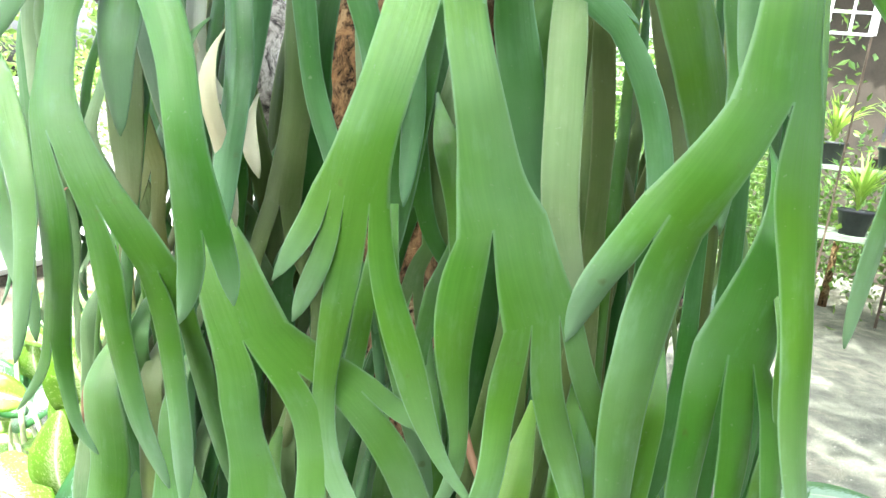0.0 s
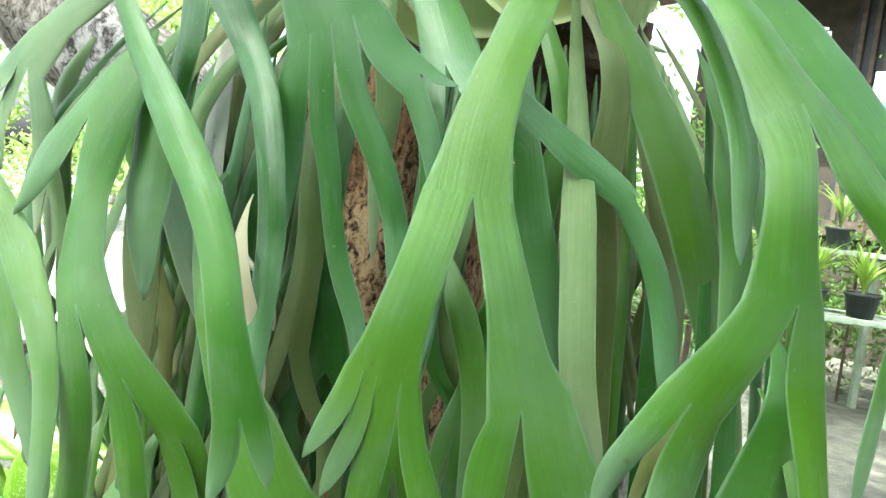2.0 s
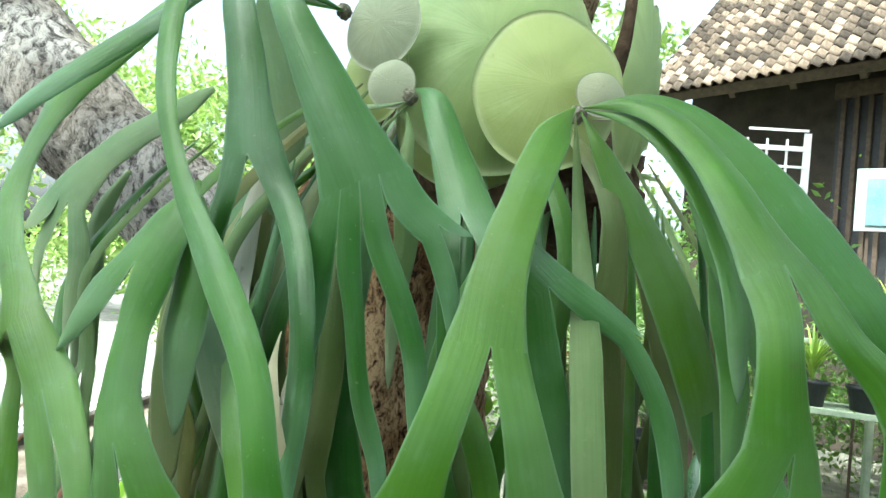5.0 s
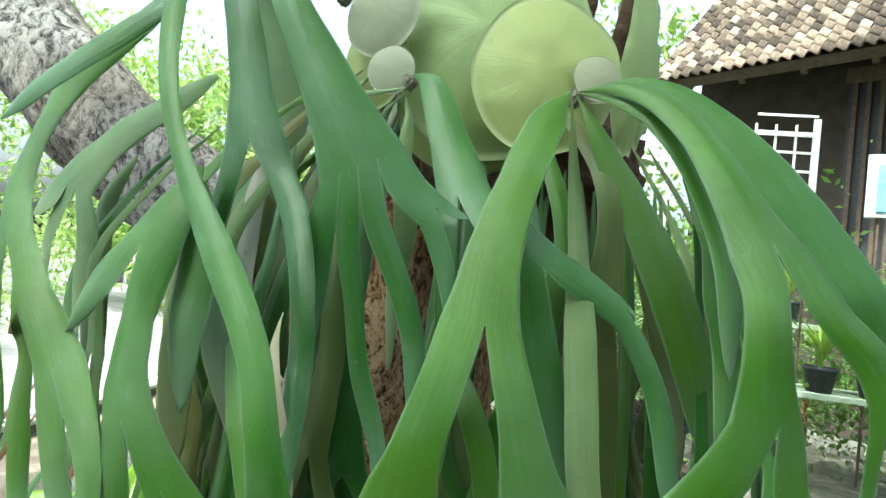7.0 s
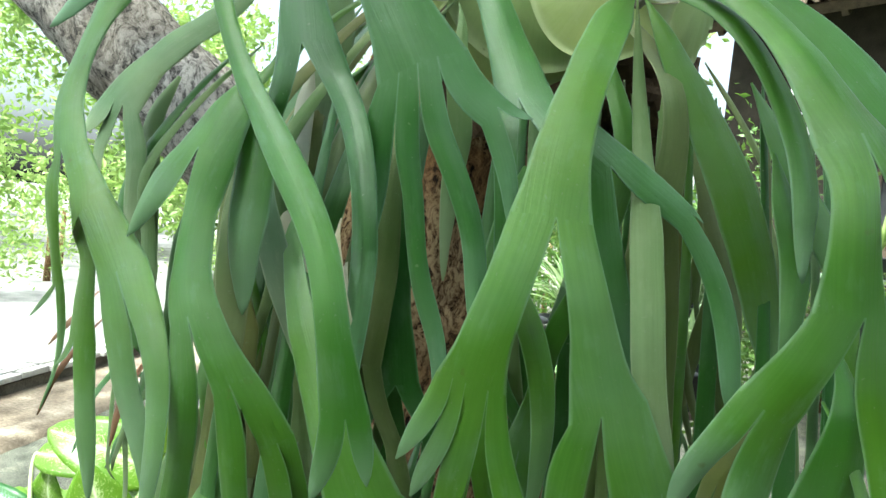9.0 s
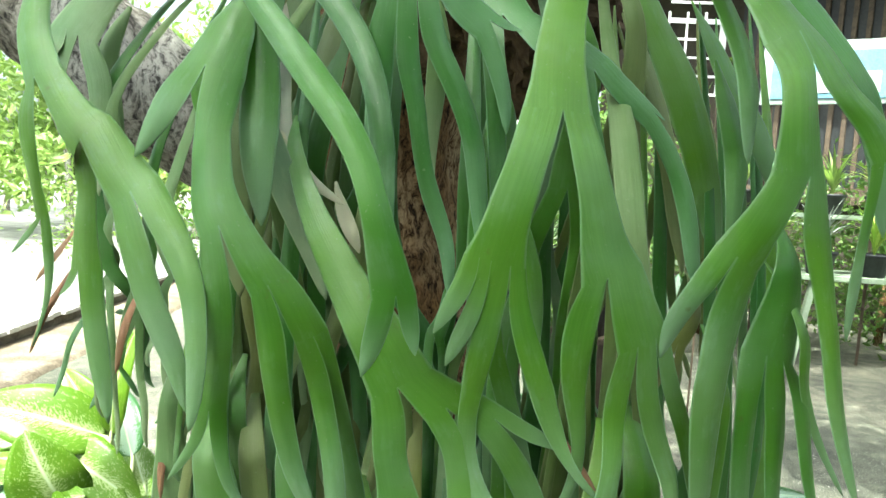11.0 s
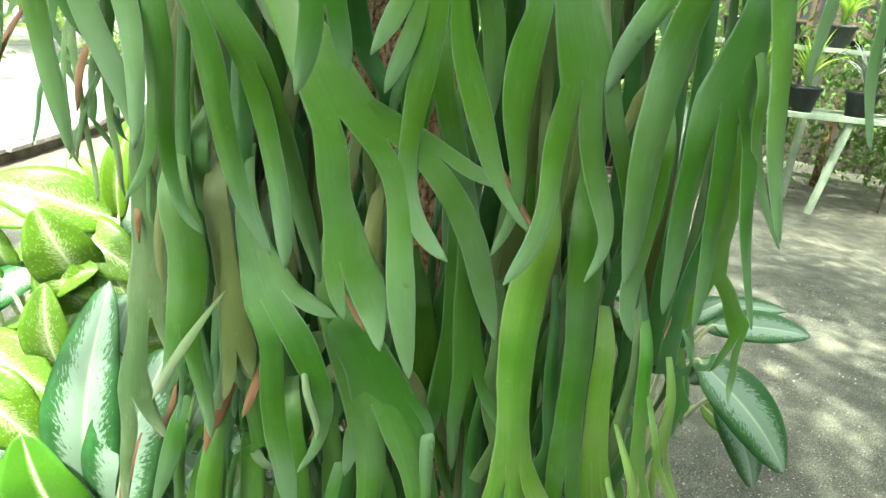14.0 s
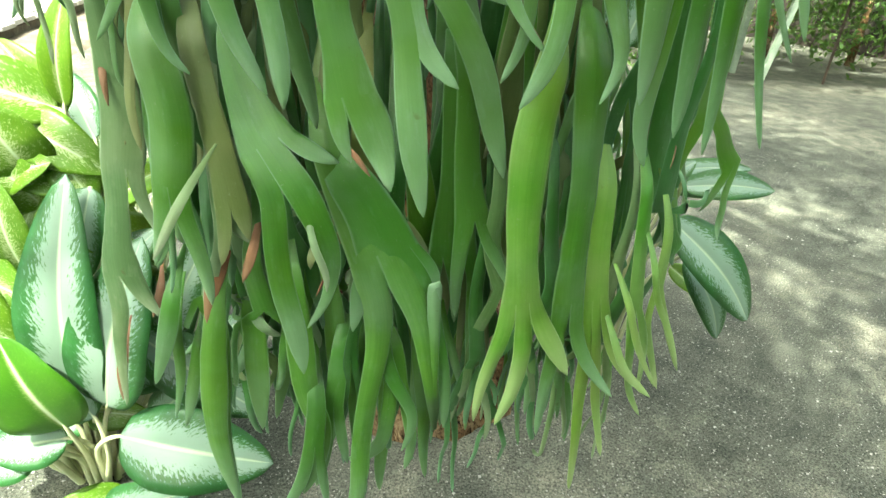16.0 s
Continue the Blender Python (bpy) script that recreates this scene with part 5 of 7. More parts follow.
f.lobe(None, [(-0.157, 0.665, 2.047, 0.0060), (-0.267, 0.670, 2.065, 0.0136), (-0.322, 0.665, 2.067, 0.0218), (-0.360, 0.650, 2.031, 0.0269), (-0.385, 0.630, 1.983, 0.0394), (-0.420, 0.620, 1.944, 0.0456), (-0.446, 0.610, 1.900, 0.0426), (-0.460, 0.600, 1.854, 0.0369), (-0.468, 0.590, 1.806, 0.0339), (-0.461, 0.575, 1.767, 0.0368), (-0.439, 0.555, 1.727, 0.0427)])
f.lobe(0, [(-0.460, 0.560, 1.686, 0.0192), (-0.450, 0.560, 1.623, 0.0126), (-0.442, 0.560, 1.583, 0.0151)])
f.lobe(1, [(-0.458, 0.570, 1.571, 0.0106), (-0.479, 0.570, 1.544, 0.0030)])
f.lobe(1, [(-0.442, 0.570, 1.543, 0.0131), (-0.442, 0.570, 1.501, 0.0084), (-0.458, 0.570, 1.445, 0.0030)])
f.lobe(0, [(-0.398, 0.530, 1.691, 0.0373), (-0.355, 0.483, 1.667, 0.0505)])
f.lobe(4, [(-0.369, 0.505, 1.630, 0.0233), (-0.372, 0.508, 1.582, 0.0215), (-0.372, 0.510, 1.539, 0.0339)])
f.lobe(5, [(-0.385, 0.510, 1.523, 0.0110), (-0.397, 0.510, 1.513, 0.0027)])
f.lobe(5, [(-0.365, 0.510, 1.495, 0.0244), (-0.359, 0.510, 1.450, 0.0225), (-0.353, 0.510, 1.415, 0.0170), (-0.349, 0.510, 1.387, 0.0046)])
f.lobe(4, [(-0.332, 0.485, 1.640, 0.0450), (-0.309, 0.470, 1.617, 0.0524)])
f.lobe(8, [(-0.308, 0.467, 1.571, 0.0284), (-0.294, 0.463, 1.526, 0.0276), (-0.274, 0.460, 1.485, 0.0238), (-0.260, 0.458, 1.449, 0.0156), (-0.253, 0.455, 1.422, 0.0042)])
f.lobe(8, [(-0.275, 0.455, 1.592, 0.0298), (-0.251, 0.440, 1.558, 0.0254), (-0.239, 0.430, 1.518, 0.0205), (-0.234, 0.420, 1.480, 0.0174), (-0.234, 0.418, 1.451, 0.0146), (-0.237, 0.416, 1.421, 0.0044)])
f.make()
f = Frond(kind='dark')
f.lobe(None, [(-0.154, 0.655, 2.042, 0.0059), (-0.249, 0.630, 2.056, 0.0141), (-0.283, 0.600, 2.037, 0.0223), (-0.316, 0.580, 1.994, 0.0266), (-0.360, 0.570, 1.954, 0.0324), (-0.400, 0.560, 1.917, 0.0345), (-0.430, 0.550, 1.885, 0.0306), (-0.452, 0.550, 1.863, 0.0213), (-0.467, 0.550, 1.846, 0.0047)])
f.make()
f = Frond(kind='under')
f.lobe(None, [(-0.328, 0.720, 1.958, 0.0292), (-0.376, 0.710, 1.916, 0.0465), (-0.422, 0.700, 1.877, 0.0534), (-0.458, 0.690, 1.835, 0.0631), (-0.477, 0.680, 1.796, 0.0766)])
f.lobe(0, [(-0.501, 0.670, 1.769, 0.0380), (-0.517, 0.670, 1.753, 0.0085)])
f.lobe(0, [(-0.490, 0.670, 1.745, 0.0210), (-0.486, 0.660, 1.720, 0.0152), (-0.481, 0.660, 1.676, 0.0035)])
f.lobe(0, [(-0.434, 0.660, 1.736, 0.0315), (-0.436, 0.660, 1.684, 0.0260), (-0.435, 0.660, 1.643, 0.0178), (-0.435, 0.660, 1.605, 0.0041)])
f.make()
f = Frond(kind='under')
f.lobe(None, [(-0.438, 0.740, 1.845, 0.0226), (-0.457, 0.720, 1.787, 0.0323), (-0.445, 0.700, 1.721, 0.0357), (-0.438, 0.690, 1.664, 0.0421), (-0.438, 0.690, 1.636, 0.0463)])
f.lobe(0, [(-0.441, 0.690, 1.608, 0.0196), (-0.439, 0.690, 1.580, 0.0168), (-0.444, 0.690, 1.544, 0.0028)])
f.lobe(0, [(-0.423, 0.690, 1.610, 0.0182), (-0.424, 0.690, 1.568, 0.0139), (-0.427, 0.690, 1.547, 0.0028)])
f.make()
f = Frond(kind='cream')
f.lobe(None, [(-0.226, 0.660, 1.855, 0.0106), (-0.224, 0.640, 1.806, 0.0256), (-0.217, 0.620, 1.753, 0.0248), (-0.208, 0.600, 1.692, 0.0204), (-0.186, 0.580, 1.649, 0.0173), (-0.132, 0.550, 1.614, 0.0024)])
f.make()
f = Frond(kind='cream')
f.lobe(None, [(-0.128, 0.450, 1.686, 0.0037), (-0.115, 0.440, 1.661, 0.0116), (-0.106, 0.437, 1.641, 0.0150), (-0.098, 0.433, 1.623, 0.0114), (-0.090, 0.440, 1.592, 0.0129), (-0.084, 0.440, 1.568, 0.0090), (-0.079, 0.440, 1.543, 0.0020)])
f.make()
f = Frond()
f.lobe(None, [(0.225, 0.430, 1.520, 0.0102), (0.221, 0.430, 1.464, 0.0214), (0.219, 0.431, 1.398, 0.0235), (0.217, 0.433, 1.343, 0.0223), (0.218, 0.433, 1.296, 0.0164), (0.229, 0.433, 1.270, 0.0017)])
f.make()
f = Frond()
f.lobe(None, [(0.286, 0.440, 1.584, 0.0083), (0.302, 0.443, 1.499, 0.0138), (0.302, 0.445, 1.482, 0.0129), (0.320, 0.447, 1.433, 0.0123), (0.337, 0.448, 1.402, 0.0084), (0.356, 0.450, 1.372, 0.0016)])
f.make()
f = Frond(kind='grey')
f.lobe(None, [(-0.324, 0.600, 1.437, 0.0124), (-0.334, 0.620, 1.358, 0.0265), (-0.332, 0.630, 1.286, 0.0459), (-0.337, 0.635, 1.224, 0.0548), (-0.349, 0.640, 1.170, 0.0595)])
f.lobe(0, [(-0.366, 0.642, 1.104, 0.0353), (-0.377, 0.645, 1.049, 0.0473), (-0.378, 0.645, 1.007, 0.0602)])
f.lobe(1, [(-0.390, 0.645, 0.953, 0.0263), (-0.402, 0.645, 0.891, 0.0202), (-0.407, 0.645, 0.832, 0.0155), (-0.412, 0.645, 0.770, 0.0027)])
f.lobe(1, [(-0.357, 0.645, 0.975, 0.0277), (-0.344, 0.645, 0.951, 0.0165), (-0.335, 0.645, 0.936, 0.0033)])
f.lobe(0, [(-0.334, 0.640, 1.133, 0.0197), (-0.325, 0.640, 1.100, 0.0154), (-0.317, 0.640, 1.069, 0.0031)])
f.make()
f = Frond()
f.lobe(None, [(-0.278, 0.600, 1.391, 0.0153), (-0.272, 0.600, 1.313, 0.0411), (-0.274, 0.600, 1.242, 0.0509), (-0.279, 0.600, 1.181, 0.0440), (-0.291, 0.600, 1.123, 0.0320), (-0.301, 0.600, 1.081, 0.0223), (-0.311, 0.600, 1.045, 0.0038)])
f.make()
f = Frond(kind='grey')
f.lobe(None, [(-0.192, 0.440, 1.254, 0.0077), (-0.208, 0.438, 1.230, 0.0101), (-0.226, 0.435, 1.198, 0.0102), (-0.241, 0.433, 1.168, 0.0069), (-0.247, 0.432, 1.157, 0.0017)])
f.make()
f = Frond()
f.lobe(None, [(-0.244, 0.550, 1.436, 0.0174), (-0.245, 0.580, 1.353, 0.0291), (-0.248, 0.610, 1.276, 0.0274), (-0.252, 0.618, 1.213, 0.0186), (-0.261, 0.627, 1.169, 0.0088), (-0.268, 0.635, 1.149, 0.0022)])
f.make()
f = Frond(kind='grey')
f.lobe(None, [(-0.209, 0.550, 1.343, 0.0147), (-0.208, 0.550, 1.251, 0.0258), (-0.207, 0.550, 1.179, 0.0268), (-0.205, 0.550, 1.139, 0.0301)])
f.lobe(0, [(-0.218, 0.552, 1.098, 0.0126), (-0.234, 0.555, 1.054, 0.0172), (-0.240, 0.557, 1.017, 0.0132), (-0.242, 0.560, 0.986, 0.0022)])
f.lobe(0, [(-0.195, 0.550, 1.125, 0.0138), (-0.181, 0.550, 1.114, 0.0021)])
f.make()
f = Frond(kind='grey')
f.lobe(None, [(-0.104, 0.450, 1.217, 0.0046), (-0.099, 0.450, 1.184, 0.0083), (-0.088, 0.450, 1.150, 0.0072), (-0.077, 0.450, 1.121, 0.0086), (-0.081, 0.450, 1.110, 0.0018)])
f.make()
f = Frond()
f.lobe(None, [(-0.101, 0.540, 1.262, 0.0255), (-0.066, 0.520, 1.218, 0.0484), (-0.032, 0.510, 1.167, 0.0621), (-0.015, 0.510, 1.122, 0.0743)])
f.lobe(0, [(-0.045, 0.510, 1.081, 0.0271), (-0.051, 0.510, 1.047, 0.0193), (-0.057, 0.510, 1.013, 0.0028)])
f.lobe(0, [(-0.026, 0.515, 1.036, 0.0279), (-0.016, 0.520, 0.958, 0.0220), (0.002, 0.520, 0.910, 0.0181), (0.023, 0.520, 0.869, 0.0155), (0.019, 0.520, 0.816, 0.0096), (0.010, 0.520, 0.796, 0.0024)])
f.lobe(0, [(0.022, 0.510, 1.085, 0.0339), (0.040, 0.510, 1.027, 0.0265), (0.049, 0.510, 1.002, 0.0185), (0.063, 0.510, 0.928, 0.0164), (0.065, 0.510, 0.868, 0.0108), (0.066, 0.510, 0.850, 0.0023)])
f.lobe(0, [(0.036, 0.510, 1.108, 0.0147), (0.044, 0.510, 1.086, 0.0095), (0.046, 0.510, 1.067, 0.0021)])
f.make()
f = Frond()
f.lobe(None, [(0.051, 0.580, 1.392, 0.0227), (0.061, 0.580, 1.271, 0.0350), (0.067, 0.580, 1.181, 0.0422), (0.067, 0.580, 1.125, 0.0550), (0.069, 0.580, 1.082, 0.0665)])
f.lobe(0, [(0.051, 0.580, 1.063, 0.0149), (0.048, 0.580, 1.036, 0.0038)])
f.lobe(0, [(0.076, 0.580, 1.038, 0.0166), (0.077, 0.580, 1.002, 0.0123), (0.078, 0.580, 0.978, 0.0023)])
f.lobe(0, [(0.098, 0.580, 1.062, 0.0194), (0.099, 0.580, 1.012, 0.0153), (0.103, 0.580, 0.935, 0.0126), (0.105, 0.580, 0.874, 0.0041)])
f.make()
f = Frond()
f.lobe(None, [(0.003, 0.600, 1.267, 0.0275), (0.024, 0.600, 1.168, 0.0362), (0.032, 0.600, 1.102, 0.0418), (0.042, 0.600, 1.063, 0.0456)])
f.lobe(0, [(0.034, 0.600, 1.021, 0.0186), (0.030, 0.600, 0.954, 0.0160), (0.036, 0.600, 0.883, 0.0115), (0.043, 0.600, 0.841, 0.0034)])
f.lobe(0, [(0.053, 0.600, 1.022, 0.0171), (0.068, 0.600, 0.956, 0.0128), (0.087, 0.600, 0.892, 0.0133), (0.107, 0.600, 0.821, 0.0035)])
f.make()
f = Frond()
f.lobe(None, [(-0.145, 0.570, 1.111, 0.0208), (-0.132, 0.560, 1.000, 0.0368), (-0.123, 0.560, 0.865, 0.0350), (-0.105, 0.560, 0.799, 0.0297), (-0.116, 0.560, 0.718, 0.0206), (-0.137, 0.560, 0.663, 0.0053)])
f.make()
f = Frond()
f.lobe(None, [(-0.217, 0.560, 1.107, 0.0136), (-0.232, 0.550, 1.006, 0.0286), (-0.246, 0.550, 0.894, 0.0382), (-0.251, 0.550, 0.800, 0.0305), (-0.243, 0.550, 0.720, 0.0235), (-0.234, 0.550, 0.663, 0.0043)])
f.make()
f = Frond()
f.lobe(None, [(-0.049, 0.600, 1.054, 0.0180), (-0.049, 0.600, 0.972, 0.0283), (-0.056, 0.600, 0.828, 0.0288), (-0.049, 0.600, 0.709, 0.0288), (-0.060, 0.600, 0.590, 0.0228), (-0.068, 0.600, 0.533, 0.0039)])
f.make()
f = Frond()
f.lobe(None, [(0.024, 0.600, 1.011, 0.0155), (0.038, 0.600, 0.871, 0.0251), (0.047, 0.600, 0.781, 0.0211), (0.049, 0.600, 0.708, 0.0164), (0.055, 0.600, 0.649, 0.0047)])
f.make()
f = Frond()
f.lobe(None, [(-0.030, 0.620, 0.978, 0.0144), (-0.016, 0.620, 0.854, 0.0223), (-0.014, 0.620, 0.738, 0.0199), (-0.020, 0.620, 0.648, 0.0189), (-0.019, 0.620, 0.596, 0.0039)])
f.make()
f = Frond()
f.lobe(None, [(-0.000, 0.600, 0.892, 0.0149), (-0.006, 0.600, 0.805, 0.0207), (-0.014, 0.600, 0.746, 0.0178), (-0.040, 0.600, 0.709, 0.0144), (-0.076, 0.600, 0.691, 0.0027)])
f.make()
f = Frond()
f.lobe(None, [(-0.100, 0.600, 1.079, 0.0191), (-0.088, 0.600, 0.972, 0.0313), (-0.082, 0.600, 0.850, 0.0301), (-0.092, 0.600, 0.759, 0.0175), (-0.107, 0.600, 0.711, 0.0045)])
f.make()
f = Frond()
f.lobe(None, [(-0.292, 0.600, 1.050, 0.0146), (-0.307, 0.600, 0.970, 0.0275), (-0.323, 0.600, 0.912, 0.0236), (-0.343, 0.600, 0.851, 0.0049)])
f.make()
f = Frond()
f.lobe(None, [(-0.306, 0.620, 0.993, 0.0123), (-0.311, 0.620, 0.927, 0.0192), (-0.313, 0.620, 0.855, 0.0166), (-0.332, 0.620, 0.766, 0.0035)])
f.make()
f = Frond()
f.lobe(None, [(-0.277, 0.620, 0.956, 0.0110), (-0.290, 0.620, 0.876, 0.0164), (-0.303, 0.620, 0.811, 0.0204), (-0.319, 0.620, 0.748, 0.0035)])
f.make()
f = Frond()
f.lobe(None, [(0.115, 0.620, 1.073, 0.0139), (0.116, 0.620, 1.018, 0.0191), (0.115, 0.620, 0.919, 0.0118), (0.118, 0.620, 0.820, 0.0106), (0.118, 0.620, 0.754, 0.0036)])
f.make()
f = Frond()
f.lobe(None, [(-0.167, 0.600, 1.052, 0.0148), (-0.184, 0.600, 0.971, 0.0232), (-0.217, 0.600, 0.892, 0.0193), (-0.240, 0.600, 0.861, 0.0041)])
f.make()
f = Frond()
f.lobe(None, [(-0.196, 0.600, 1.052, 0.0222), (-0.193, 0.580, 0.948, 0.0338), (-0.194, 0.580, 0.847, 0.0292), (-0.194, 0.580, 0.780, 0.0042)])
f.make()
f = Frond()
f.lobe(None, [(0.188, 0.560, 0.965, 0.0125), (0.192, 0.560, 0.905, 0.0145), (0.194, 0.560, 0.862, 0.0132), (0.192, 0.560, 0.826, 0.0034)])
f.make()
f = Frond()
f.lobe(None, [(0.223, 0.560, 0.945, 0.0111), (0.237, 0.560, 0.873, 0.0132), (0.243, 0.560, 0.817, 0.0034)])
f.make()
f = Frond()
f.lobe(None, [(0.254, 0.600, 0.892, 0.0119), (0.273, 0.600, 0.790, 0.0179), (0.278, 0.600, 0.729, 0.0037)])
f.make()
f = Frond()
f.lobe(None, [(-0.113, 0.620, 1.085, 0.0194), (-0.128, 0.620, 0.996, 0.0314), (-0.147, 0.620, 0.918, 0.0294), (-0.168, 0.620, 0.833, 0.0204), (-0.181, 0.620, 0.764, 0.0044)])
f.make()
f = Frond()
f.lobe(None, [(0.010, 0.620, 1.088, 0.0227), (0.009, 0.620, 0.998, 0.0318), (0.020, 0.620, 0.918, 0.0283), (0.033, 0.620, 0.809, 0.0229), (0.041, 0.620, 0.737, 0.0046)])
f.make()
f = Frond()
f.lobe(None, [(-0.214, 0.500, 1.796, 0.0207), (-0.210, 0.500, 1.766, 0.0313), (-0.205, 0.490, 1.709, 0.0374), (-0.204, 0.480, 1.652, 0.0321), (-0.200, 0.480, 1.616, 0.0177), (-0.198, 0.480, 1.593, 0.0021)])
f.make()
f = Frond()
f.lobe(None, [(0.029, 0.540, 1.758, 0.0171), (0.025, 0.540, 1.708, 0.0323), (0.017, 0.530, 1.644, 0.0402), (0.013, 0.530, 1.575, 0.0349), (0.010, 0.530, 1.522, 0.0235), (0.008, 0.530, 1.480, 0.0030)])
f.make()
f = Frond()
f.lobe(None, [(0.021, 0.580, 1.658, 0.0082), (0.042, 0.570, 1.620, 0.0243), (0.064, 0.560, 1.568, 0.0261), (0.073, 0.555, 1.519, 0.0231), (0.073, 0.550, 1.468, 0.0171), (0.069, 0.550, 1.425, 0.0025)])
f.make()
f = Frond()
f.lobe(None, [(0.010, 0.500, 1.582, 0.0090), (0.015, 0.500, 1.536, 0.0227), (0.017, 0.490, 1.502, 0.0315), (0.017, 0.490, 1.482, 0.0379)])
f.lobe(0, [(0.004, 0.490, 1.453, 0.0164), (-0.001, 0.490, 1.413, 0.0166), (-0.005, 0.495, 1.369, 0.0141), (-0.009, 0.500, 1.324, 0.0024)])
f.lobe(0, [(0.036, 0.490, 1.448, 0.0209), (0.051, 0.490, 1.402, 0.0202), (0.065, 0.495, 1.357, 0.0159), (0.076, 0.500, 1.319, 0.0024)])
f.make()
f = Frond(kind='olive')
f.lobe(None, [(0.223, 0.700, 1.709, 0.0072), (0.219, 0.700, 1.635, 0.0182), (0.218, 0.700, 1.573, 0.0209), (0.222, 0.700, 1.536, 0.0235)])
f.lobe(0, [(0.214, 0.700, 1.496, 0.0075), (0.209, 0.700, 1.463, 0.0056), (0.214, 0.700, 1.441, 0.0019)])
f.lobe(0, [(0.224, 0.700, 1.498, 0.0068), (0.224, 0.700, 1.455, 0.0019)])
f.lobe(0, [(0.239, 0.700, 1.500, 0.0087), (0.253, 0.700, 1.456, 0.0019)])
f.make()
f = Frond(kind='olive')
f.lobe(None, [(0.228, 0.660, 1.697, 0.0090), (0.243, 0.650, 1.637, 0.0224), (0.247, 0.650, 1.575, 0.0261), (0.249, 0.650, 1.546, 0.0285)])
f.lobe(0, [(0.243, 0.650, 1.509, 0.0126), (0.245, 0.650, 1.468, 0.0023)])
f.lobe(0, [(0.262, 0.650, 1.512, 0.0126), (0.273, 0.650, 1.466, 0.0104), (0.276, 0.650, 1.423, 0.0023)])
f.make()
f = Frond(kind='olive')
f.lobe(None, [(0.268, 0.580, 1.561, 0.0081), (0.257, 0.570, 1.518, 0.0221), (0.237, 0.570, 1.483, 0.0253)])
f.lobe(0, [(0.224, 0.570, 1.452, 0.0102), (0.218, 0.570, 1.426, 0.0021)])
f.lobe(0, [(0.238, 0.570, 1.438, 0.0092), (0.237, 0.570, 1.407, 0.0021)])
f.make()
f = Frond(kind='olive')
f.lobe(None, [(0.186, 0.680, 1.657, 0.0083), (0.201, 0.680, 1.617, 0.0142), (0.217, 0.680, 1.589, 0.0143), (0.228, 0.680, 1.554, 0.0120), (0.244, 0.680, 1.506, 0.0096), (0.267, 0.680, 1.472, 0.0024)])
f.make()
f = Frond(kind='olive')
f.lobe(None, [(0.174, 0.660, 1.857, 0.0130), (0.210, 0.650, 1.781, 0.0284), (0.232, 0.640, 1.704, 0.0320), (0.247, 0.640, 1.654, 0.0296), (0.252, 0.630, 1.604, 0.0255), (0.262, 0.630, 1.553, 0.0032)])
f.make()
f = Frond(kind='olive')
f.lobe(None, [(0.210, 0.700, 1.829, 0.0138), (0.240, 0.700, 1.749, 0.0249), (0.257, 0.700, 1.667, 0.0279), (0.247, 0.700, 1.625, 0.0210), (0.235, 0.700, 1.567, 0.0168), (0.233, 0.700, 1.510, 0.0035)])
f.make()
f = Frond()
f.lobe(None, [(0.231, 0.600, 1.857, 0.0083), (0.255, 0.590, 1.810, 0.0259), (0.279, 0.580, 1.757, 0.0327), (0.308, 0.570, 1.706, 0.0323), (0.323, 0.570, 1.673, 0.0232), (0.329, 0.570, 1.644, 0.0029)])
f.make()
f = Frond()
f.lobe(None, [(0.246, 0.560, 1.786, 0.0113), (0.257, 0.550, 1.741, 0.0245), (0.272, 0.550, 1.697, 0.0280), (0.271, 0.540, 1.647, 0.0221), (0.271, 0.540, 1.603, 0.0133), (0.273, 0.540, 1.569, 0.0022)])
f.make()
f = Frond(kind='brown')
f.lobe(None, [(-0.210, 0.555, 1.108, 0.0122), (-0.222, 0.552, 1.072, 0.0221), (-0.234, 0.550, 1.040, 0.0182), (-0.243, 0.550, 0.995, 0.0029)])
f.make()
f = Frond(kind='brown')
f.lobe(None, [(-0.169, 0.545, 1.157, 0.0065), (-0.173, 0.545, 1.116, 0.0120), (-0.183, 0.545, 1.085, 0.0136), (-0.192, 0.545, 1.060, 0.0028)])
f.make()
f = Frond(kind='brown')
f.lobe(None, [(-0.068, 0.460, 1.256, 0.0077), (-0.053, 0.458, 1.255, 0.0110), (-0.042, 0.456, 1.246, 0.0100), (-0.036, 0.455, 1.238, 0.0017)])
f.make()
f = Frond(kind='brown')
f.lobe(None, [(-0.406, 0.648, 0.895, 0.0083), (-0.408, 0.650, 0.852, 0.0186), (-0.414, 0.650, 0.808, 0.0156), (-0.418, 0.650, 0.776, 0.0026)])
f.make()
f = Frond(kind='brown')
f.lobe(None, [(-0.349, 0.655, 0.989, 0.0111), (-0.339, 0.652, 0.972, 0.0192), (-0.343, 0.650, 0.949, 0.0113), (-0.350, 0.650, 0.932, 0.0024)])
f.make()
f = Frond(kind='brown')
f.lobe(None, [(0.089, 0.450, 1.415, 0.0039), (0.098, 0.448, 1.399, 0.0089), (0.109, 0.446, 1.384, 0.0080), (0.121, 0.444, 1.369, 0.0015)])
f.make()
f = Frond(kind='brown')
f.lobe(None, [(-0.445, 0.570, 1.569, 0.0107), (-0.440, 0.570, 1.549, 0.0119), (-0.447, 0.570, 1.532, 0.0084), (-0.456, 0.570, 1.515, 0.0018)])
f.make()
f = Frond(kind='brown')
f.lobe(None, [(-0.436, 0.572, 1.540, 0.0060), (-0.439, 0.572, 1.503, 0.0097), (-0.451, 0.572, 1.469, 0.0073), (-0.462, 0.572, 1.437, 0.0018)])
f.make()
f = Frond(kind='brown')
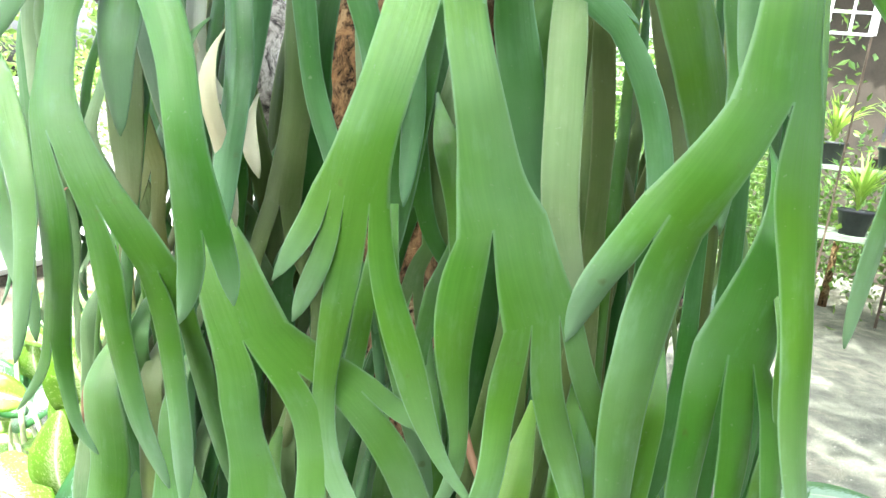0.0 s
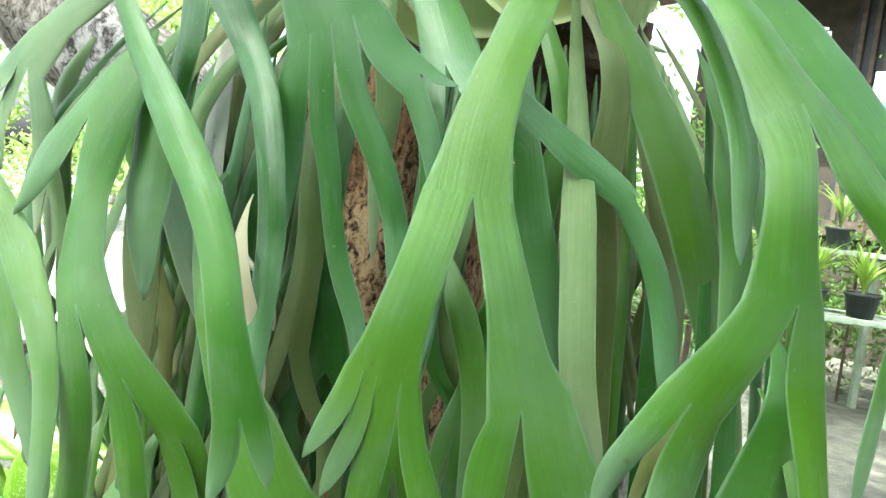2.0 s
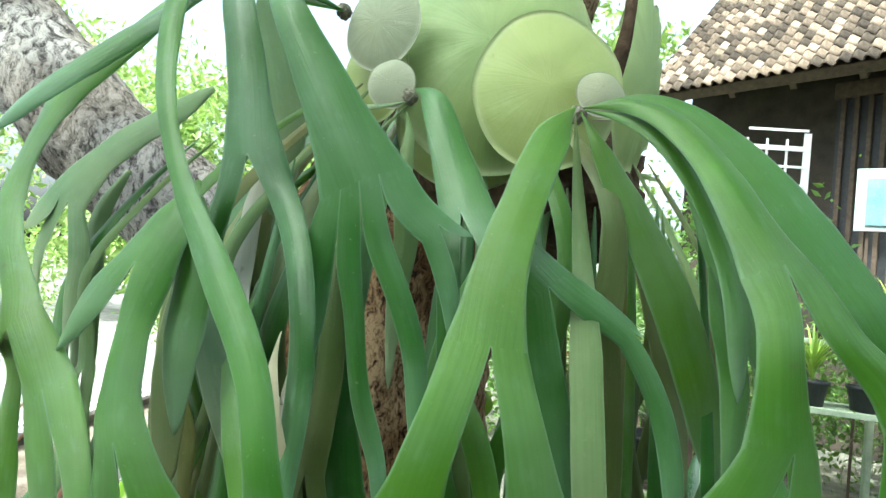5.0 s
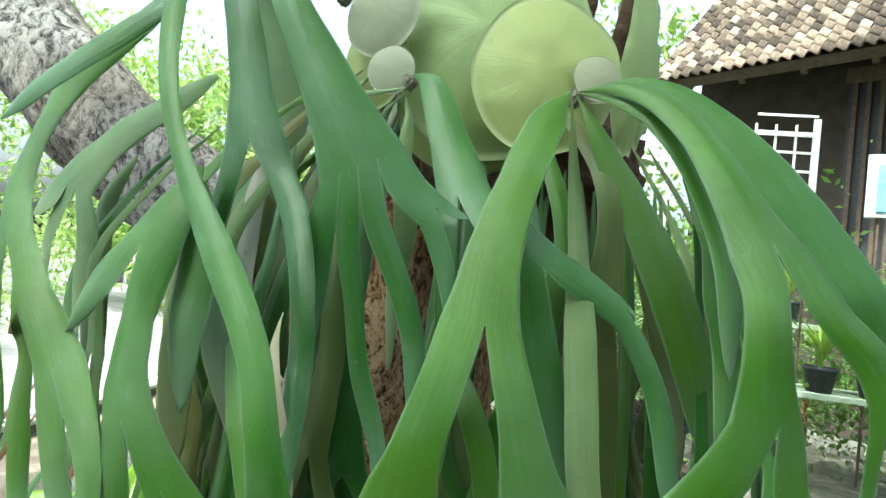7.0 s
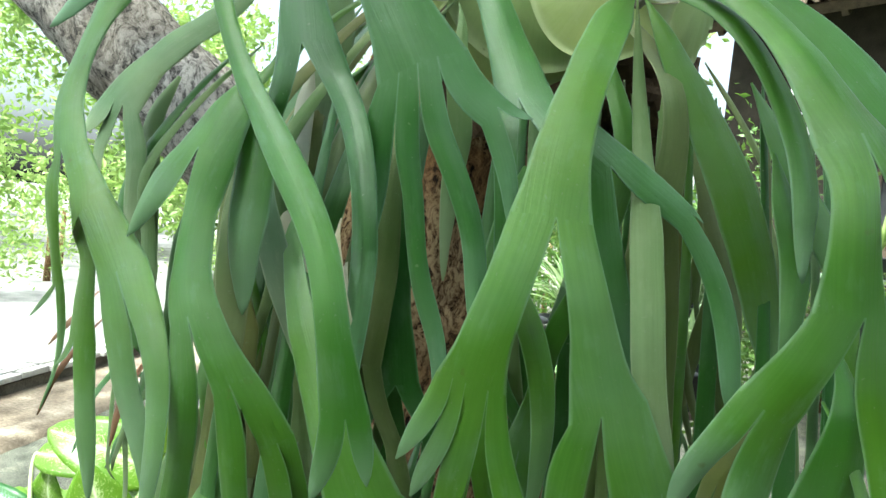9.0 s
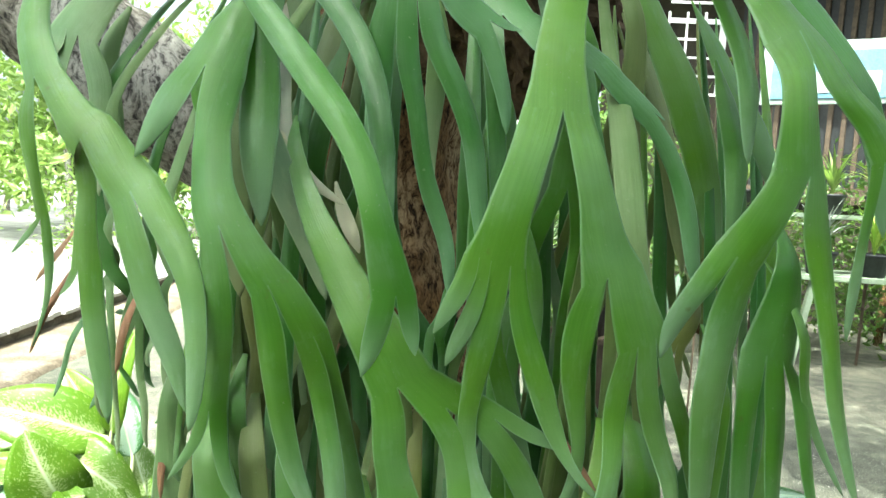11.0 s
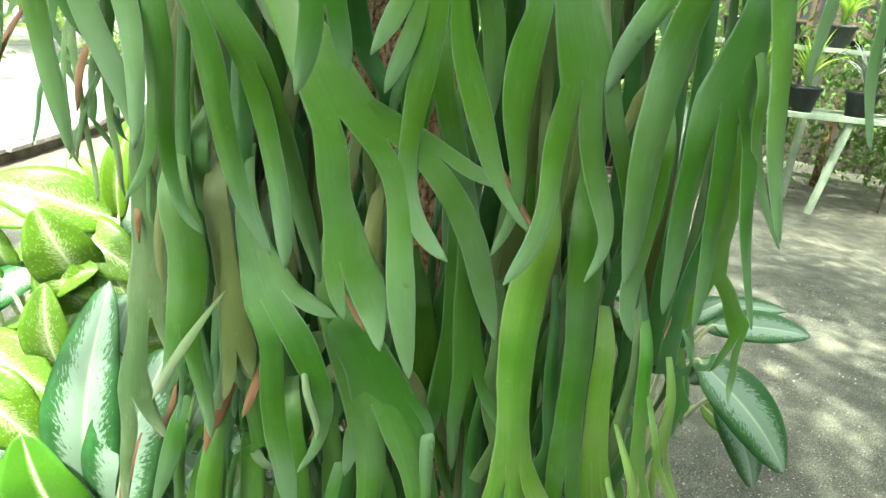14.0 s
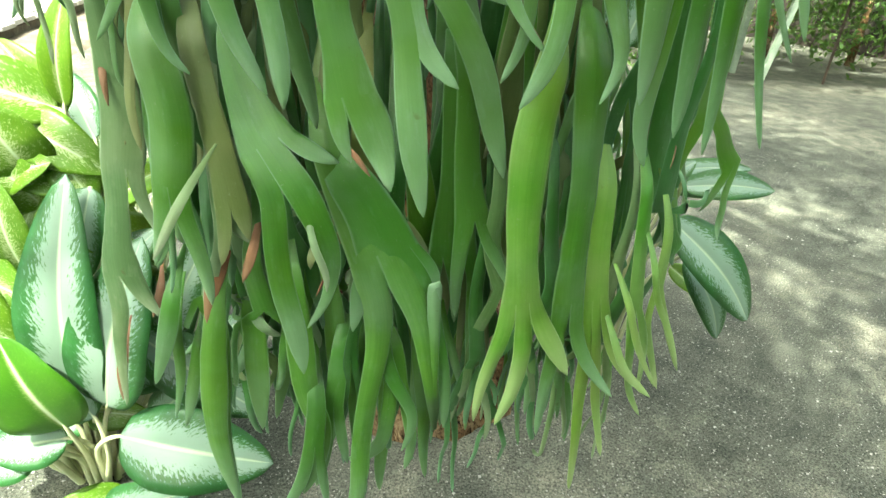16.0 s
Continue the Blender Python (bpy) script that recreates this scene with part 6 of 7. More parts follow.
f.lobe(None, [(-0.359, 0.560, 1.520, 0.0071), (-0.359, 0.560, 1.484, 0.0108), (-0.363, 0.560, 1.447, 0.0097), (-0.366, 0.560, 1.422, 0.0018)])
f.make()
f = Frond(kind='brown')
f.lobe(None, [(-0.356, 0.620, 1.333, 0.0094), (-0.346, 0.620, 1.309, 0.0135), (-0.342, 0.620, 1.273, 0.0068), (-0.341, 0.620, 1.252, 0.0020)])
f.make()
f = Frond(kind='brown')
f.lobe(None, [(-0.085, 0.470, 1.094, 0.0088), (-0.088, 0.468, 1.084, 0.0088), (-0.098, 0.466, 1.074, 0.0019)])
f.make()
f = Frond(kind='brown')
f.lobe(None, [(0.293, 0.445, 1.267, 0.0068), (0.288, 0.445, 1.261, 0.0080), (0.277, 0.445, 1.253, 0.0017)])
f.make()
f = Frond(kind='cream')
f.lobe(None, [(0.104, 0.600, 1.083, 0.0060), (0.111, 0.600, 1.064, 0.0137), (0.130, 0.600, 1.053, 0.0123), (0.152, 0.600, 1.026, 0.0023)])
f.make()
f = Frond(kind='cream')
f.lobe(None, [(0.107, 0.600, 1.075, 0.0060), (0.107, 0.600, 1.048, 0.0107), (0.117, 0.600, 1.057, 0.0092), (0.138, 0.600, 1.044, 0.0023)])
f.make()
f = Frond(kind='cream')
f.lobe(None, [(-0.235, 0.600, 1.724, 0.0105), (-0.216, 0.590, 1.684, 0.0230), (-0.198, 0.585, 1.650, 0.0209), (-0.177, 0.580, 1.626, 0.0031)])
f.make()
f = Frond(kind='cream')
f.lobe(None, [(-0.151, 0.560, 1.638, 0.0100), (-0.136, 0.555, 1.607, 0.0189), (-0.119, 0.550, 1.580, 0.0129), (-0.114, 0.550, 1.565, 0.0030)])
f.make()
f = Frond(kind='lime')
f.lobe(None, [(0.270, 0.510, 1.105, 0.0082), (0.294, 0.510, 1.039, 0.0115), (0.315, 0.510, 0.985, 0.0104), (0.351, 0.510, 0.922, 0.0031)])
f.make()
f = Frond(kind='lime')
f.lobe(None, [(0.300, 0.500, 1.158, 0.0092), (0.315, 0.505, 1.077, 0.0098), (0.351, 0.510, 1.012, 0.0103), (0.376, 0.510, 0.951, 0.0030)])
f.make()
f = Frond(kind='lime')
f.lobe(None, [(0.265, 0.500, 1.046, 0.0084), (0.281, 0.500, 0.993, 0.0116), (0.306, 0.500, 0.946, 0.0105), (0.340, 0.500, 0.914, 0.0023)])
f.make()
f = Frond(kind='under')
f.lobe(None, [(-0.061, 0.625, 1.923, 0.0048), (-0.051, 0.610, 1.892, 0.0129), (-0.053, 0.600, 1.843, 0.0197), (-0.041, 0.600, 1.791, 0.0255), (-0.044, 0.600, 1.744, 0.0232), (-0.045, 0.600, 1.686, 0.0139), (-0.042, 0.600, 1.633, 0.0023)])
f.make()
f = Frond(kind='grey')
f.lobe(None, [(-0.064, 0.630, 1.935, 0.0042), (-0.089, 0.630, 1.928, 0.0085), (-0.117, 0.640, 1.927, 0.0087), (-0.162, 0.680, 1.924, 0.0067), (-0.189, 0.700, 1.914, 0.0028)])
f.make()
f = Frond(kind='grey')
f.lobe(None, [(-0.061, 0.630, 1.932, 0.0036), (-0.081, 0.630, 1.911, 0.0061), (-0.102, 0.660, 1.896, 0.0032)])
f.make()
f = Frond(kind='cream')
f.lobe(None, [(0.126, 0.585, 1.920, 0.0032), (0.138, 0.580, 1.915, 0.0085), (0.153, 0.585, 1.923, 0.0021)])
f.make()
f = Frond(kind='lime')
f.lobe(None, [(0.225, 0.900, 1.927, 0.0048), (0.239, 0.900, 1.935, 0.0144), (0.255, 0.900, 1.935, 0.0127), (0.271, 0.900, 1.928, 0.0024)])
f.make()

f = Frond()
f.lobe(None, [(-0.187, 0.535, 1.397, 0.0140), (-0.173, 0.520, 1.332, 0.0289), (-0.157, 0.500, 1.293, 0.0436), (-0.138, 0.480, 1.263, 0.0624)])
f.lobe(0, [(-0.136, 0.470, 1.216, 0.0262), (-0.135, 0.470, 1.158, 0.0274), (-0.131, 0.470, 1.101, 0.0273), (-0.121, 0.470, 1.048, 0.0271), (-0.114, 0.470, 0.999, 0.0173), (-0.113, 0.470, 0.980, 0.0081)])
f.lobe(0, [(-0.104, 0.466, 1.219, 0.0330), (-0.088, 0.465, 1.181, 0.0281), (-0.077, 0.465, 1.151, 0.0228), (-0.076, 0.465, 1.120, 0.0160), (-0.087, 0.465, 1.079, 0.0101), (-0.105, 0.465, 1.051, 0.0038)])
f.lobe(0, [(-0.102, 0.471, 1.264, 0.0232), (-0.078, 0.471, 1.251, 0.0123), (-0.067, 0.471, 1.249, 0.0045)])
f.make()
f = Frond()
f.lobe(None, [(-0.270, 0.550, 1.401, 0.0162), (-0.264, 0.540, 1.372, 0.0306), (-0.254, 0.530, 1.332, 0.0445), (-0.245, 0.530, 1.281, 0.0498), (-0.248, 0.530, 1.232, 0.0481), (-0.255, 0.530, 1.193, 0.0432)])
f.lobe(0, [(-0.267, 0.530, 1.162, 0.0214), (-0.275, 0.530, 1.129, 0.0154), (-0.285, 0.530, 1.092, 0.0053)])
f.lobe(0, [(-0.246, 0.530, 1.159, 0.0228), (-0.237, 0.530, 1.123, 0.0208), (-0.229, 0.530, 1.077, 0.0174), (-0.227, 0.530, 1.037, 0.0069)])
f.make()
f = Frond(kind='olive')
f.lobe(None, [(-0.234, 0.570, 1.401, 0.0168), (-0.224, 0.560, 1.360, 0.0285), (-0.215, 0.550, 1.306, 0.0305), (-0.203, 0.540, 1.249, 0.0327), (-0.197, 0.540, 1.197, 0.0352), (-0.193, 0.540, 1.162, 0.0412)])
f.lobe(0, [(-0.205, 0.540, 1.125, 0.0171), (-0.213, 0.540, 1.087, 0.0094)])
f.lobe(0, [(-0.182, 0.540, 1.141, 0.0196), (-0.177, 0.540, 1.122, 0.0066)])
f.make()
f = Frond()
f.lobe(None, [(-0.105, 0.560, 1.302, 0.0182), (-0.093, 0.545, 1.264, 0.0306), (-0.075, 0.530, 1.218, 0.0435), (-0.052, 0.520, 1.168, 0.0548), (-0.029, 0.510, 1.123, 0.0691)])
f.lobe(0, [(-0.027, 0.510, 1.048, 0.0397), (-0.026, 0.510, 0.984, 0.0299), (-0.037, 0.510, 0.909, 0.0268), (-0.046, 0.510, 0.827, 0.0265), (-0.052, 0.510, 0.713, 0.0215), (-0.056, 0.510, 0.651, 0.0068)])
f.lobe(0, [(0.004, 0.505, 1.092, 0.0398), (0.026, 0.500, 1.035, 0.0288), (0.037, 0.500, 0.974, 0.0229), (0.049, 0.500, 0.898, 0.0165), (0.052, 0.500, 0.857, 0.0061)])
f.lobe(2, [(0.041, 0.500, 1.092, 0.0159), (0.048, 0.500, 1.068, 0.0054)])
f.make()
f = Frond()
f.lobe(None, [(-0.037, 0.550, 1.008, 0.0146), (-0.010, 0.540, 0.979, 0.0266), (-0.001, 0.530, 0.911, 0.0335)])
f.lobe(0, [(-0.011, 0.530, 0.849, 0.0221), (-0.026, 0.530, 0.784, 0.0179), (-0.063, 0.530, 0.767, 0.0082)])
f.lobe(0, [(0.017, 0.530, 0.860, 0.0189), (0.025, 0.530, 0.794, 0.0147), (0.016, 0.530, 0.748, 0.0083)])
f.make()
f = Frond()
f.lobe(None, [(0.042, 0.560, 1.417, 0.0194), (0.056, 0.550, 1.376, 0.0255), (0.067, 0.550, 1.319, 0.0255), (0.071, 0.550, 1.256, 0.0292), (0.077, 0.550, 1.194, 0.0344), (0.086, 0.550, 1.150, 0.0450)])
f.lobe(0, [(0.074, 0.550, 1.111, 0.0209), (0.072, 0.550, 1.061, 0.0158), (0.074, 0.550, 1.009, 0.0059)])
f.lobe(0, [(0.108, 0.550, 1.119, 0.0195), (0.130, 0.550, 1.079, 0.0115), (0.140, 0.550, 1.054, 0.0044)])
f.make()
# lime from here on the right paints brighter light into the lower fronds
f = Frond(kind='lime')
f.lobe(None, [(0.151, 0.490, 1.401, 0.0191), (0.140, 0.480, 1.355, 0.0336), (0.128, 0.470, 1.308, 0.0399), (0.123, 0.460, 1.253, 0.0410), (0.126, 0.460, 1.189, 0.0370), (0.132, 0.460, 1.133, 0.0361), (0.136, 0.460, 1.092, 0.0474)])
f.lobe(0, [(0.121, 0.460, 1.049, 0.0224), (0.110, 0.460, 1.007, 0.0176), (0.100, 0.460, 0.963, 0.0139), (0.096, 0.460, 0.911, 0.0064)])
f.lobe(0, [(0.145, 0.460, 1.040, 0.0226), (0.145, 0.460, 0.998, 0.0205), (0.136, 0.455, 0.949, 0.0168), (0.121, 0.450, 0.914, 0.0057)])
f.lobe(0, [(0.161, 0.455, 1.065, 0.0234), (0.184, 0.450, 1.028, 0.0226), (0.200, 0.445, 0.998, 0.0081)])
f.make()
f = Frond()
f.lobe(None, [(0.190, 0.530, 1.413, 0.0314), (0.189, 0.510, 1.351, 0.0400), (0.193, 0.500, 1.283, 0.0380), (0.200, 0.500, 1.206, 0.0364), (0.202, 0.500, 1.133, 0.0369), (0.206, 0.500, 1.066, 0.0427)])
f.lobe(0, [(0.200, 0.500, 1.001, 0.0215), (0.195, 0.500, 0.936, 0.0179), (0.194, 0.500, 0.844, 0.0071)])
f.lobe(0, [(0.225, 0.500, 1.010, 0.0200), (0.247, 0.490, 0.968, 0.0160), (0.279, 0.480, 0.932, 0.0059)])
f.make()
f = Frond(kind='lime')
f.lobe(None, [(0.238, 0.540, 1.265, 0.0166), (0.239, 0.535, 1.198, 0.0278), (0.242, 0.530, 1.125, 0.0318), (0.251, 0.530, 1.051, 0.0376)])
f.lobe(0, [(0.253, 0.530, 0.969, 0.0197), (0.257, 0.530, 0.889, 0.0191), (0.266, 0.530, 0.801, 0.0167), (0.273, 0.530, 0.698, 0.0079)])
f.lobe(0, [(0.269, 0.530, 0.959, 0.0168), (0.282, 0.530, 0.878, 0.0144), (0.310, 0.530, 0.770, 0.0068)])
f.lobe(0, [(0.278, 0.525, 0.992, 0.0179), (0.301, 0.520, 0.948, 0.0153), (0.349, 0.510, 0.903, 0.0062)])
f.make()
f = Frond(kind='lime')
f.lobe(None, [(0.289, 0.550, 1.257, 0.0144), (0.292, 0.540, 1.183, 0.0190), (0.300, 0.535, 1.099, 0.0199), (0.307, 0.530, 1.034, 0.0235)])
f.lobe(0, [(0.314, 0.530, 0.969, 0.0138), (0.326, 0.530, 0.899, 0.0111), (0.352, 0.530, 0.851, 0.0057)])
f.lobe(0, [(0.327, 0.530, 0.997, 0.0136), (0.336, 0.530, 0.950, 0.0109), (0.339, 0.530, 0.899, 0.0056)])
f.make()
f = Frond(kind='lime')
f.lobe(None, [(0.336, 0.560, 1.197, 0.0111), (0.337, 0.550, 1.124, 0.0143), (0.341, 0.550, 1.056, 0.0164)])
f.lobe(0, [(0.338, 0.550, 1.002, 0.0123), (0.357, 0.550, 0.943, 0.0127), (0.379, 0.550, 0.883, 0.0058)])
f.lobe(0, [(0.364, 0.550, 1.002, 0.0108), (0.384, 0.550, 0.958, 0.0111), (0.401, 0.550, 0.918, 0.0065)])
f.make()
f = Frond()
f.lobe(None, [(-0.071, 0.580, 0.986, 0.0183), (-0.079, 0.570, 0.917, 0.0267), (-0.089, 0.570, 0.834, 0.0295)])
f.lobe(0, [(-0.100, 0.570, 0.754, 0.0188), (-0.118, 0.570, 0.669, 0.0124)])
f.lobe(0, [(-0.077, 0.570, 0.766, 0.0170), (-0.070, 0.570, 0.718, 0.0070)])
f.make()
f = Frond()
f.lobe(None, [(-0.116, 0.560, 0.925, 0.0185), (-0.110, 0.550, 0.853, 0.0270), (-0.117, 0.550, 0.776, 0.0297)])
f.lobe(0, [(-0.136, 0.550, 0.705, 0.0205), (-0.165, 0.550, 0.643, 0.0123)])
f.lobe(0, [(-0.105, 0.550, 0.704, 0.0155), (-0.100, 0.550, 0.653, 0.0070)])
f.make()
f = Frond()
f.lobe(None, [(-0.254, 0.580, 1.063, 0.0143), (-0.235, 0.570, 0.992, 0.0221), (-0.238, 0.565, 0.901, 0.0278), (-0.247, 0.560, 0.823, 0.0289), (-0.245, 0.555, 0.738, 0.0251), (-0.232, 0.550, 0.658, 0.0121)])
f.make()

f = Frond()
f.lobe(None, [(0.292, 0.470, 1.642, 0.0086), (0.288, 0.460, 1.597, 0.0235), (0.283, 0.455, 1.544, 0.0451), (0.272, 0.450, 1.501, 0.0560)])
f.lobe(0, [(0.257, 0.450, 1.453, 0.0283), (0.257, 0.450, 1.398, 0.0254), (0.260, 0.450, 1.339, 0.0202), (0.260, 0.450, 1.294, 0.0068)])
f.lobe(0, [(0.284, 0.450, 1.451, 0.0240), (0.288, 0.450, 1.387, 0.0189), (0.293, 0.450, 1.328, 0.0147), (0.294, 0.450, 1.278, 0.0046)])
f.lobe(0, [(0.304, 0.445, 1.464, 0.0195), (0.309, 0.440, 1.415, 0.0163), (0.324, 0.440, 1.357, 0.0122), (0.346, 0.440, 1.290, 0.0045)])
f.make()
f = Frond(kind='under')
f.lobe(None, [(-0.273, 0.700, 2.073, 0.0354), (-0.255, 0.700, 2.017, 0.0493), (-0.232, 0.690, 1.958, 0.0582), (-0.215, 0.680, 1.900, 0.0558), (-0.211, 0.670, 1.851, 0.0429), (-0.211, 0.660, 1.795, 0.0278), (-0.210, 0.650, 1.732, 0.0104)])
f.make()
f = Frond(kind='olive')
f.lobe(None, [(-0.243, 0.570, 1.792, 0.0117), (-0.245, 0.560, 1.733, 0.0253), (-0.248, 0.555, 1.675, 0.0365), (-0.245, 0.550, 1.619, 0.0384), (-0.241, 0.550, 1.563, 0.0315), (-0.235, 0.550, 1.513, 0.0135)])
f.make()
f = Frond(kind='grey')
f.lobe(None, [(-0.237, 0.540, 1.741, 0.0122), (-0.214, 0.530, 1.696, 0.0239), (-0.195, 0.525, 1.647, 0.0301), (-0.173, 0.520, 1.600, 0.0265), (-0.153, 0.520, 1.552, 0.0168), (-0.142, 0.520, 1.520, 0.0063)])
f.make()

# ---- dumb canes round the foot of the tree ----
plants = [thing("dumb_cane", (-0.80, 1.19, 0), "leafy dumb cane with cream-centred green leaves on the ground", "plant", "dumb canes"),
          thing("dumb_cane", (0.80, 1.70, 0), "dumb cane with cream-centred leaves reaching over the asphalt", "plant", "dumb canes"),
          thing("dumb_cane", (0.35, 2.35, 0), "dumb cane with pale leaves behind the trunk", "plant", "dumb canes")]


def dieff_leaf(plant, base, tip, width, kind):
    b, t = Vector(base), Vector(tip)
    ax = (t - b)
    length = ax.length
    ax.normalize()
    view = Vector((0.0, -0.75, 0.66))
    a = view.cross(ax)
    a = a.normalized() if a.length > 0.15 else Vector((1, 0, 0))
    nn = ax.cross(a)
    if nn.dot(view) < 0:
        nn = -nn
    n, m = 22, np.array((-1, -0.75, -0.45, -0.15, -0.05, 0.05, 0.15, 0.45, 0.75, 1.0))
    verts, faces, uv = [], [], []
    sd = b.x * 17 + t.z * 29
    for i in range(n + 1):
        s = i / n
        w = width / 2 * (1.14 * math.sin(math.pi * min(1, s ** 0.75)) ** 0.62 if 0 < s < 1 else 0.0) + 0.001
        c = b + ax * (s * length) + nn * (0.10 * length * math.sin(math.pi * s) - 0.05 * length * s * s)
        for u in m:
            lift = 0.22 * w * abs(u) - 0.10 * w * u * u + 0.10 * w * abs(u) * noise.noise(Vector((sd, s * 5, 3 * np.sign(u)))) - 0.06 * w * math.exp(-(u / 0.1) ** 2)
            verts.append(c + a * (u * w) + nn * lift)
            uv.append((u, s))
    k = len(m)
    for i in range(n):
        for j in range(k - 1):
            p = i * k + j
            faces.append((p, p + 1, p + k + 1, p + k))
    me = data_mesh("leaf", verts, faces, [DIEFF[kind]])
    loops = np.zeros(len(me.loops), np.int32)
    me.loops.foreach_get("vertex_index", loops)
    me.uv_layers.new(name="reach").data.foreach_set("uv", np.array(uv, np.float32)[loops].ravel())
    leaf = part("leaf", me, None, plant)
    sol = leaf.modifiers.new("thickness", "SOLIDIFY")
    sol.thickness = 0.0012
    foot = Vector((plant.location.x + 0.22 * (b.x - plant.location.x), plant.location.y + 0.22 * (b.y - plant.location.y), -0.02))
    mid = foot.lerp(b, 0.55) + Vector((0, 0, 0.10 * (b - foot).length)) - ax * 0.04
    c = spline([foot, mid, b, b + ax * 0.03], 0.02)
    part("petiole", data_mesh("petiole", *tube(c, np.linspace(0.011, 0.0045, len(c)), 8), [PETIOLE]), None, plant)




def fill(plant, seed, count, x, y, z, kinds, lean=(-0.2, -0.4, 0.0)):
    """Leaves of the same plants further in, fanning out from their canes."""
    r = np.random.default_rng(seed)
    for k in range(count):
        b = Vector((r.uniform(*x), r.uniform(*y), r.uniform(*z)))
        az, ln = r.uniform(0, 2 * math.pi), r.uniform(0.17, 0.27)
        d = (Vector((math.cos(az), math.sin(az) * 0.7, r.uniform(-0.15, 0.75))) + Vector(lean)).normalized()
        dieff_leaf(plant, b, b + d * ln, ln * r.uniform(0.40, 0.5), kinds[k % len(kinds)])
dieff_leaf(plants[0], (-0.754, 1.360, 1.018), (-0.698, 1.340, 1.275), 0.069, 'y')
dieff_leaf(plants[0], (-0.766, 1.360, 1.010), (-1.036, 1.300, 1.105), 0.134, 's')
dieff_leaf(plants[0], (-0.773, 1.400, 0.989), (-0.900, 1.420, 1.152), 0.081, 'y')
dieff_leaf(plants[0], (-0.807, 1.280, 0.868), (-0.872, 1.220, 1.071), 0.137, 's')
dieff_leaf(plants[0], (-0.880, 1.340, 0.994), (-0.654, 1.280, 0.893), 0.116, 's')
dieff_leaf(plants[0], (-0.860, 1.220, 0.656), (-0.864, 1.200, 0.892), 0.110, 's')
dieff_leaf(plants[0], (-1.058, 1.220, 0.722), (-0.835, 1.160, 0.613), 0.125, 's')
dieff_leaf(plants[0], (-0.760, 1.120, 0.325), (-0.712, 1.180, 0.917), 0.165, 'v')
dieff_leaf(plants[0], (-0.684, 1.250, 0.867), (-0.724, 1.200, 0.645), 0.098, 'v')
dieff_leaf(plants[0], (-0.690, 1.100, 0.340), (-0.560, 1.140, 0.790), 0.175, 'v')
dieff_leaf(plants[0], (-0.775, 1.060, 0.312), (-0.842, 1.020, 0.608), 0.167, 'g')
dieff_leaf(plants[0], (-0.656, 1.060, 0.283), (-0.286, 1.020, 0.221), 0.180, 'v')
dieff_leaf(plants[0], (-0.631, 1.200, 0.492), (-0.324, 1.160, 0.252), 0.135, 'v')
dieff_leaf(plants[0], (-0.756, 1.080, -0.014), (-0.509, 1.040, 0.100), 0.105, 'v')
dieff_leaf(plants[0], (-0.791, 1.080, 0.259), (-0.953, 1.020, 0.278), 0.110, 'v')
dieff_leaf(plants[0], (-0.691, 1.250, 0.598), (-0.569, 1.280, 0.745), 0.094, 'v')
dieff_leaf(plants[0], (-1.042, 1.150, 0.672), (-0.867, 1.120, 0.505), 0.150, 's')
dieff_leaf(plants[0], (-1.105, 1.450, 0.799), (-1.106, 1.400, 0.959), 0.088, 's')
dieff_leaf(plants[0], (-0.868, 1.300, 0.893), (-0.729, 1.250, 0.850), 0.076, 's')
dieff_leaf(plants[0], (-0.703, 1.120, -0.009), (-0.870, 1.050, 0.028), 0.091, 's')
dieff_leaf(plants[0], (-0.615, 1.150, 0.251), (-0.431, 1.150, 0.411), 0.087, 'v')
dieff_leaf(plants[0], (-0.803, 1.260, 0.810), (-0.888, 1.240, 0.958), 0.115, 's')
dieff_leaf(plants[0], (-0.757, 1.290, 0.926), (-0.691, 1.270, 0.815), 0.090, 's')
dieff_leaf(plants[0], (-0.877, 1.270, 0.714), (-0.766, 1.280, 0.893), 0.061, 's')
dieff_leaf(plants[0], (-1.187, 1.420, 0.699), (-0.983, 1.420, 0.844), 0.105, 'v')
dieff_leaf(plants[0], (-0.756, 1.300, 0.282), (-0.620, 1.320, 0.695), 0.183, 'v')
dieff_leaf(plants[0], (-0.600, 1.260, 0.383), (-0.457, 1.300, 0.717), 0.119, 'v')
dieff_leaf(plants[0], (-0.606, 1.240, 0.225), (-0.381, 1.250, 0.514), 0.128, 'v')
dieff_leaf(plants[0], (-1.156, 1.420, 0.980), (-0.905, 1.420, 0.974), 0.086, 's')
dieff_leaf(plants[0], (-0.976, 1.100, 0.316), (-1.042, 1.100, 0.518), 0.150, 's')
dieff_leaf(plants[0], (-0.892, 1.120, 0.249), (-0.994, 1.100, 0.327), 0.098, 'v')
dieff_leaf(plants[0], (-0.855, 1.060, 0.233), (-1.010, 1.040, 0.199), 0.106, 'v')
dieff_leaf(plants[1], (0.794, 1.400, 0.846), (1.033, 1.360, 0.861), 0.076, 'v')
dieff_leaf(plants[1], (0.806, 1.550, 0.829), (1.040, 1.500, 0.867), 0.049, 'v')
dieff_leaf(plants[1], (0.872, 1.500, 0.535), (0.960, 1.460, 0.465), 0.058, 'y')
dieff_leaf(plants[1], (0.821, 1.520, 0.599), (0.878, 1.500, 0.692), 0.051, 'v')
dieff_leaf(plants[1], (0.719, 1.280, 0.803), (0.982, 1.200, 0.543), 0.128, 'v')
dieff_leaf(plants[1], (0.822, 1.340, 0.663), (0.980, 1.300, 0.404), 0.097, 'v')
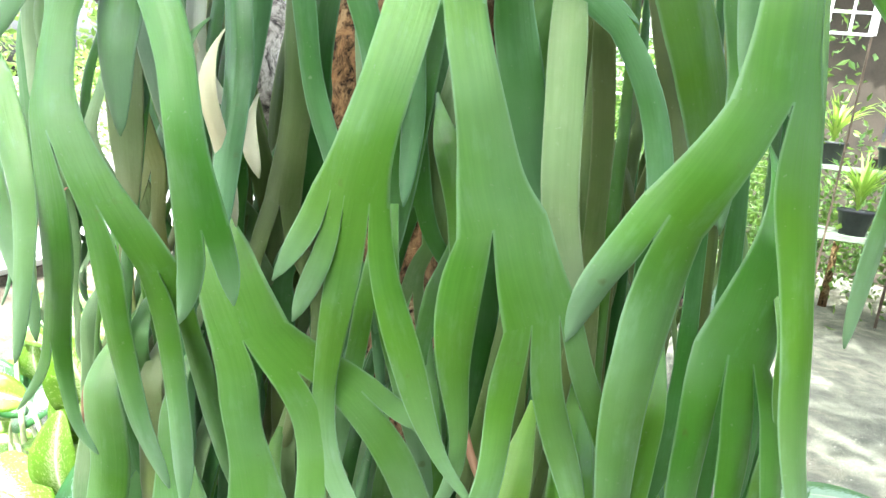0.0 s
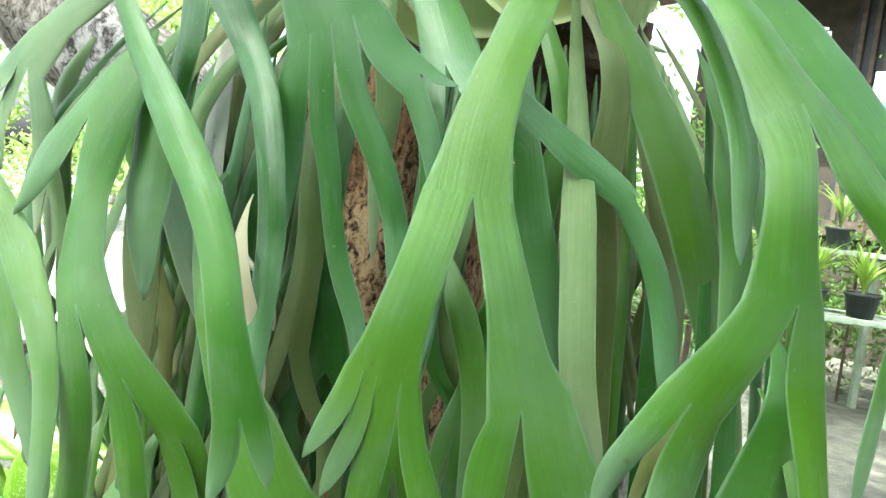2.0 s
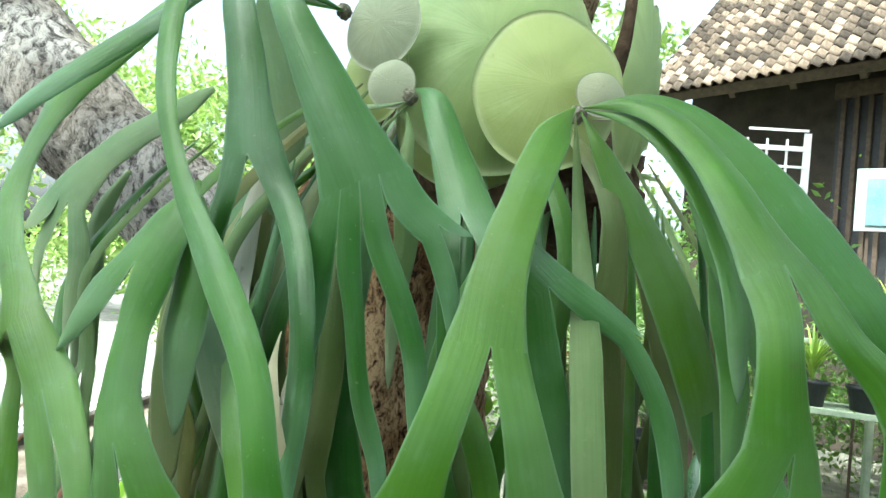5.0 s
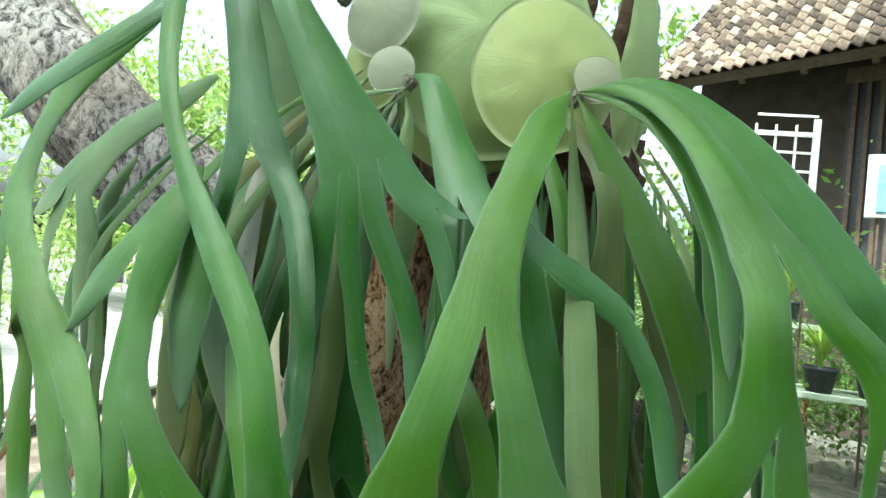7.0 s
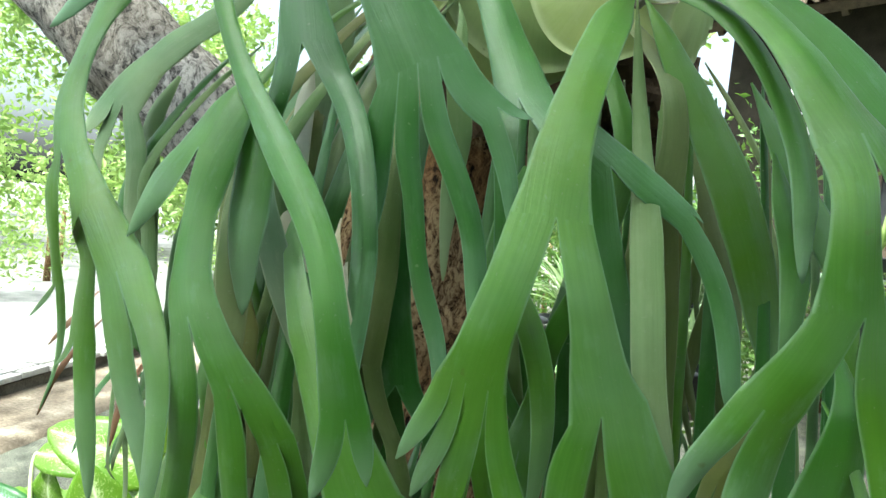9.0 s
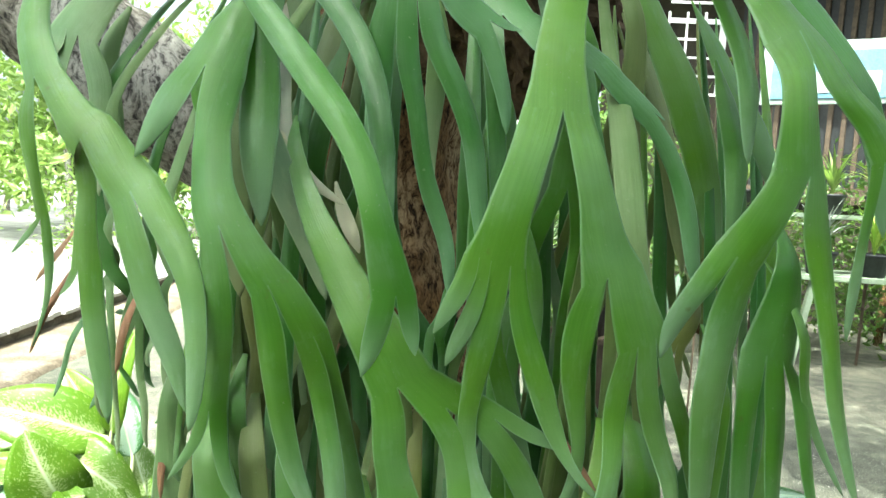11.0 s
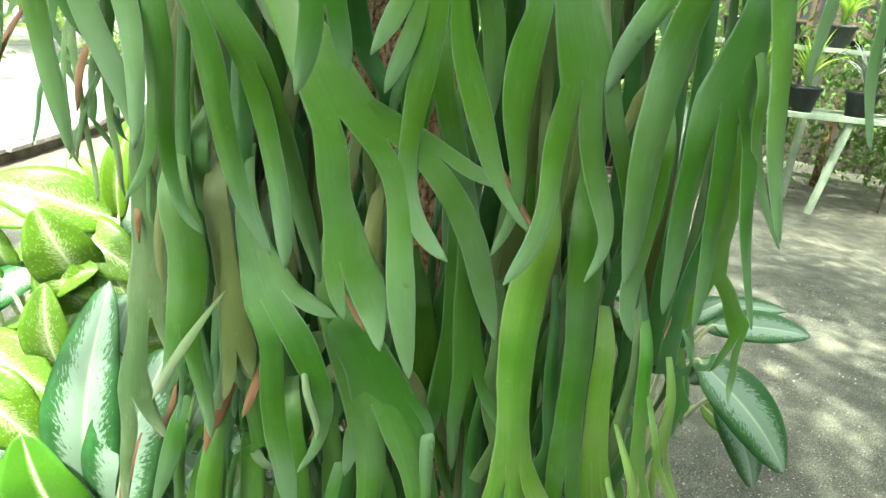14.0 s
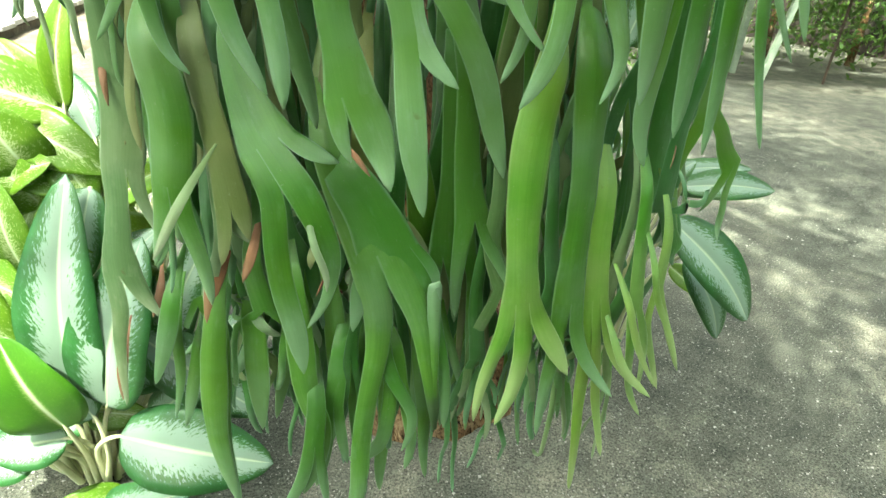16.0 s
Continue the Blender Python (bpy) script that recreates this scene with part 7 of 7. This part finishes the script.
dieff_leaf(plants[1], (0.780, 1.420, 0.827), (1.036, 1.360, 0.861), 0.058, 'v')
dieff_leaf(plants[1], (0.776, 1.400, 0.741), (0.869, 1.380, 0.686), 0.041, 'y')
dieff_leaf(plants[1], (0.756, 1.480, 0.822), (0.843, 1.460, 0.898), 0.063, 'v')
dieff_leaf(plants[2], (0.536, 1.750, 0.316), (0.542, 1.750, 0.634), 0.089, 'v')
dieff_leaf(plants[2], (0.086, 1.420, 0.699), (0.273, 1.500, 0.749), 0.048, 'v')
dieff_leaf(plants[2], (0.483, 1.850, 0.379), (0.531, 1.800, 0.196), 0.083, 'g')
dieff_leaf(plants[2], (0.288, 2.100, 0.473), (0.361, 2.100, 0.715), 0.131, 'v')
dieff_leaf(plants[2], (0.196, 2.200, 0.570), (0.114, 2.200, 0.755), 0.134, 'v')
dieff_leaf(plants[2], (0.887, 2.300, 1.037), (0.970, 2.300, 1.362), 0.113, 'v')
dieff_leaf(plants[2], (0.790, 2.200, 0.968), (0.783, 2.200, 1.280), 0.109, 'v')
dieff_leaf(plants[2], (0.536, 2.600, 0.723), (0.437, 2.600, 0.907), 0.118, 'v')
dieff_leaf(plants[2], (0.567, 2.600, 0.678), (0.624, 2.600, 0.887), 0.117, 'v')
dieff_leaf(plants[2], (0.568, 2.400, 0.664), (0.466, 2.400, 0.764), 0.110, 'v')
dieff_leaf(plants[2], (0.016, 2.200, 1.283), (-0.019, 2.200, 1.418), 0.120, 'y')
dieff_leaf(plants[2], (0.210, 2.300, 0.614), (0.269, 2.300, 0.757), 0.136, 'y')
dieff_leaf(plants[2], (0.337, 2.000, 0.573), (0.186, 2.000, 0.635), 0.104, 'v')

fill(plants[0], 61, 42, (-1.25, -0.55), (1.28, 1.75), (0.30, 0.86), "sysyvs")
fill(plants[0], 62, 12, (-1.15, -0.55), (1.05, 1.3), (0.10, 0.4), "vvs")
fill(plants[2], 63, 12, (0.05, 0.75), (2.1, 2.7), (0.15, 0.7), "vvg")

# ---- roof tiles and paving, piece by piece ----
def tile_mesh():
    verts, faces, n = [], [], 9
    for s in (0, 1):
        for j, y in enumerate((0.0, 0.19)):
            for i in range(n):
                u = i / (n - 1)
                z = 0.022 * math.sin(u * 2 * math.pi) + 0.012 * (1 - j) - 0.012 * s
                verts.append(((u - 0.5) * 0.118, y, z))
    for i in range(n - 1):
        faces += [(i, i + 1, n + i + 1, n + i), (2 * n + i, 3 * n + i, 3 * n + i + 1, 2 * n + i + 1), (i, 2 * n + i, 2 * n + i + 1, i + 1)]
    return data_mesh("roof_tile", verts, faces, [TILE])


tile = tile_mesh()
rr = np.random.default_rng(21)
for j in range(12):
    for i in range(25):
        ob = new("roof_tile", tile)
        ob.parent = house
        ob.matrix_parent_inverse = Matrix.Translation(-house.location)
        ob.matrix_basis = HM @ RS @ Matrix.Translation((0.05 + i * 0.107 + rr.uniform(-0.006, 0.006), -0.05 + j * 0.15 + rr.uniform(-0.01, 0.01), 0.012)) @ Matrix.Rotation(rr.uniform(-0.03, 0.03), 4, "Z")
verts, faces = [], []
src_v, src_f = [v.co.copy() for v in tile.vertices], [tuple(p.vertices) for p in tile.polygons]
for j in range(28):
    for i in range(84):
        if j < 12 and i < 25:
            continue
        m = HM @ RS @ Matrix.Translation((0.05 + i * 0.107 + rr.uniform(-0.006, 0.006), -0.05 + j * 0.15, 0.012))
        k = len(verts)
        verts += [m @ v for v in src_v]
        faces += [tuple(q + k for q in f) for f in src_f]
tagged(part("far_roof_tiles", data_mesh("far_roof_tiles", verts, faces, [TILE]), None, house), kind="stuff")

y = 2.0
while y < 12.0:
    ln = rr.uniform(0.16, 0.36)
    for x0, x1 in ((-3.87, -3.74), (-3.735, -3.60 - rr.uniform(0, 0.05))):
        part("paving_stone", box(x0 + rr.uniform(0, 0.02), y, 0.155, x1, y + ln - 0.015, 0.20 + rr.uniform(-0.006, 0.004), 0.006), PAVER, kerb)
    y += ln

# grit on the yard
rr = np.random.default_rng(33)
verts, faces = [], []
for _ in range(16000):
    x, y = rr.uniform(-1.5, 3.2), 0.75 + 3.4 * rr.random() ** 1.3
    r = rr.uniform(0.0012, 0.0042) * (1.9 if rr.random() < 0.05 else 1)
    z, k = ground_height(x, y), len(verts)
    an = rr.uniform(0, 6.3)
    for dx, dy, dz in ((1, 0, 0.1), (0.2, 0.9, 0.1), (-0.9, 0.3, 0.1), (-0.3, -0.9, 0.1), (0.1, 0.1, 1.0)):
        verts.append((x + r * (dx * math.cos(an) - dy * math.sin(an)), y + r * (dx * math.sin(an) + dy * math.cos(an)), z + r * 0.8 * dz - 0.0005))
    faces += [(k, k + 1, k + 4), (k + 1, k + 2, k + 4), (k + 2, k + 3, k + 4), (k + 3, k, k + 4)]
tagged(new("grit", data_mesh("grit", verts, faces, [PEBBLE], smooth=False)), "pale grit scattered over the asphalt", "grit", kind="stuff")
